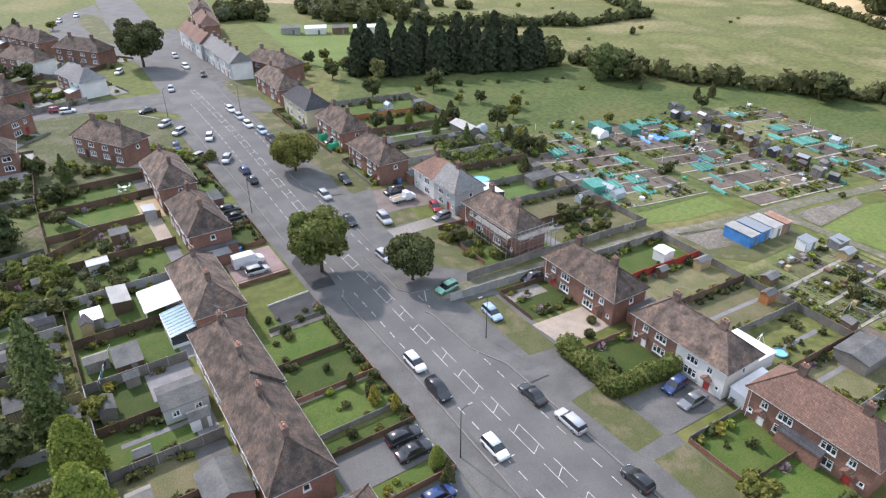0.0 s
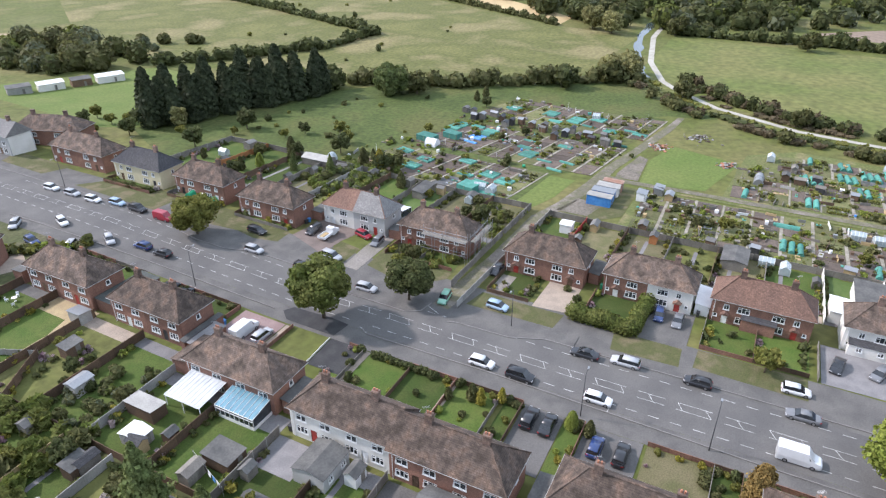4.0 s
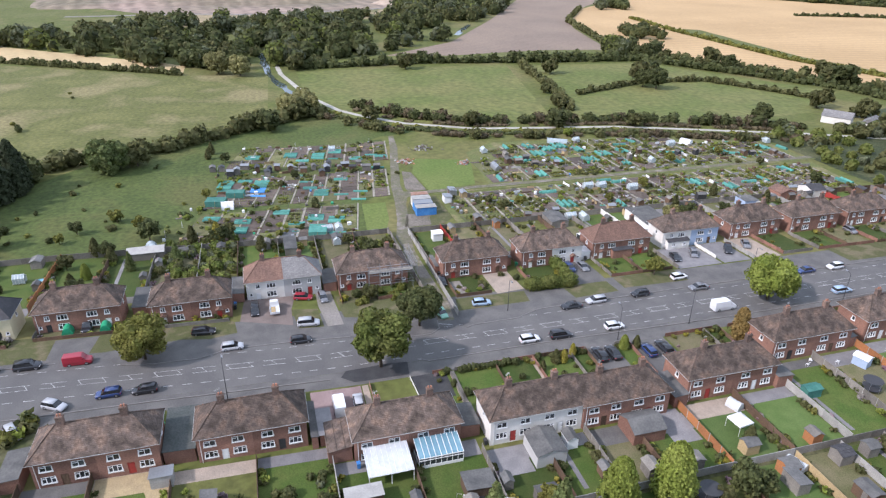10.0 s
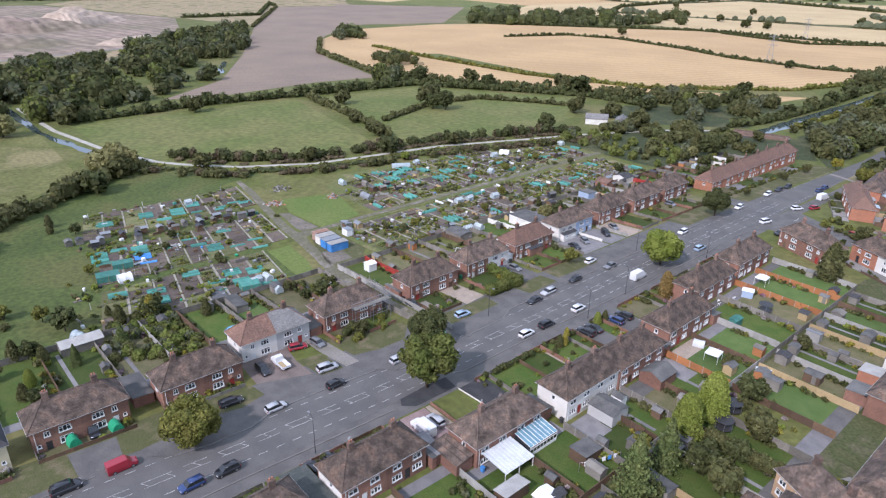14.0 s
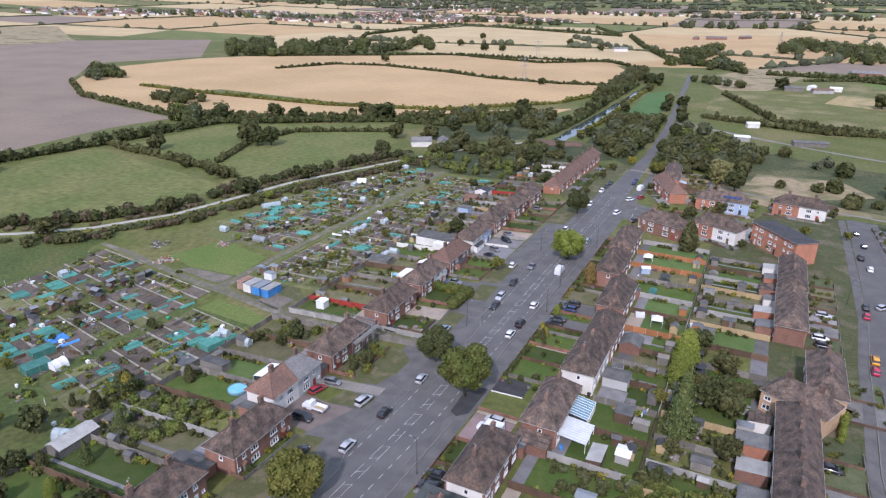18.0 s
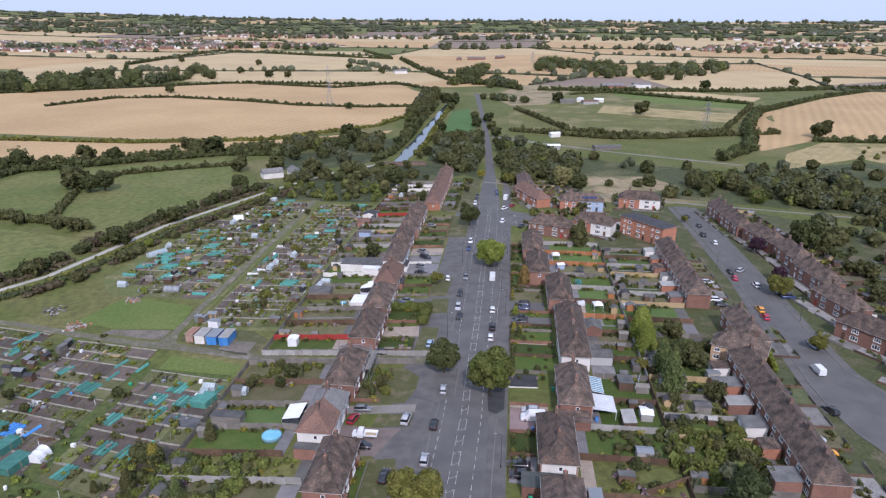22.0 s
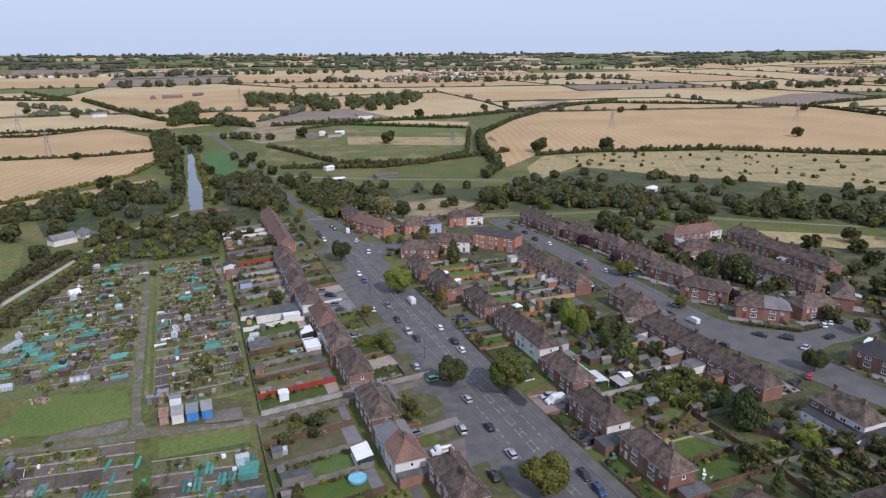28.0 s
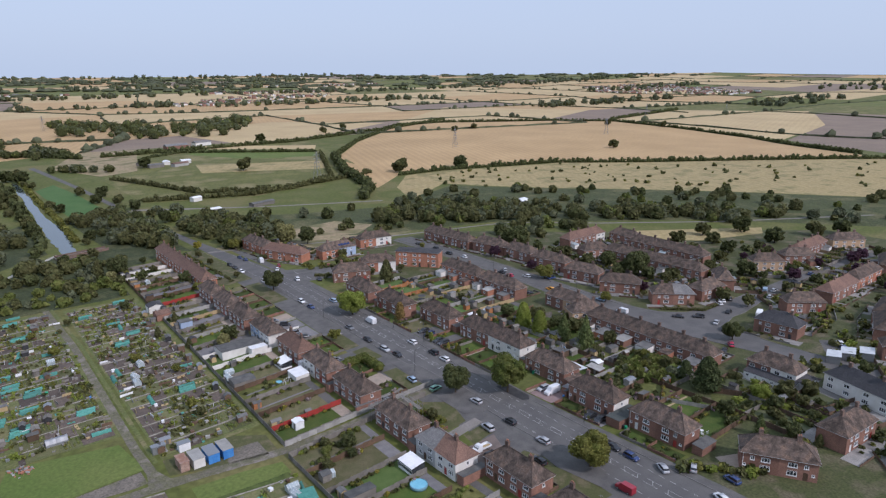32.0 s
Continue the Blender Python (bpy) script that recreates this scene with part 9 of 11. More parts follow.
wood_patch("thicket", [(60, 80), (68, 80), (68, 94), (60, 94)], LEAF_OLIVE, 16, 0.8, "overgrown shrubs in a front garden", 93, 0.2, 120, 0.6)
wood_patch("thicket", [(12, 103.5), (-2, 103.5), (-2, 112.5), (12, 112.5)], LEAF_HEDGE, 26, 0.9, "wild green growth in a back garden", 94, 0.2, 140, 0.6)
# ---- gardens of the houses further off: plots, boundary fences and planting ----
YARD = {k: Build() for k in ("lawn", "dry", "slab", "soil")}
YARD_FENCE = {k: Build() for k in ("brown", "grey", "pale")}
ry = random.Random(88)


def yard_quad(kind, m, x0, x1, y0, y1, dz):
    pts = [m @ Vector(p) for p in ((x0, y0, 0), (x1, y0, 0), (x1, y1, 0), (x0, y1, 0))]
    YARD[kind].face([(p.x, p.y, ground_z(p.x, p.y) + dz) for p in pts])


def yard_fence(kind, m, x0, y0, x1, y1, h):
    """A thin boarded run with a post every few metres."""
    b = YARD_FENCE[kind]
    n = max(1, int(math.hypot(x1 - x0, y1 - y0) / 2.6))
    for i in range(n):
        p, q = m @ Vector((x0 + (x1 - x0) * i / n, y0 + (y1 - y0) * i / n, 0)), m @ Vector((x0 + (x1 - x0) * (i + 1) / n, y0 + (y1 - y0) * (i + 1) / n, 0))
        d = (q - p).normalized()
        s = Vector((-d.y, d.x, 0)) * 0.05
        z = ground_z(p.x, p.y) - 0.1
        hh = h + ry.uniform(-0.04, 0.04)
        c = [p - s, q - s, q + s, p + s]
        lo, hi = [(v.x, v.y, z) for v in c], [(v.x, v.y, z + hh) for v in c]
        b.face(hi)
        for a in range(4):
            b.face([lo[a], lo[(a + 1) % 4], hi[(a + 1) % 4], hi[a]])
        k = len(b.v)
        b.box(p.x - 0.08, p.x + 0.08, p.y - 0.08, p.y + 0.08, z, z + hh + 0.12)


for n, (hx, hy, rz, L, D, halves, detail) in enumerate(HOUSES):
    if detail or hx > 45:
        continue
    if -35 < hx < -24 and -10 < hy < 110:        # forecourts only: their back gardens are laid out above
        m = pose(hx, hy, 0, 0, 0, rz)
        for i in range(halves):
            x0, x1 = -L / 2 + i * L / halves, -L / 2 + (i + 1) * L / halves
            yard_quad(ry.choice(("slab", "slab", "dry", "lawn")), m, x0, x1 - 0.1, -D / 2 - 8.3, -D / 2 - 0.05, 0.06)
            yard_fence("brown", m, x0, -D / 2 - 0.3, x0, -D / 2 - 8.3, 0.8)
            yard_fence("grey", m, x0, -D / 2 - 8.4, x0 + 4.5, -D / 2 - 8.4, 0.8)
            for k in range(7):
                p = m @ Vector((ry.uniform(x0, x1), -D / 2 - ry.uniform(1, 8), 0))
                mass(ry.choice(("bush", "bush2", "bush_rust")), p.x, p.y, ry.uniform(0.4, 0.8))
        continue
    m = pose(hx, hy, 0, 0, 0, rz)
    u = L / halves
    depth = ry.uniform(13, 19) if hx > -100 else ry.uniform(10, 15)
    dz = 0.052 + 0.0015 * (n % 40)
    for i in range(halves):
        x0 = -L / 2 + i * u - (2.5 if i == 0 else 0)
        x1 = -L / 2 + (i + 1) * u + (2.5 if i == halves - 1 else 0)
        pat = ry.uniform(2.5, 4.5)
        yard_quad("slab", m, x0, x1, D / 2 + 0.05, D / 2 + pat, dz)
        yard_quad(ry.choice(("lawn", "lawn", "lawn", "dry", "slab", "soil")), m, x0, x1, D / 2 + pat, D / 2 + depth, dz)
        if ry.random() < 0.5:
            xx = ry.uniform(x0 + 0.5, x1 - 1.5)
            yard_quad("slab", m, xx, xx + 0.8, D / 2 + pat, D / 2 + depth, dz + 0.02)
        yard_quad(ry.choice(("slab", "slab", "lawn", "dry")), m, x0, x1, -D / 2 - 4.5, -D / 2 - 0.05, dz)
        yard_quad("slab", m, (x0 + x1) / 2, (x0 + x1) / 2 + 1.0, -D / 2 - 4.5, -D / 2 - 0.05, dz + 0.02)
        yard_fence(ry.choice(("brown", "brown", "grey", "pale")), m, x0, D / 2, x0, D / 2 + depth, 1.6)
        yard_fence(ry.choice(("brown", "grey", "grey")), m, x0, D / 2 + depth, x1, D / 2 + depth, 1.6)
        if i == halves - 1:
            yard_fence("brown", m, x1, D / 2, x1, D / 2 + depth, 1.6)
        yard_fence(ry.choice(("brown", "grey")), m, x0, -D / 2 - 4.6, x1 - 3.0, -D / 2 - 4.6, 0.8)
        for k in range(int(depth * 0.8)):
            p = m @ Vector((ry.choice((x0 + 0.7, x1 - 0.7, ry.uniform(x0, x1))), D / 2 + ry.uniform(pat, depth), 0))
            mass(ry.choice(("bush", "bush2", "bush2", "bush", "bush_rust", "bush_light")), p.x, p.y, ry.uniform(0.5, 1.5))
        for k in range(3):
            p = m @ Vector((ry.uniform(x0, x1), -D / 2 - ry.uniform(0.8, 4.2), 0))
            mass(ry.choice(("bush", "bush2", "bush_rust")), p.x, p.y, ry.uniform(0.4, 0.9))
        if ry.random() < 0.6:
            p = m @ Vector((ry.uniform(x0 + 1.6, x1 - 1.6), D / 2 + depth - ry.uniform(1.5, 3.5), 0))
            shed(p.x, p.y, rz + ry.choice((0, 90, 180)), ry.choice((2.2, 2.8)), 1.9, 1.9, ry.choice((WOOD_BROWN, WOOD_GREY, WOOD_PALE, CONCRETE)), ry.choice((FELT, FELT, ROOF_DARK, STEEL)), door=False, label="small shed at the end of a back garden")
        if ry.random() < 0.28:
            w = min(u * 0.45, 3.6)
            p = m @ Vector(((x0 + x1) / 2, D / 2 + 1.5, 0))
            shed(p.x, p.y, rz + 180, w, 3.2, 2.4, ry.choice((BRICK, RENDER_WHITE, BRICK)), ry.choice((FELT, ROOF, GLASS_ROOF)), 0.7, "single-storey rear extension of a brick house", False, "extension", "extension", True)
for k, (c1, c2, lb) in {"lawn": ((0.07, 0.088, 0.036), (0.105, 0.11, 0.056), "patchy green lawns of back gardens"), "dry": ((0.115, 0.105, 0.055), (0.16, 0.14, 0.08), "dry yellowish back garden grass"), "slab": ((0.20, 0.19, 0.18), (0.28, 0.265, 0.245), "grey slabs and drives round houses"), "soil": ((0.12, 0.095, 0.07), (0.09, 0.09, 0.05), "dug and weedy garden soil")}.items():
    tagged(new("garden_ground", YARD[k].mesh("garden_ground", surf("yard_" + k, c1, c2, big=0.35, fine=4.0, amount=0.3, bump=0.02, island=0.28))), lb, "gardens", kind="stuff")
for k, c1, c2 in (("brown", (0.14, 0.09, 0.06), (0.10, 0.07, 0.05)), ("grey", (0.22, 0.205, 0.18), (0.17, 0.155, 0.14)), ("pale", (0.36, 0.27, 0.16), (0.30, 0.23, 0.14))):
    tagged(new("boundary_fences", YARD_FENCE[k].mesh("boundary_fences", surf("yard_fence_" + k, c1, c2, big=0.5, fine=5.0, amount=0.25, bump=0.0, island=0.2))), "%s wooden fences between back gardens" % {"brown": "dark brown", "grey": "weathered grey", "pale": "new pale"}[k], "fences", kind="stuff")
for hx, hy, n, sp in ((-92, 30, 26, 20), (-92, -15, 24, 18), (-20, 178, 40, 26), (-55, 152, 24, 20), (-128, 60, 24, 26), (-10, 245, 30, 30), (-100, 135, 24, 24), (10, -60, 16, 16), (-15, 150, 26, 14), (-165, 60, 24, 26)):
    for _ in range(n):
        mass(ry.choice(("bush", "bush2", "bush2", "bush_rust")), hx + ry.gauss(0, sp * 0.5), hy + ry.gauss(0, sp * 0.5), ry.uniform(0.8, 1.9))

# gardens and drives round the corner houses at the far end of the street
for nm, pts, mt, lb in (("lawn", [(1, 137), (-9, 131), (-13, 139), (-3, 145)], GRASS_LUSH, "mown back lawn within board fences"),
                        ("drive", [(-66, 147), (-80, 138), (-76, 133), (-62, 142)], ASPHALT_OLD, "dark tarmac parking beside the corner house"),
                        ("drive", [(-86, 117), (-98, 109), (-108, 112), (-110, 118), (-97, 125)], ASPHALT_OLD, "dark tarmac yard between the corner houses"),
                        ("drive", [(26, 158), (22, 150), (14, 154), (18, 162)], PAVING_BUFF, "buff paved drive beside the house")):
    tagged(drape(nm, pts, mt, 0.07), lb, "grass" if nm == "lawn" else "paving", kind="structure")
fence(6, 124, -8, 116, "brown")
fence(6, 124, 0, 136.5, "concrete", 1.2)
fence(-9.5, 130, -15, 139.5, "brown")
fence(-83, 119, -97, 127.5, "brown")
fence(-97, 127.5, -112, 120, "brown")
fence(-101, 129, -118, 120.5, "concrete", 1.0)
rz = random.Random(77)
for n, x0, y0, x1, y1, wide in ((26, 33, 147, 20, 162, 1.6), (18, 12, 152, 2, 160, 1.8), (22, -6, 168, -22, 156, 2.2), (26, -86, 131, -118, 115, 2.5), (16, -64, 150, -92, 134, 1.5), (14, -104, 104, -122, 108, 2.0), (20, 4, 146, -14, 140, 2.5)):
    for i in range(n):
        k = rz.random()
        mass(rz.choice(("bush", "bush2", "bush2", "bush_light", "bush_rust")), x0 + (x1 - x0) * k + rz.uniform(-wide, wide), y0 + (y1 - y0) * k + rz.uniform(-wide, wide), rz.uniform(0.6, 1.5))
# ---- extensions, conservatories and things of single gardens ----
def extension(x0, x1, y0, y1, h, wm, rm, rise, label, rz=0, flat=True, windows=0, door=False):
    """A low building on the house's flank; rz names the side its roof falls to (0: -y, 90: +x, 180: +y, -90: -x)."""
    w, d = (x1 - x0, y1 - y0) if rz in (0, 180) else (y1 - y0, x1 - x0)
    return shed((x0 + x1) / 2, (y0 + y1) / 2, rz, round(w, 2), round(d, 2), h, wm, rm, rise, label, door, "extension", "extension", flat, windows)


def canopy(x0, x1, y0, y1, z_low, z_high, label):
    """A white sheet roof on posts that falls away from the house towards -x."""
    ob = empty("canopy", at((x0 + x1) / 2, (y0 + y1) / 2), label, "canopy")
    w, d = (x1 - x0) / 2, (y1 - y0) / 2
    r = Build()
    q = [(-w, -d, z_low), (w, -d, z_high), (w, d, z_high), (-w, d, z_low)]
    r.v += [(p[0], p[1], p[2] - 0.03) for p in q] + q
    r.f += [(3, 2, 1, 0), (4, 5, 6, 7), (0, 1, 5, 4), (1, 2, 6, 5), (2, 3, 7, 6), (3, 0, 4, 7)]
    r.m += [0] * 6
    part("sheet_roof", r.mesh("sheet_roof", POLYCARB), ob)
    g = Build()
    g.tube([(-w, 0, z_low + 0.02), (w, 0, z_high + 0.02)], 0.03, 4)
    bar_me = g.mesh("glazing_bar", UPVC)
    for i in range(9):
        part("glazing_bar", bar_me, ob, pose(0, -d + 2 * d * (i + 0.5) / 9, 0))
    for sy in (-d + 0.1, 0, d - 0.1):
        b = Build()
        b.box(-0.05, 0.05, -0.05, 0.05, 0, z_low - 0.02)
        part("post", b.mesh("post", UPVC), ob, pose(-w + 0.1, sy, 0))
    b = Build()
    b.box(-w - 0.04, -w + 0.06, -d, d, z_low - 0.14, z_low - 0.035)
    part("beam", b.mesh("beam", UPVC), ob)
    return ob


CONS_GLASS = surf("blue_tinted_roof_glass", (0.12, 0.24, 0.30), (0.16, 0.30, 0.36), big=0.5, fine=2.0, amount=0.1, rough=0.1, bump=0.0, spec=0.7)


def conservatory(x0, x1, y0, y1, away, glass, label, eaves=2.1, top=2.8):
    """A glazed lean-to with dwarf walls, uprights and roof bars; away is -1 or 1, the x side that faces the garden."""
    ob = empty("conservatory", at((x0 + x1) / 2, (y0 + y1) / 2), label, "conservatory")
    w, d = (x1 - x0) / 2, (y1 - y0) / 2
    f, hs = away * w, -away * w
    b = Build()
    b.box(min(f, f - away * 0.15), max(f, f - away * 0.15), -d, d, -0.3, 0.6)
    for s in (-1, 1):
        b.box(-w + 0.16, w - 0.16, min(s * d, s * (d - 0.15)), max(s * d, s * (d - 0.15)), -0.3, 0.6)
    part("dwarf_wall", b.mesh("dwarf_wall", UPVC), ob)
    g = Build()
    g.face([(f - away * 0.06, -d, 0.6), (f - away * 0.06, d, 0.6), (f - away * 0.06, d, eaves), (f - away * 0.06, -d, eaves)])
    for s in (-1, 1):
        y = s * (d - 0.06)
        g.face([(f, y, 0.6), (hs, y, 0.6), (hs, y, top), (f, y, eaves)])
    part("glazing", g.mesh("glazing", GLASS), ob)
    r = Build()
    r.face([(f, -d, eaves), (f, d, eaves), (hs, d, top), (hs, -d, top)])
    part("glass_roof", r.mesh("glass_roof", glass), ob)
    k = Build()
    n = max(4, int(2 * d / 0.8))
    for i in range(n + 1):
        y = -d + 2 * d * i / n
        k.tube([(f, y, 0.55), (f, y, eaves + 0.03), (hs, y, top + 0.03)], 0.055, 4)
    k.box(f - 0.06, f + 0.06, -d, d, eaves - 0.12, eaves)
    k.box(f - 0.05, f + 0.05, -d, d, 1.55, 1.62)
    part("frame", k.mesh("frame", UPVC), ob)
    return ob


def gazebo(x, y, rz, w=2.9):
    ob = empty("gazebo", at(x, y, rz), "white cloth garden gazebo on four poles", "gazebo")
    c = Build()
    h = w / 2
    q = [(-h, -h, 2.1), (h, -h, 2.1), (h, h, 2.1), (-h, h, 2.1)]
    for a, e in zip(q, q[1:] + q[:1]):
        c.face([a, e, (0, 0, 3.0)])
        c.face([(a[0], a[1], 1.85), (e[0], e[1], 1.85), e, a])
    part("canopy", c.mesh("canopy", PLASTIC_WHITE), ob)
    b = Build()
    b.tube([(0, 0, 0), (0, 0, 2.1)], 0.035, 6)
    me = b.mesh("pole", UPVC)
    for sx, sy in ((-1, -1), (1, -1), (1, 1), (-1, 1)):
        part("pole", me, ob, pose(sx * (h - 0.04), sy * (h - 0.04), 0))
    return ob


def trampoline(x, y, r=1.6, h=0.75):
    ob = empty("trampoline", at(x, y), "round garden trampoline with a dark safety net", "trampoline", "trampolines")
    b = Build()
    b.lathe([(0.02, h), (r * 0.86, h), (r * 0.86, h - 0.02), (0.02, h - 0.02)], 20)
    part("mat", b.mesh("mat", METAL_DARK), ob)
    b = Build()
    b.lathe([(r * 0.86, h + 0.02), (r, h + 0.03), (r, h - 0.05), (r * 0.86, h - 0.03)], 20)
    part("rim", b.mesh("rim", METAL_DARK), ob)
    for i in range(6):
        b = Build()
        a = i * 1.047
        b.tube([(r * math.cos(a), r * math.sin(a), 0), (r * math.cos(a), r * math.sin(a), h + 1.5)], 0.03, 5)
        part("pole", b.mesh("pole", STEEL), ob)
    b = Build()
    b.lathe([(r, h + 1.48), (r + 0.03, h + 1.5), (r, h + 1.53)], 20)
    part("net_ring", b.mesh("net_ring", METAL_DARK), ob)
    return ob


def pool(x, y, r, h, mat, label):
    ob = empty("pool", at(x, y), label, "pool", "pools")
    b = Build()
    b.lathe([(r * 0.97, 0), (r, h * 0.5), (r, h), (r - 0.12, h + 0.03), (r - 0.14, h - 0.12), (r - 0.14, 0.02)], 24)
    part("wall", b.mesh("wall", CONS_GLASS, smooth=True), ob)
    b = Build()
    b.lathe([(0.02, h - 0.13), (r - 0.13, h - 0.13), (r - 0.13, h - 0.16), (0.02, h - 0.16)], 24)
    part("water", b.mesh("water", mat), ob)
    return ob


def lamp_post(x, y, rz, h=7.5):
    ob = empty("street_lamp", at(x, y, rz), "tall dark steel street lamp on the footway", "street lamp", "street lamps")
    b = Build()
    b.tube([(0, 0, -0.3), (0, 0, 1.2), (0, 0, h)], 0.09, 8, 0, 0.05)
    b.tube([(0, 0, h - 0.05), (0.5, 0, h + 0.25), (1.1, 0, h + 0.3)], 0.045, 6)
    part("pole", b.mesh("pole", METAL_DARK, smooth=True), ob)
    b = Build()
    b.box(0.95, 1.55, -0.13, 0.13, h + 0.24, h + 0.38)
    part("lamp_head", b.mesh("lamp_head", STEEL), ob)
    return ob


def plastic_chair(x, y, rz):
    ob = empty("garden_chair", at(x, y, rz, 0.06), "white plastic garden chair on a patio", "chair", "garden chairs")
    b = Build()
    b.box(-0.24, 0.24, -0.24, 0.24, 0.4, 0.44)
    part("seat", shared("gc_seat", lambda: b.mesh("seat", PLASTIC_WHITE)), ob)
    k = Build()
    k.box(-0.24, 0.24, 0.22, 0.27, 0.44, 0.88)
    part("backrest", shared("gc_back", lambda: k.mesh("backrest", PLASTIC_WHITE)), ob)
    for sx in (-1, 1):
        for sy in (-1, 1):
            q = Build()
            q.box(-0.025, 0.025, -0.025, 0.025, 0, 0.4)
            part("leg", shared("gc_leg", lambda: q.mesh("leg", PLASTIC_WHITE)), ob, pose(sx * 0.21, sy * 0.21, 0))
    return ob


def plastic_table(x, y, r=0.5):
    ob = empty("garden_table", at(x, y, 0, 0.06), "round white plastic garden table on a patio", "table", "garden tables")
    b = Build()
    b.lathe([(0.02, 0.7), (r, 0.7), (r, 0.74), (0.02, 0.74)], 16)
    part("tabletop", b.mesh("tabletop", PLASTIC_WHITE), ob)
    b = Build()
    b.lathe([(0.25, 0), (0.05, 0.08), (0.05, 0.69)], 8)
    part("pedestal", b.mesh("pedestal", PLASTIC_WHITE), ob)
    return ob


def wheelie_bin(x, y, rz, mat):
    ob = empty("wheelie_bin", at(x, y, rz, 0.05), "plastic wheelie bin beside a house", "bin", "wheelie bins")
    b = Build()
    k = [(-0.22, -0.28), (0.22, -0.28), (0.22, 0.28), (-0.22, 0.28)]
    b.v += [(p[0], p[1], 0.05) for p in k] + [(p[0] * 1.25, p[1] * 1.25, 0.98) for p in k]
    b.f += [(3, 2, 1, 0), (4, 5, 6, 7), (0, 1, 5, 4), (1, 2, 6, 5), (2, 3, 7, 6), (3, 0, 4, 7)]
    b.m += [0] * 6
    part("body", shared(("binb", mat.name), lambda: b.mesh("body", mat)), ob)
    c = Build()
    c.box(-0.3, 0.3, -0.38, 0.38, 0.98, 1.05)
    part("lid", shared(("binl", mat.name), lambda: c.mesh("lid", mat)), ob)
    return ob


# west row
canopy(7.6, 13.4, 91.4, 98.2, 2.25, 2.8, "white sheet canopy over a patio behind a house")
conservatory(9.4, 13.4, 83.4, 90.3, -1, CONS_GLASS, "white-framed conservatory with a blue-tinted glass roof")
extension(13.8, 20.5, 99.6, 103.2, 2.3, BRICK, ROOF, 0.5, "brick side annex with a tiled lean-to roof", 180)
extension(14.2, 19.5, 79.2, 82.3, 2.3, BRICK, FELT, 0.3, "brick side annex with a dark felt roof", 0, True)
extension(19.0, 29.0, 122.2, 126.6, 2.5, BRICK, FELT_DARK, 0.15, "long flat-roofed brick annex between two houses", 0)
extension(17.5, 26.0, 104.3, 105.2, 2.4, BRICK, FELT, 0.1, "narrow flat-roofed annex beside a house", 0)
extension(17.8, 24.0, 101.9, 104.0, 2.2, BRICK, PAVING, 0.1, "small flat-roofed store beside a house", 0)
extension(5.0, 10.5, 68.4, 73.2, 2.4, RENDER_GREY, FELT, 0.7, "grey rendered garden building with a pale felt roof", 0, False, 2)
extension(5.6, 10.5, 51.0, 56.6, 2.3, BRICK, FELT, 1.1, "brick extension with a dark ridged roof", 90, False, 1)
extension(12.0, 18.5, 42.6, 45.2, 2.3, BRICK, FELT, 0.2, "flat-roofed brick annex with a dark roof", 180)
extension(12.0, 17.5, 21.2, 24.4, 2.3, BRICK, FELT, 0.25, "flat-roofed brick annex with a grey sheet roof", 0)
extension(18.2, 24.5, 145.2, 148.0, 2.3, BRICK, FELT, 0.2, "flat-roofed brick annex beside a house", 180)
extension(19.0, 26.0, 0.4, 2.2, 2.3, BRICK, FELT, 0.2, "flat-roofed brick annex between two houses", 180)
gazebo(4.6, 38.0, 8)
gazebo(14.8, -6.0, 4)
shed(13.8, 3.8, 20, 2.6, 2.2, 1.9, RENDER_BLUE, PLASTIC_WHITE, 0.4, "pale blue-grey garden shed by a patio")
for x, y in ((7.2, 8.4), (-6.8, 51.7), (-8.2, 57.9)):
    trampoline(x, y)
for x, y, w in ((9.5, 35.0, 2.4), (-4.8, 35.0, 3.0)):
    tunnel(x, y, 20, w, w * 0.8, 1.5, POLYCARB, "white dome tent on a back lawn", "dome_tent", False)
shed(8.8, 20.0, 90, 3.0, 1.8, 1.8, TEAL, TEAL, 0.3, "teal painted garden shed beside a fence")
shed(5.2, 99.3, 90, 5.2, 2.6, 2.0, WOOD_BROWN, CONCRETE, 0.3, "long brown shed with a pale sheet roof", True, "shed", "shed", True)
shed(3.4, 83.0, 0, 3.4, 4.4, 2.0, WOOD_BROWN, FELT, 0.3, "brown shed with a grey corrugated roof", True, "shed", "shed", True)
shed(0.8, 96.2, 0, 2.6, 3.4, 1.9, CONCRETE, PLASTIC_WHITE, 0.4, "grey shed with a pale roof")
shed(8.6, 66.2, 0, 2.4, 1.8, 2.0, PLASTIC_WHITE, FELT, 0.5, "pale green wooden summer house")
shed(15.6, 126.6, 90, 3.0, 2.2, 2.0, CONCRETE, STEEL, 0.2, "grey corner store with a metal roof", True, "shed", "shed", True)
plastic_table(13.8, 141.5)
for x, y, rz in ((13.0, 142.6, 30), (14.9, 142.4, -40), (12.6, 140.2, 150), (16.9, 12.5, 20), (16.0, 14.0, 110), (15.2, 8.0, 60), (17.0, 29.0, 10)):
    plastic_chair(x, y, rz)
for i, (x, y) in enumerate(((21.0, 86.4), (21.0, 87.2), (15.0, 44.0), (12.0, 99.0), (11.9, 79.0), (27.4, 127.6), (27.4, 126.8), (26.2, 104.6), (70.0, 70.6), (70.0, 51.0), (68.5, 33.2), (66.0, 116.9), (65.0, 116.9))):
    wheelie_bin(x, y, 90, (METAL_DARK, GREEN_TARP, METAL_DARK, BLUE_TARP)[i % 4])
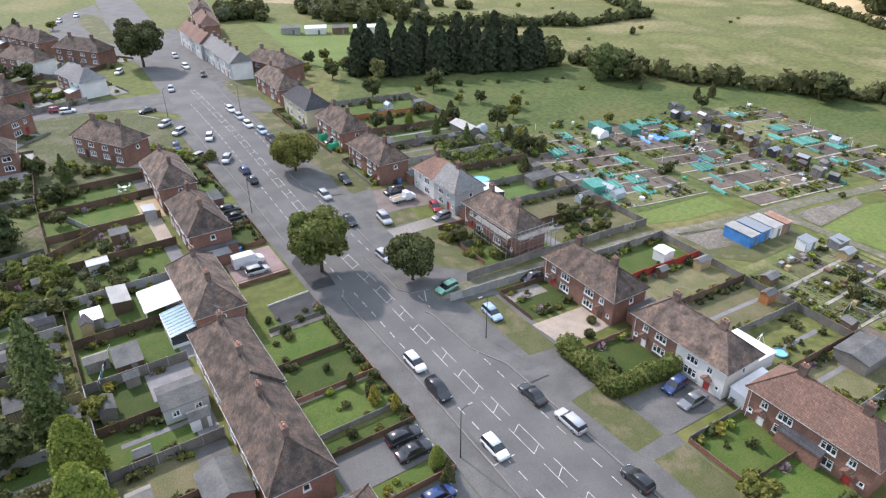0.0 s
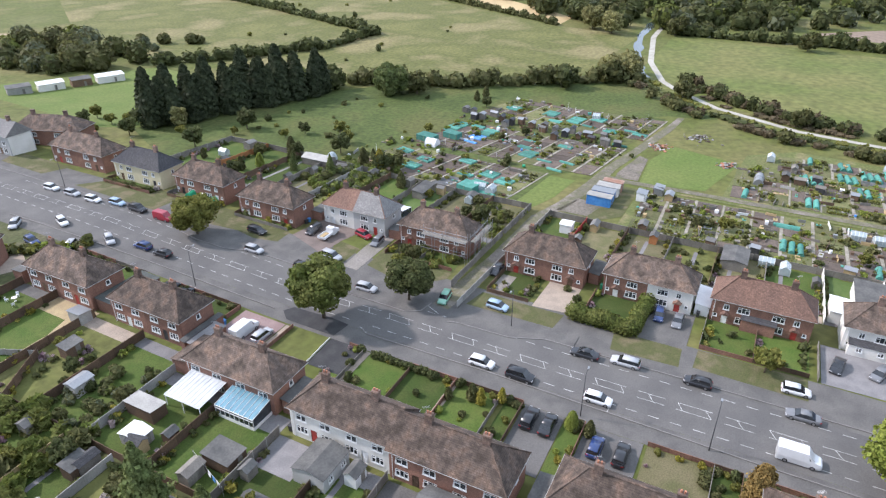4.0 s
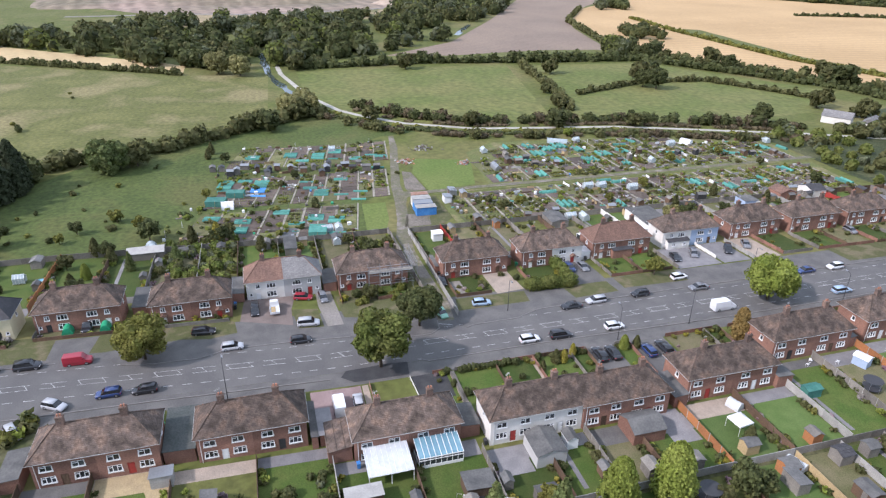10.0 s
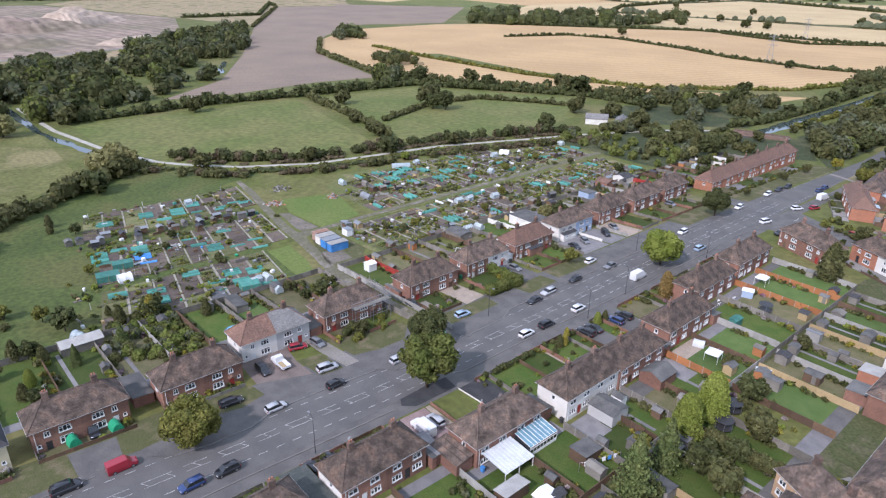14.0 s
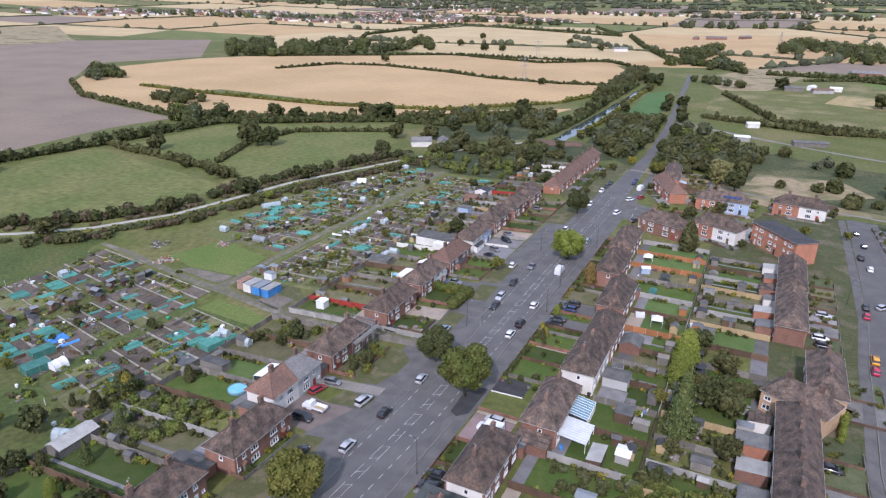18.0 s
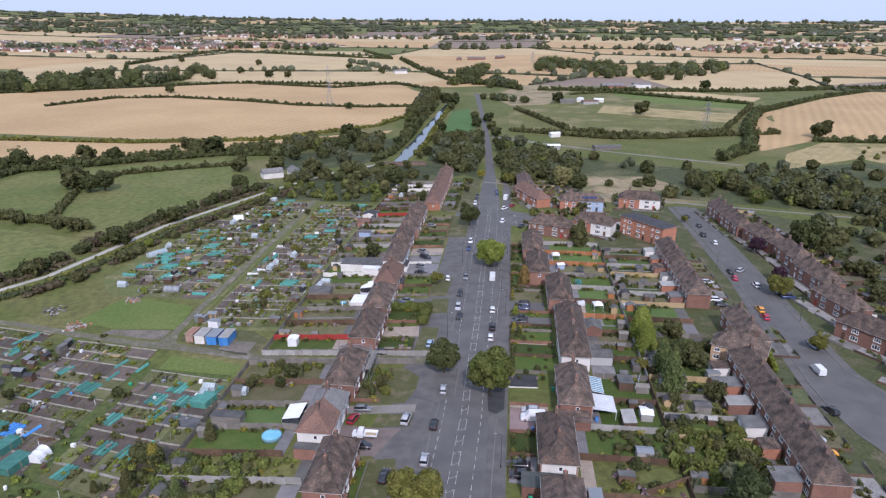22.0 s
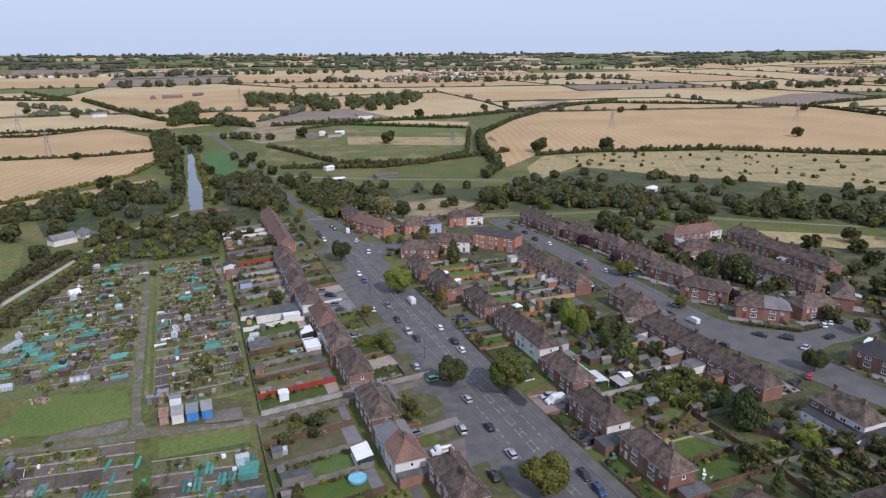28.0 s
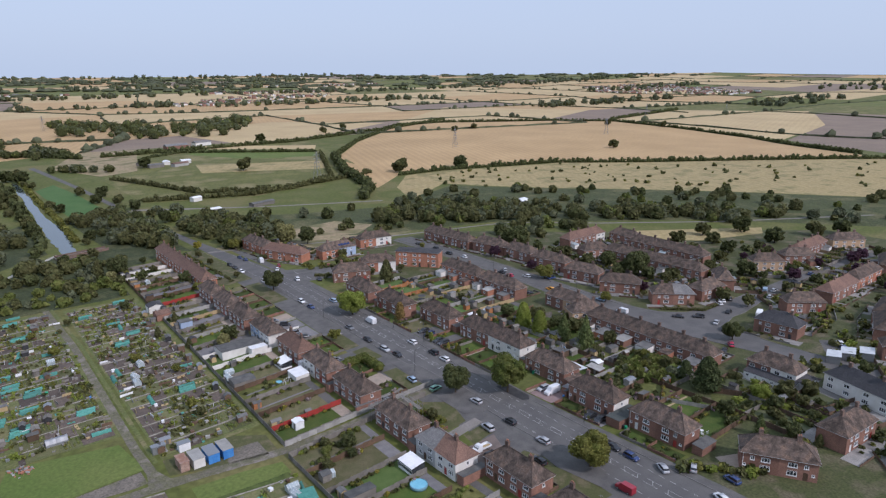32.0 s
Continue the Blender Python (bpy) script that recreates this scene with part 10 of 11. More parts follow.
# east row
extension(78.0, 93.0, 0.4, 8.2, 2.6, RENDER_WHITE, FELT, 0.15, "long white flat-roofed extension with a grey roof", 0, True, 4)
extension(78.3, 84.0, 9.0, 12.4, 2.5, RENDER_WHITE, PLASTIC_WHITE, 0.2, "white flat-roofed garden room", 0)
plot("artificial_lawn", [(88.0, 9.6), (99, 9.6), (99, 13.0), (88.0, 13.0)], LAWN_BRIGHT, "small bright artificial lawn inside white walls", 0.1)
conservatory(77.0, 81.0, 24.0, 29.5, 1, PLASTIC_WHITE, "white-framed conservatory behind a brick house")
extension(77.0, 81.5, 35.5, 41.8, 2.4, RENDER_WHITE, PLASTIC_WHITE, 0.3, "white lean-to with a pale sheet roof", 90)
extension(69.2, 76.0, 31.6, 34.0, 2.3, UPVC, PLASTIC_WHITE, 0.3, "white lean-to carport beside the white house", 0)
extension(67.4, 69.0, 20.8, 26.2, 2.3, BRICK, ROOF_DARK, 0.6, "dark tiled porch canopy along a brick house", -90)
extension(94.0, 99.5, -53.0, -47.0, 2.6, BRICK, ROOF_RED, 1.0, "brick outbuilding at the end of a garden", 0, False, 2)
extension(93.5, 99.5, -64.0, -58.5, 2.6, RENDER_WHITE, ROOF_DARK, 1.0, "white outbuilding with a dark roof", 90, False, 2)
extension(90.5, 95.0, -36.0, -31.0, 2.4, RENDER_BLUE, FELT, 0.2, "pale blue flat-roofed garden room", 0)
extension(91.0, 98.0, 27.0, 32.0, 2.3, WOOD_GREY, FELT, 0.5, "large weathered garden shed with a low roof", 0, False)
pool(83.0, 109.7, 2.2, 0.9, POOL, "round blue above-ground pool on a lawn")
pool(87.5, 159.4, 1.6, 0.6, POOL, "small round pale blue pool on a lawn")
pool(85.2, 36.5, 1.1, 0.4, POOL, "small blue paddling pool on a lawn")
conservatory(78.0, 82.0, 99.5, 105.5, 1, PLASTIC_WHITE, "white conservatory behind the rendered house")
extension(69.0, 75.6, 94.9, 97.8, 2.4, BRICK, FELT, 0.2, "flat-roofed garage between two houses", 180)
extension(68.0, 75.5, 115.0, 117.4, 2.4, BRICK, FELT, 0.2, "dark-roofed annex between two houses", 0)
extension(66.0, 74.5, 133.3, 137.0, 2.4, BRICK, FELT, 0.2, "flat-roofed annex between two brick houses", 0)
extension(71.0, 77.0, 70.4, 71.2, 2.3, BRICK, FELT, 0.1, "narrow flat-roofed store beside the track", 0)
extension(71.0, 76.5, 52.0, 54.0, 2.4, BRICK, FELT, 0.2, "flat-roofed porch between two houses", 0)
extension(96.5, 100.5, 134.0, 142.5, 2.2, WOOD_GREY, CONCRETE, 0.8, "long pale-roofed barn behind the gardens", 90, False)
extension(92.0, 99.0, 102.0, 105.0, 2.1, WOOD_GREY, FELT, 0.3, "long weathered store along a fence", 0)
shed(92.5, 65.0, 90, 2.6, 2.6, 2.3, PLASTIC_WHITE, PLASTIC_WHITE, 0.3, "white box hut on a lawn")
for x, y in ((62.6, 141.6), (63.0, 148.4)):
    tunnel(x, y, 4, 4.4, 2.1, 1.75, GREEN_TARP, "vehicle wrapped in a bright green sheet", "sheeted_vehicle", False)
car("suv", "black", 63, 145, 0)



def scaffold(x, y, rz, L, h, deck):
    ob = empty("scaffolding", at(x, y, rz), "steel scaffolding with plank decks on a brick house", "scaffolding")
    n = int(L / 2.1)
    st = Build()
    st.tube([(0, 0, 0), (0, 0, h)], 0.05, 6)
    up = st.mesh("standard", STEEL)
    for i in range(n + 1):
        for d in (0, -1.2):
            part("standard", up, ob, pose(-L / 2 + L * i / n, d, 0))
    lg = Build()
    lg.tube([(-L / 2 - 0.3, 0, 0), (L / 2 + 0.3, 0, 0)], 0.045, 6)
    led = lg.mesh("ledger", STEEL)
    for z in (2.0, 4.4, deck, deck + 1.0):
        for d in (0, -1.2):
            part("ledger", led, ob, pose(0, d, z))
    for i in range(5):
        b = Build()
        b.box(-L / 2, L / 2, -1.18 + i * 0.235, -1.18 + i * 0.235 + 0.22, 0, 0.04)
        part("board", b.mesh("board", WOOD_GREY), ob, pose(0, 0, deck + 0.05))
    return ob


scaffold(66.8, 82.9, -90, 10.0, 6.6, 4.9)
scaffold(71.8, 77.7, 0, 8.4, 6.6, 4.9)
# swing and slide on a lawn, washing line
ob = empty("swing_frame", at(83.6, 39.2, 20), "white garden swing frame on a lawn", "swing")
for sx in (-1.1, 1.1):
    b = Build()
    b.tube([(sx, -0.8, 0), (sx, 0, 2.0), (sx, 0.8, 0)], 0.06, 6)
    part("leg", b.mesh("leg", PLASTIC_WHITE), ob)
b = Build()
b.tube([(-1.15, 0, 2.0), (1.15, 0, 2.0)], 0.06, 6)
part("crossbar", b.mesh("crossbar", PLASTIC_WHITE), ob)
ob = empty("washing_line", at(0.4, 83.0, 70), "washing line hung with clothes in a garden", "washing line")
for sx in (-4, 4):
    b = Build()
    b.tube([(sx, 0, -0.2), (sx, 0, 2.0)], 0.04, 6)
    part("pole", b.mesh("pole", STEEL), ob)
b = Build()
b.tube([(-4, 0, 1.95), (0, 0, 1.8), (4, 0, 1.95)], 0.012, 4)
part("line", b.mesh("line", UPVC), ob)
for i, mt in enumerate((PLASTIC_WHITE, BLUE_TARP, PLASTIC_WHITE, METAL_DARK, RED_PAINT, PLASTIC_WHITE)):
    b = Build()
    b.box(-0.35, 0.35, -0.015, 0.015, -0.8, 0)
    part("cloth", b.mesh("cloth", mt), ob, pose(-3.0 + i * 1.15, 0, 1.86, 4 * (i % 3), 0, 0))
for x, y, rz in ((32.8, 44.2, 0), (34.3, 27.0, 0), (49.0, 61.2, 180), (32.3, 182.8, 0), (32.6, -10.0, 0), (49.2, 0.0, 180), (33.0, 118.0, 0), (50.5, 178.0, 180), (-54.5, 40.0, 0), (-41.5, 0.0, 180)):
    lamp_post(x, y, rz)
extension(68.5, 69.9, 3.6, 9.8, 2.2, RENDER_WHITE, ROOF_DARK, 0.5, "dark tiled lean-to along a white house front", -90, True, 2)
fence(60.5, 1.2, 69.4, 1.2, "white", 0.8, 2.4, False)
fence(57.5, -7.8, 69.4, -7.8, "concrete", 1.0, 2.4, False)
fence(57.5, 14.0, 68.6, 14.0, "grey", 1.0, 2.4, False)
# flats, solar panels, glazed extension, pavilions
house(-24, -36, 128, 22, 8.0, halves=3, walls=(BRICK_ORANGE,), roof=ROOF_DARK, rise=0.5, eaves=7.6, chimneys=[], label="three-storey block of brick flats with a dark flat roof", detail=False, name="flats")
for i in range(4):
    b = Build()
    b.box(-0.8, 0.8, -0.55, 0.55, 0, 0.05)
    ob = new("solar_panel", b.mesh("solar_panel", SOLAR))
    ob.matrix_basis = at(-7.6 + i * 1.75, -77.6, 0, 6.4) @ pose(0, 0, 0, -40.7, 0, 0)
    tagged(ob, "dark blue solar panel on a tiled roof", "solar panel", "solar panels")
extension(-29.8, -26.4, 131.5, 146.5, 2.3, UPVC, ROOF_DARK, 0.7, "white glazed veranda with a dark tiled roof", 90, True, 6)
extension(-37.0, -30.0, 145.5, 148.4, 2.3, RENDER_WHITE, ROOF_DARK, 0.7, "white lean-to porch with a dark tiled roof", 180, True, 3)
extension(-45.0, -40.0, 150.0, 158.0, 2.6, RENDER_WHITE, FELT, 0.5, "white single-storey wing of a rendered house", 0, False, 2)
for cx, cy in ((-60.5, 144.0), (-66.5, 146.0), (-71.0, 150.0)):
    shed(cx, cy, 20, 6.0, 4.0, 2.6, STEEL, POLYCARB, 0.3, "open steel canopy with a pale sheet roof", False, "carport", "carport", True)
for i, (w, k) in enumerate(((8.0, CONCRETE), (9.0, RENDER_WHITE), (7.0, WOOD_BROWN), (10.0, RENDER_WHITE))):
    shed(105.0 + i * 9.6, 278.8 - i * 4.4, -24, w, 4.5, 2.6, k, (FELT, PLASTIC_WHITE)[i % 2], 0.4, "low white pavilion beside the playing field", True, "pavilion", "pavilion", True)
plot("patio", [(10.4, 125.7), (18.2, 125.7), (18.2, 135.9), (14.2, 135.9), (14.2, 129.0), (10.4, 127.9)], PAVING_OCHRE, "large ochre slab patio behind a brick house", 0.085, "paving")
plot("garden_path", [(-2.0, 127.0), (10.4, 127.0), (10.4, 127.8), (-2.0, 127.8)], PAVING_OCHRE, "ochre slab path beside a fence", 0.085, "path")
plot("patio", [(4.6, 73.5), (10.4, 73.5), (10.4, 79.6), (4.6, 79.6)], PAVING, "chequered grey slab patio behind the terrace", 0.085, "paving")
plot("patio", [(4.0, 45.0), (11.8, 45.0), (11.8, 49.8), (4.0, 49.8)], PAVING, "blue-grey slab patio behind the terrace", 0.085, "paving")
for i, (y0, y1, dd) in enumerate(((115.0, 119.5, 5.0), (105.2, 109.0, 3.6), (96.8, 101.5, 4.6), (88.5, 92.5, 5.4), (80.0, 84.5, 6.0), (72.0, 75.8, 4.2), (26.5, 31.0, 4.8), (18.0, 22.0, 5.6), (9.5, 13.0, 3.6), (1.0, 5.5, 4.8), (-7.5, -3.5, 4.0), (-16.0, -12.0, 4.6))):
    extension(-23.6, -23.6 + dd, y0, y1, 2.4, (BRICK, BRICK_ORANGE, RENDER_WHITE)[i % 3], (FELT, ROOF, FELT, CONCRETE)[i % 4], 0.35, "single-storey rear extension of a terraced house", 90, True, 1)
for i, (x, y, w, d) in enumerate(((-8.5, 80.5, 6.0, 3.0), (-6.0, 71.5, 3.4, 2.4), (-19.0, 77.0, 3.0, 2.4), (-12.5, 92.0, 3.6, 2.6), (-6.5, 98.5, 3.0, 2.2), (-15.0, 118.5, 4.0, 2.6), (-8.0, 38.0, 3.4, 2.2), (-12.5, 29.5, 3.2, 2.4), (-5.8, 12.5, 3.0, 2.2), (-14.0, 4.0, 3.6, 2.2), (9.0, 120.0, 3.0, 2.0), (4.0, 111.5, 3.2, 2.2))):
    shed(x, y, (0, 90, 0, 180)[i % 4], w, d, 2.0, (WOOD_GREY, WOOD_BROWN, CONCRETE)[i % 3], (FELT, FELT, STEEL)[i % 3], 0.35, "weathered garden store with a low felt roof", True, "shed", "shed", i % 2 == 0)
# front gardens of the long terrace
re_ = random.Random(17)
for i in range(8):
    y0, y1 = -147 + i * 9.25, -147 + (i + 1) * 9.25
    plot("front_garden", [(57.5, y0 + 0.1), (64.6, y0 + 0.1), (64.6, y1 - 0.1), (57.5, y1 - 0.1)], (LAWN, PAVING, LAWN_DRY, LAWN, ASPHALT_OLD)[i % 5], "small front garden of a terraced house", 0.07)
    for k in range(5):
        mass(re_.choice(("bush", "bush2", "bush_rust")), 57.8, y0 + 9.25 * (k + 0.5) / 5 if k < 3 else y1 - 0.8, re_.uniform(0.6, 1.0))
    for k in range(3):
        mass(re_.choice(("bush", "bush2")), re_.uniform(58.5, 64), re_.choice((y0 + 0.7, y1 - 0.7)), re_.uniform(0.5, 0.9))
for x, y, sc in ((54.0, -78.0, 0.6), (55.0, -112.0, 0.7), (54.5, -132.0, 0.8), (30.5, -100.0, 0.6), (29.5, -140.0, 0.9)):
    tree("garden2", x, y, sc)
# little tiled hoods over front doors of the brick houses on the east side
def door_hood(x, y, z):
    b = Build()
    b.v += [(0, -0.8, 0), (-0.75, -0.8, -0.1), (-0.75, 0.8, -0.1), (0, 0.8, 0), (0, 0, 0.55), (-0.75, 0, 0.45)]
    b.f += [(0, 1, 5, 4), (2, 3, 4, 5), (1, 2, 5), (0, 3, 2, 1)]
    b.m += [0] * 4
    ob = new("door_hood", shared("hood", lambda: b.mesh("door_hood", ROOF_RED)))
    ob.matrix_basis = pose(x, y, z)
    return tagged(ob, "small tiled hood over a front door", "porch", "door hoods")


for hx, hy, L in ((65.2, 125.2, 15.5), (71.7, 86.6, 16), (71.4, 62.2, 16), (71.8, 42.5, 16), (72.1, 23.4, 16), (74.1, -18, 16), (73.5, -37, 16)):
    for sgn in (-1, 1):
        k = L / 16
        door_hood(hx - 3.55, hy + sgn * (L / 2 - 2.45 * k), ground_z(hx, hy) + 2.35)
# ---- allotments ----
ra = random.Random(404)
ALLOT_GRASS = surf("trodden_grass", (0.13, 0.135, 0.05), (0.185, 0.165, 0.078), big=0.12, fine=1.5, amount=0.35, bump=0.1, third=(0.11, 0.13, 0.04))
BEDS = {"soil": [], "green": [], "dry": [], "sheet": []}
EDGES = Build()


def edge_path(pts, w, lift=0.15):
    """A narrow pale path or board walk along a plot's edge."""
    for (xa, ya), (xb, yb) in zip(pts, pts[1:]):
        za, zb = ground_z(xa, ya), ground_z(xb, yb)
        EDGES.face([(xa, ya - w / 2, za + lift), (xb, yb - w / 2, zb + lift), (xb, yb + w / 2, zb + lift), (xa, ya + w / 2, za + lift)])
        EDGES.face([(xa, ya - w / 2, za), (xb, yb - w / 2, zb), (xb, yb - w / 2, zb + lift), (xa, ya - w / 2, za + lift)])
        EDGES.face([(xb, yb + w / 2, zb), (xa, ya + w / 2, za), (xa, ya + w / 2, za + lift), (xb, yb + w / 2, zb + lift)])


def plot_row(x0, x1, lines, line, cut, dug, busy=0.5):
    """Plots side by side between x0 and x1; line(x, v) gives the y of plot line v."""
    for n, (va, vb) in enumerate(zip(lines, lines[1:])):
        lo, hi = min(va, vb), max(va, vb)
        edge_path([(x0 + (x1 - x0) * i / 4, line(x0 + (x1 - x0) * i / 4, lo)) for i in range(5)], ra.choice((0.45, 0.55, 0.7)))
        x = x0
        while x < x1 - 1.5:
            w = min(ra.uniform(*cut), x1 - x)
            if x1 - x - w < 1.5:
                w = x1 - x
            t = ra.random()
            kind = "soil" if t < dug else "green" if t < dug + (1 - dug) * 0.5 else "dry" if t < 0.985 else "sheet"
            BEDS[kind].append((x, x + w - 0.25, line(x, lo) + 0.45, line(x + w, lo) + 0.45, line(x, hi) - 0.45, line(x + w, hi) - 0.45))
            ya, yb = line(x + w / 2, lo) + 0.9, line(x + w / 2, hi) - 0.9
            rows = max(1, int((w - 0.6) / 1.05))
            if kind == "green":
                plant = [ra.choice(("veg", "veg", "veg", "bush", "bush_light", "bush_rust")) for _ in range(rows)]
                for r in range(rows):
                    for c in range(int((yb - ya) / 0.75)):
                        if ra.random() < 0.8:
                            mass(plant[r], x + 0.6 + r * 1.05, ya + 0.3 + c * 0.75, ra.uniform(0.3, 0.55), 0.05)
            elif kind == "soil" and ra.random() < busy:
                for r in range(0, rows, ra.choice((1, 2, 3))):
                    if ra.random() < 0.45:
                        for c in range(int((yb - ya) / 0.7)):
                            mass("veg", x + 0.6 + r * 1.05, ya + 0.3 + c * 0.7, ra.uniform(0.2, 0.4), 0.06)
            elif kind == "dry" and ra.random() < 0.7:
                for c in range(4):
                    mass(ra.choice(("bush_rust", "veg", "bush", "bush_light")), ra.uniform(x, x + w), ra.uniform(ya, yb), ra.uniform(0.4, 0.8), 0.03)
            x += w


def fan(x, v):
    return v - (0.16 + 0.002 * (v - 75)) * (x - 150)


def square(x, v):
    return v + 0.02 * (x - 130)


tagged(drape("allotment_ground", [(103.5, 82), (126, 80), (134, 71.5), (192, 61), (197, 110), (160, 124), (112, 137)], GRASS_LUSH, 0.055), "rough grass paths between allotment plots", "grass", kind="structure")
tagged(drape("allotment_ground", [(99.8, 56), (127, 55.5), (127, -90), (98, -85)], ALLOT_GRASS, 0.055), "rough grass paths between allotment plots", "grass", kind="structure")
tagged(drape("allotment_ground", [(131, 36), (168, 33), (178, 20), (174, -30), (160, -92), (131, -92)], ALLOT_GRASS, 0.055), "rough grass paths between allotment plots", "grass", kind="structure")
plot_row(102.5, 126.5, (77.2, 83.3, 88, 92.5, 97.2, 102.8, 108.4, 115, 121.4), fan, (4.5, 9.5), 0.6, 0.4)
plot_row(130.5, 157, (67.5, 72.3, 77.2, 83.3, 88, 92.5, 97.2, 102.8, 108.4, 115, 121.4), fan, (4.5, 9.5), 0.62, 0.4)
plot_row(167, 190, (66, 71.2, 77, 82.8, 90, 98, 105, 112, 119, 126), fan, (4.5, 9.0), 0.6, 0.4)
plot_row(101, 126.5, [54.5 - 6.6 * i for i in range(22)], square, (4.0, 9.0), 0.26)
plot_row(133.5, 157, [34.5 - 7.2 * i for i in range(18)], square, (4.0, 8.5), 0.3)
plot_row(159, 172, [24 - 7.2 * i for i in range(12)], square, (4.0, 6.5), 0.3)
for kind, mat, lab in (("soil", SOIL, "dug brown earth beds on the allotments"), ("green", SOIL, "planted allotment beds"), ("dry", GRASS_ROUGH, "weedy fallow allotment beds"), ("sheet", METAL_DARK, "dark sheeting over allotment beds")):
    b = Build()
    for x0, x1, lo0, lo1, hi0, hi1 in BEDS[kind]:
        cuts = [x0] + [v for v in SLOPE_X if x0 + 0.1 < v < x1 - 0.1] + [x1]
        for a, c in zip(cuts, cuts[1:]):
            k = len(b.v)
            fa, fc = (a - x0) / (x1 - x0), (c - x0) / (x1 - x0)
            for px, py in ((a, lo0 + (lo1 - lo0) * fa), (c, lo0 + (lo1 - lo0) * fc), (c, hi0 + (hi1 - hi0) * fc), (a, hi0 + (hi1 - hi0) * fa)):
                b.v.append((px, py, ground_z(px, py) + 0.13))
            b.v += [(p[0], p[1], p[2] - 0.2) for p in b.v[-4:]]
            b.f += [(k, k + 1, k + 2, k + 3), (k + 4, k + 5, k + 1, k), (k + 6, k + 7, k + 3, k + 2), (k + 5, k + 6, k + 2, k + 1), (k + 7, k + 4, k, k + 3)]
            b.m += [0] * 5
    me = b.mesh("beds", surf("bed_" + kind, *{"soil": ((0.125, 0.097, 0.079), (0.088, 0.07, 0.057)), "green": ((0.115, 0.112, 0.054), (0.092, 0.105, 0.037)), "dry": ((0.15, 0.14, 0.066), (0.105, 0.116, 0.042)), "sheet": ((0.07, 0.075, 0.08), (0.12, 0.12, 0.12))}[kind], big=0.5, fine=3.0, amount=0.3, bump=0.05, island=0.3))
    tagged(new("allotment_beds", me), lab + " in strips" if kind == "green" else lab, "beds", kind="stuff")
tagged(new("bed_edging", EDGES.mesh("bed_edging", surf("pale_boards", (0.33, 0.3, 0.25), (0.21, 0.19, 0.15), big=0.8, fine=5.0, amount=0.25, bump=0.0))), "pale boards and slabs edging the plots", "edging", kind="stuff")
# netting: tunnels and cages where they stand
def net_row(x, y, n, L, turn, mat, pitch=1.05):
    """Low hooped nets set side by side over one plot."""
    for i in range(n):
        d = (i - (n - 1) / 2) * pitch
        a = radians(turn)
        tunnel(x - d * math.sin(a), y + d * math.cos(a), turn + ra.uniform(-3, 3), L, 0.95, 0.6, mat, "low teal net hooped over a vegetable bed" if mat is TEAL else "low blue sheet hooped over a vegetable bed", "net_tunnel", False)


for x, y, n in ((179.5, 97.9, 5), (176.6, 88.1, 6), (172.4, 94.2, 2), (180.8, 81.3, 4), (172.2, 82.5, 1), (170.8, 74.7, 3), (173.5, 68.7, 1), (171.4, 65.4, 2), (158.9, 68.9, 1), (178.5, 111.1, 4), (152.7, 120.2, 4), (148.6, 121.0, 3), (150.0, 109.4, 6), (153.6, 114.4, 2),
                (145.0, 120.7, 2), (143.2, 94.1, 2), (138.2, 91.0, 5), (149.5, 94.7, 1), (149.5, 83.3, 2), (136.3, 78.7, 1), (129.5, 80.3, 1), (134.9, 85.1, 1), (123.6, 104.3, 3), (117.8, 94.8, 4), (114.8, 89.2, 4), (110.3, 95.2, 4), (114.2, 100.6, 2), (104.4, 90.2, 2), (118.4, 115.4, 3), (112.3, 116.5, 4), (121.8, 124.0, 3)):
    net_row(x, y, n, 4.6, 79, TEAL, 1.12)
net_row(144.0, 110.5, 4, 4.6, 79, BLUE_TARP, 1.0)
net_row(138.8, 110.6, 1, 4.6, 79, BLUE_TARP)
for x, y, L, W, r in ((139.8, 117.3, 5.5, 3.2, 79), (133.6, 122.9, 6.0, 4.0, 79), (105.2, 95.4, 5.0, 4.5, 79)):
    cage(x, y, r, L, W)
for x, y, n, turn in ((166.5, -5.0, 3, 8), (169.0, 7.0, 2, 8), (154.0, 15.0, 3, 5), (150.5, 3.0, 2, 5), (153.0, -17.5, 3, 8), (142.0, -20.0, 2, 5), (148.0, -45.0, 2, 80), (163.9, 0.8, 3, 8), (159.3, 6.5, 3, 8), (170.0, 16.0, 1, 0), (137.2, 15.0, 2, 0), (160.9, -10.5, 2, 10), (147.7, -9.3, 3, 6), (162.6, -29.3, 1, 80), (154.8, -26.5, 2, 10), (165.9, -36.4, 1, 20), (125.7, -2.8, 1, 90), (123.4, -7.1, 1, 90), (145.9, -64.3, 2, 10), (142.3, -67.2, 1, 70), (146.6, -84.4, 2, 10), (145.0, -92.0, 1, 10),
                      (121.1, -72.9, 2, 5), (113.9, -57.3, 1, 5), (110.0, -41.8, 2, 0), (115.9, -32.4, 3, 5), (105.6, -84.0, 2, 0), (108.4, 18.8, 3, 0), (120.1, 20.0, 1, 90), (136.4, 30.8, 1, 0), (112.7, -50.7, 1, 85), (104.5, 2.4, 1, 0), (139.0, -40.0, 1, 0)):
    for i in range(n):
        tunnel(x + 0.4 * i, y + (i - (n - 1) / 2) * 1.75, turn + ra.uniform(-3, 3), 5.0, 1.5, 1.0, ribs=False)
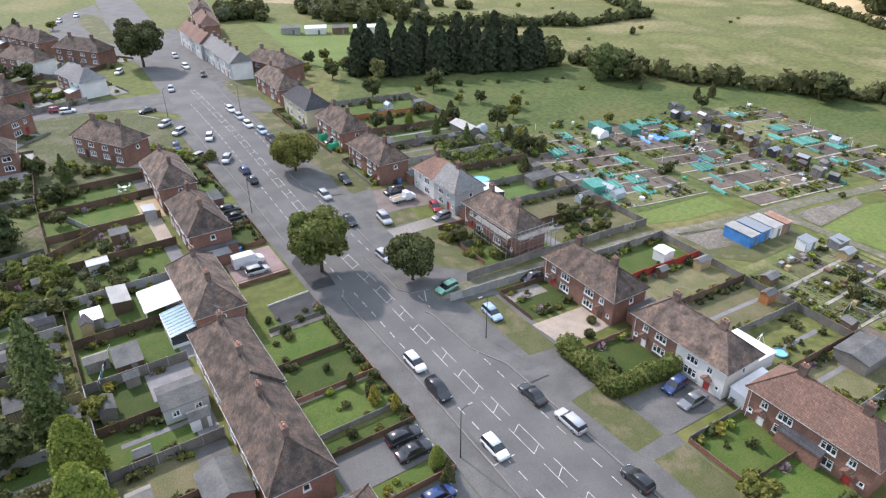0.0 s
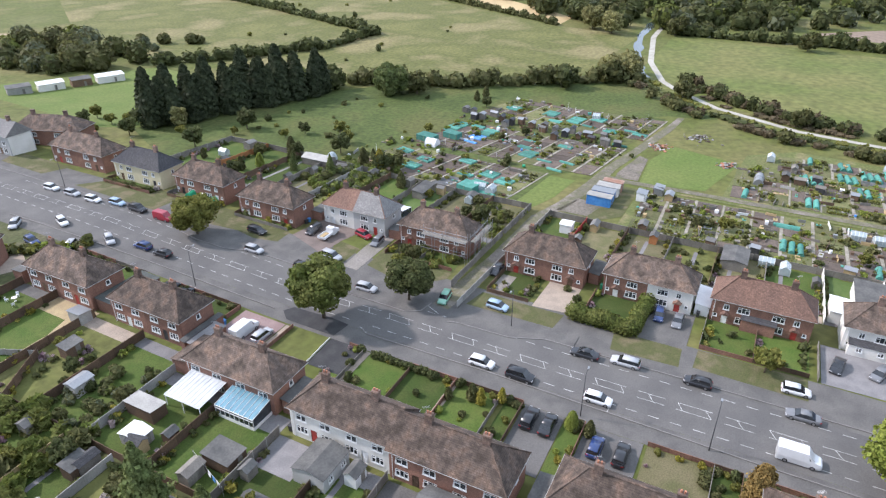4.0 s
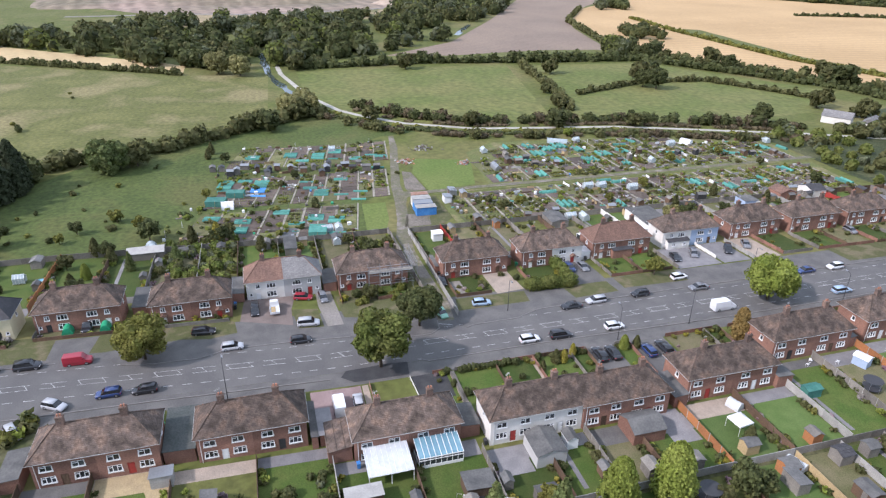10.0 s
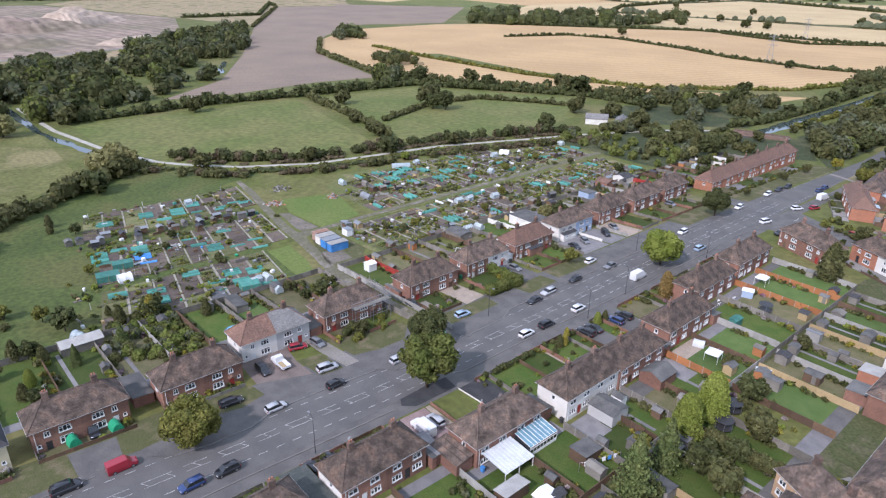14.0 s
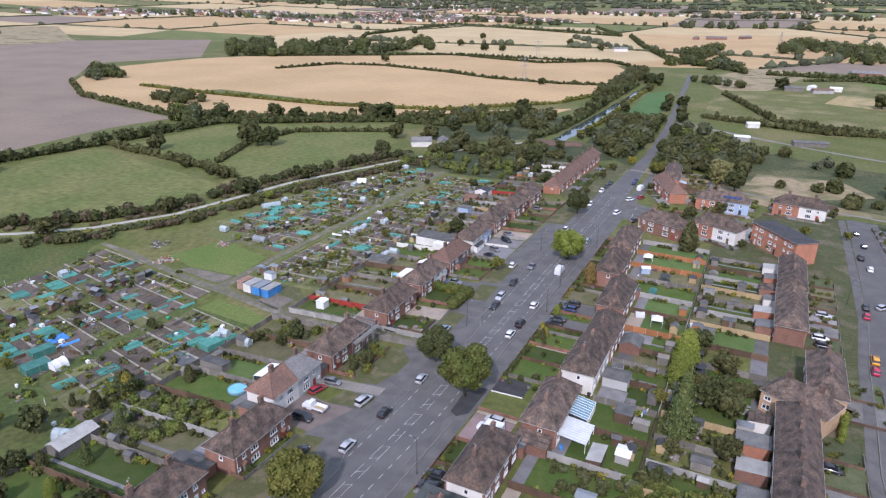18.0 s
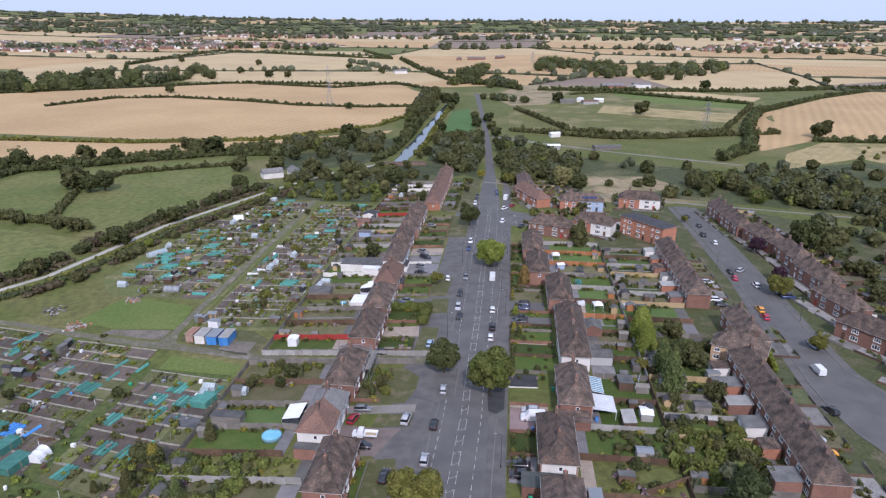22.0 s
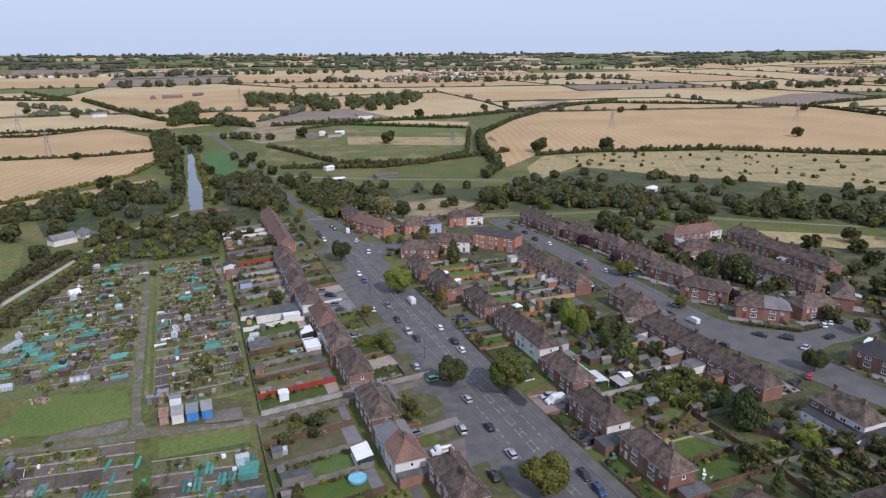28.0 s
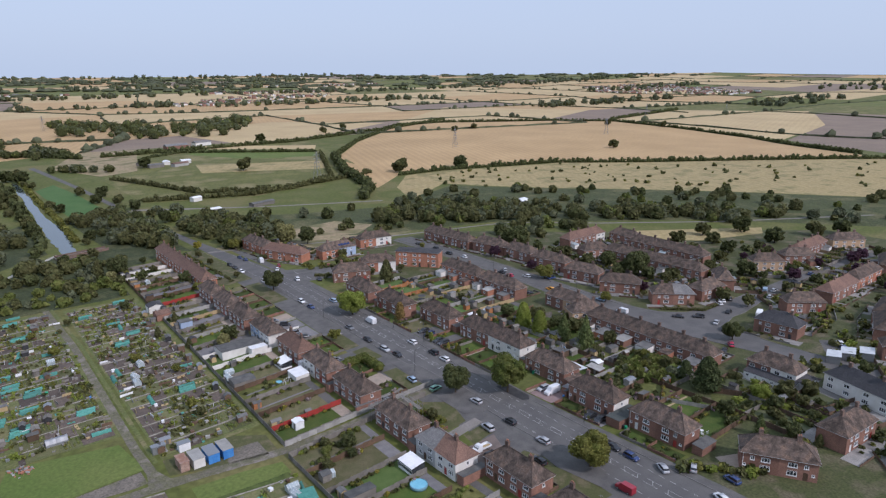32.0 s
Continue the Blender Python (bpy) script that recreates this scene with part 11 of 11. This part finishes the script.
# glass and polythene
for x, y, r, L, W, H, mt, lb in ((130.5, 119.6, 90, 3.6, 3.6, 2.2, PLASTIC_WHITE, "white polythene tunnel beside the netting"), (147.2, 28.3, 0, 5.5, 2.6, 2.0, STEEL, "silvery polythene tunnel on the allotments"), (171.5, -6.5, 60, 8.0, 2.6, 1.9, GLASS_ROOF, "long pale polythene tunnel"), (158.4, -56.9, 30, 4.5, 3.2, 2.3, PLASTIC_WHITE, "white polythene tunnel near the canal"), (103.0, 137.5, 20, 3.5, 3.0, 2.1, GLASS_ROOF, "pale green polythene tunnel by a garden")):
    tunnel(x, y, r, L, W, H, mt, lb, "polytunnel", True)
for x, y in ((181.2, 82.4), (166.5, 26.4), (120.6, 5.8), (120.0, 1.3), (157.8, -49.5), (158.9, -89.0), (153.2, -91.0), (106.6, 92.8), (106.2, 89.6), (96.8, 23.5), (95.3, 19.9), (170.5, -14.2), (116.0, -8.0), (140.0, -30.0)):
    greenhouse(x, y, ra.choice((0, 90, 10)), 2.0, ra.choice((2.4, 3.0)))
# sheds in the long row and among the plots
for x, y in ((166.4, 125.0), (166.1, 122.0), (162.3, 116.9), (166.8, 114.3), (163.6, 110.2), (164.2, 103.4), (162.4, 99.0), (160.8, 94.6), (162.6, 91.0), (159.8, 86.7), (159.3, 82.3), (158.7, 77.8), (157.3, 73.1), (157.9, 69.4), (155.2, 88.9), (160.5, 119.0), (158.5, 107.0), (163.5, 95.0), (164.0, 85.5), (162.5, 80.0), (163.5, 75.0), (162.0, 106.0)):
    shed(x, y, ra.choice((0, 90, 180, 80)), ra.choice((1.8, 2.2, 2.8)), ra.choice((1.5, 1.9)), ra.choice((1.7, 2.0)), ra.choice((WOOD_BROWN, WOOD_GREY, METAL_DARK, WOOD_GREY, WOOD_BROWN)), ra.choice((FELT, FELT, METAL_DARK, STEEL)), label="small dark wooden shed in an allotment row")
for x, y in ((150.9, 18.3), (153.6, 14.3), (147.1, 13.4), (146.0, 5.5), (156.7, -2.9), (142.8, -18.3), (145.2, -23.8), (150.9, -31.0), (145.9, -44.9), (145.0, -52.1), (139.9, -69.9), (139.6, -73.1), (138.7, -82.6), (134.4, -82.2), (126.0, 51.0), (124.0, 47.8), (103.0, 50.0), (101.5, 35.0), (102.0, 26.0), (101.0, 8.0), (101.5, -2.0), (101.0, -12.0), (102.0, -24.0), (101.0, -48.0), (101.5, -58.0), (103.0, -66.0), (160.0, 20.0), (152.0, 22.0)):
    shed(x, y, ra.choice((0, 90, 180, 80)), ra.choice((1.8, 2.2, 2.8)), ra.choice((1.5, 1.9)), ra.choice((1.7, 2.0)), ra.choice((WOOD_BROWN, WOOD_GREY, WOOD_GREY, WOOD_PALE, WOOD_BROWN, METAL_DARK)), ra.choice((FELT, FELT, WOOD_GREY, STEEL)), label="small shed standing among allotment plots")
for i in range(26):
    bx, by = ra.choice(((ra.uniform(106, 133), ra.uniform(84, 132)), (ra.uniform(139, 165), ra.uniform(66, 124)), (ra.uniform(101, 126), ra.uniform(-80, 54)), (ra.uniform(133, 158), ra.uniform(-80, 30))))
    drum(bx, by, ra.choice((0.3, 0.35, 0.5)), ra.choice((0.7, 0.9)), ra.choice((METAL_DARK, METAL_DARK, BLUE_TARP, PLASTIC_WHITE, GREEN_TARP)))
for i in range(110):
    bx, by = ra.choice(((ra.uniform(104, 136), ra.uniform(84, 136)), (ra.uniform(137, 192), ra.uniform(63, 124)), (ra.uniform(100, 127), ra.uniform(-85, 54)), (ra.uniform(132, 170), ra.uniform(-88, 30))))
    mass(ra.choice(("bush", "bush2", "bush_rust", "bush_light", "veg", "bush")), bx, by, ra.uniform(0.5, 1.2))
for key, x, y, s in (("garden", 154.0, 98.0, 0.55), ("bush2", 128.0, 94.5, 1.4), ("garden2", 146.0, 103.0, 0.5), ("yew", 112.0, 129.0, 0.5), ("apple", 140.0, 126.0, 0.8), ("apple", 116.5, -12.0, 1.0), ("apple", 112.0, 33.0, 0.9), ("garden2", 111.0, 39.0, 0.6), ("apple", 138.0, -36.0, 1.1), ("garden", 106.0, -72.0, 0.8), ("apple", 142.0, -60.0, 0.9), ("garden2", 128.5, -68.0, 0.6), ("apple", 108.0, 5.0, 0.8), ("garden2", 116.0, 42.0, 0.5)):
    tree(key, x, y, s)
# the store: four containers in a row by the track
for x, y, w, d, mt, rf, lb in ((112.9, 62.9, 2.7, 6.0, BLUE_TARP, CONCRETE, "blue steel container with a pale roof"), (116.6, 62.9, 2.9, 5.6, BLUE_TARP, STEEL, "blue container with a dark grey roof"), (120.3, 62.6, 2.9, 5.6, RENDER_WHITE, CONCRETE, "dirty white steel container"), (123.7, 62.2, 2.2, 5.0, RUST, RUST, "rusty brown steel container")):
    shed(x, y, 0, w, d, 2.5, mt, rf, 0.12, lb + " on the allotments", True, "container", "container", True)
shed(120.8, 54.0, 0, 3.0, 2.4, 2.1, PLASTIC_WHITE, STEEL, 0.25, "small pale flat-roofed allotment hut", True, "hut", "hut", True)
shed(126.5, 50.8, 0, 3.4, 2.2, 1.9, STEEL, STEEL, 0.3, "grey metal hut beside the track", True, "hut", "hut", True)
def rubble(x, y, n, spread, mats, label, seed):
    """A heap of tumbled bricks, boards and stones."""
    q = random.Random(seed)
    b = Build()
    for i in range(n):
        px, py = q.gauss(0, spread), q.gauss(0, spread)
        pz = max(0, 0.9 - math.hypot(px, py) * 0.35) * q.random()
        k = len(b.v)
        s = q.uniform(0.15, 0.5)
        b.box(-s, s, -s * q.uniform(0.3, 1), s * q.uniform(0.3, 1), 0, s * q.uniform(0.3, 0.8), q.randrange(len(mats)))
        m = Euler((q.uniform(-0.4, 0.4), q.uniform(-0.4, 0.4), q.uniform(0, 6))).to_matrix()
        for j in range(k, len(b.v)):
            v = m @ Vector(b.v[j])
            b.v[j] = (v.x + px, v.y + py, v.z + pz)
    ob = new("heap", b.mesh("heap", *mats))
    ob.matrix_basis = at(x, y)
    return tagged(ob, label, "heap", kind="stuff")


rubble(156.5, 37.2, 60, 1.3, (BRICK_ORANGE, CONCRETE, WOOD_GREY), "heap of orange bricks and white sheets on the green", 1)
rubble(177.5, 47.9, 70, 2.0, (SOIL, WOOD_GREY, CONCRETE), "heap of earth and timber on the green", 2)
rubble(163.0, 57.6, 60, 1.6, (BRICK_ORANGE, CONCRETE, BRICK), "heap of broken bricks beside the track", 3)
rubble(146.0, 100.0, 26, 1.0, (CONCRETE, PLASTIC_WHITE), "heap of white stones on a plot", 4)
# bins, frames, boards, canes and crates strewn over the plots
LITTER = (WOOD_GREY, WOOD_BROWN, WOOD_GREY, CONCRETE, WOOD_PALE, PLASTIC_WHITE, TEAL, STEEL)
for x0, x1, y0, y1, n in ((105, 134, 84, 136, 70), (138, 166, 66, 124, 100), (167, 191, 64, 116, 55), (100.5, 126, -84, 54, 420), (132.5, 160, -86, 33, 330), (160, 170, -50, 22, 70)):
    b = Build()
    q = random.Random(int(x0 + y0))
    for i in range(n):
        px, py, a = q.uniform(x0, x1), q.uniform(y0, y1), q.choice((0, 1.57)) + q.uniform(-0.2, 0.2)
        t = q.random()
        sx, sy, sz = (q.uniform(0.5, 1.1), q.uniform(0.3, 0.5), 0.25) if t < 0.35 else (q.uniform(0.3, 0.6), q.uniform(0.3, 0.6), q.uniform(0.5, 1.0)) if t < 0.7 else (q.uniform(0.8, 2.0), 0.05, q.uniform(0.5, 1.1)) if t < 0.88 else (0.04, 0.04, 1.9)
        mi = q.choice((0, 0, 1, 1, 2, 2, 3, 4, 7, 6) if t < 0.4 else (0, 0, 0, 1, 1, 1, 2, 2, 2, 3, 4, 7, 5))
        k, z, c, s = len(b.v), ground_z(px, py), math.cos(a), math.sin(a)
        b.box(-sx, sx, -sy, sy, 0, sz, mi)
        for j in range(k, len(b.v)):
            v = b.v[j]
            b.v[j] = (px + c * v[0] - s * v[1], py + s * v[0] + c * v[1], z + v[2])
        if t < 0.35:
            mass("veg", px, py, 0.4, 0.2)
    tagged(new("allotment_clutter", b.mesh("allotment_clutter", *LITTER)), "bins, crates, boards and raised beds on allotments", "clutter", kind="stuff")
    for i in range(int(n * 0.7)):
        mass(q.choice(("veg", "veg", "bush", "bush2", "bush_rust", "bush_light")), q.uniform(x0, x1), q.uniform(y0, y1), q.uniform(0.35, 0.9))
tagged(drape("grass_strip", [(128.0, 56), (127.9, 4), (127.9, -43), (130.0, -95), (131.0, -95), (129.2, -43), (129.2, 4), (129.2, 56)], ALLOT_GRASS, 0.085), "grass between the wheel tracks of a lane", "grass", kind="structure")
plant_masses({"bush": "many green shrubs in gardens and plots", "bush2": "many dark green shrubs in gardens", "bush_light": "many bright green shrubs in gardens", "bush_yellow": "many yellow-leaved shrubs in gardens", "bush_flower": "many pale flowering shrubs in gardens", "bush_rust": "many olive-brown shrubs in gardens", "veg": "rows of leafy vegetables on allotment beds"})
# the distant trees of each kind, joined
for key, spots in FAR_TREES.items():
    me = WHOLE[key]
    co = np.empty(len(me.vertices) * 3)
    me.vertices.foreach_get("co", co)
    co = co.reshape(-1, 3)
    faces = [tuple(q.vertices) for q in me.polygons]
    kinds = [q.material_index for q in me.polygons]
    vs, fs = [], []
    for k, m in enumerate(spots):
        a = np.array(m)
        vs.append(co @ a[:3, :3].T + a[:3, 3])
        fs += [tuple(i + k * len(co) for i in f) for f in faces]
    joined = bpy.data.meshes.new("far_trees")
    joined.from_pydata(np.concatenate(vs).tolist(), [], fs)
    for mt in me.materials:
        joined.materials.append(mt)
    joined.polygons.foreach_set("material_index", np.array(kinds * len(spots), dtype=np.int32))
    tagged(new("far_trees", joined), "distant " + TREE_LABEL[key] + " in numbers" if len(TREE_LABEL[key].split()) < 9 else TREE_LABEL[key], "trees", kind="stuff")
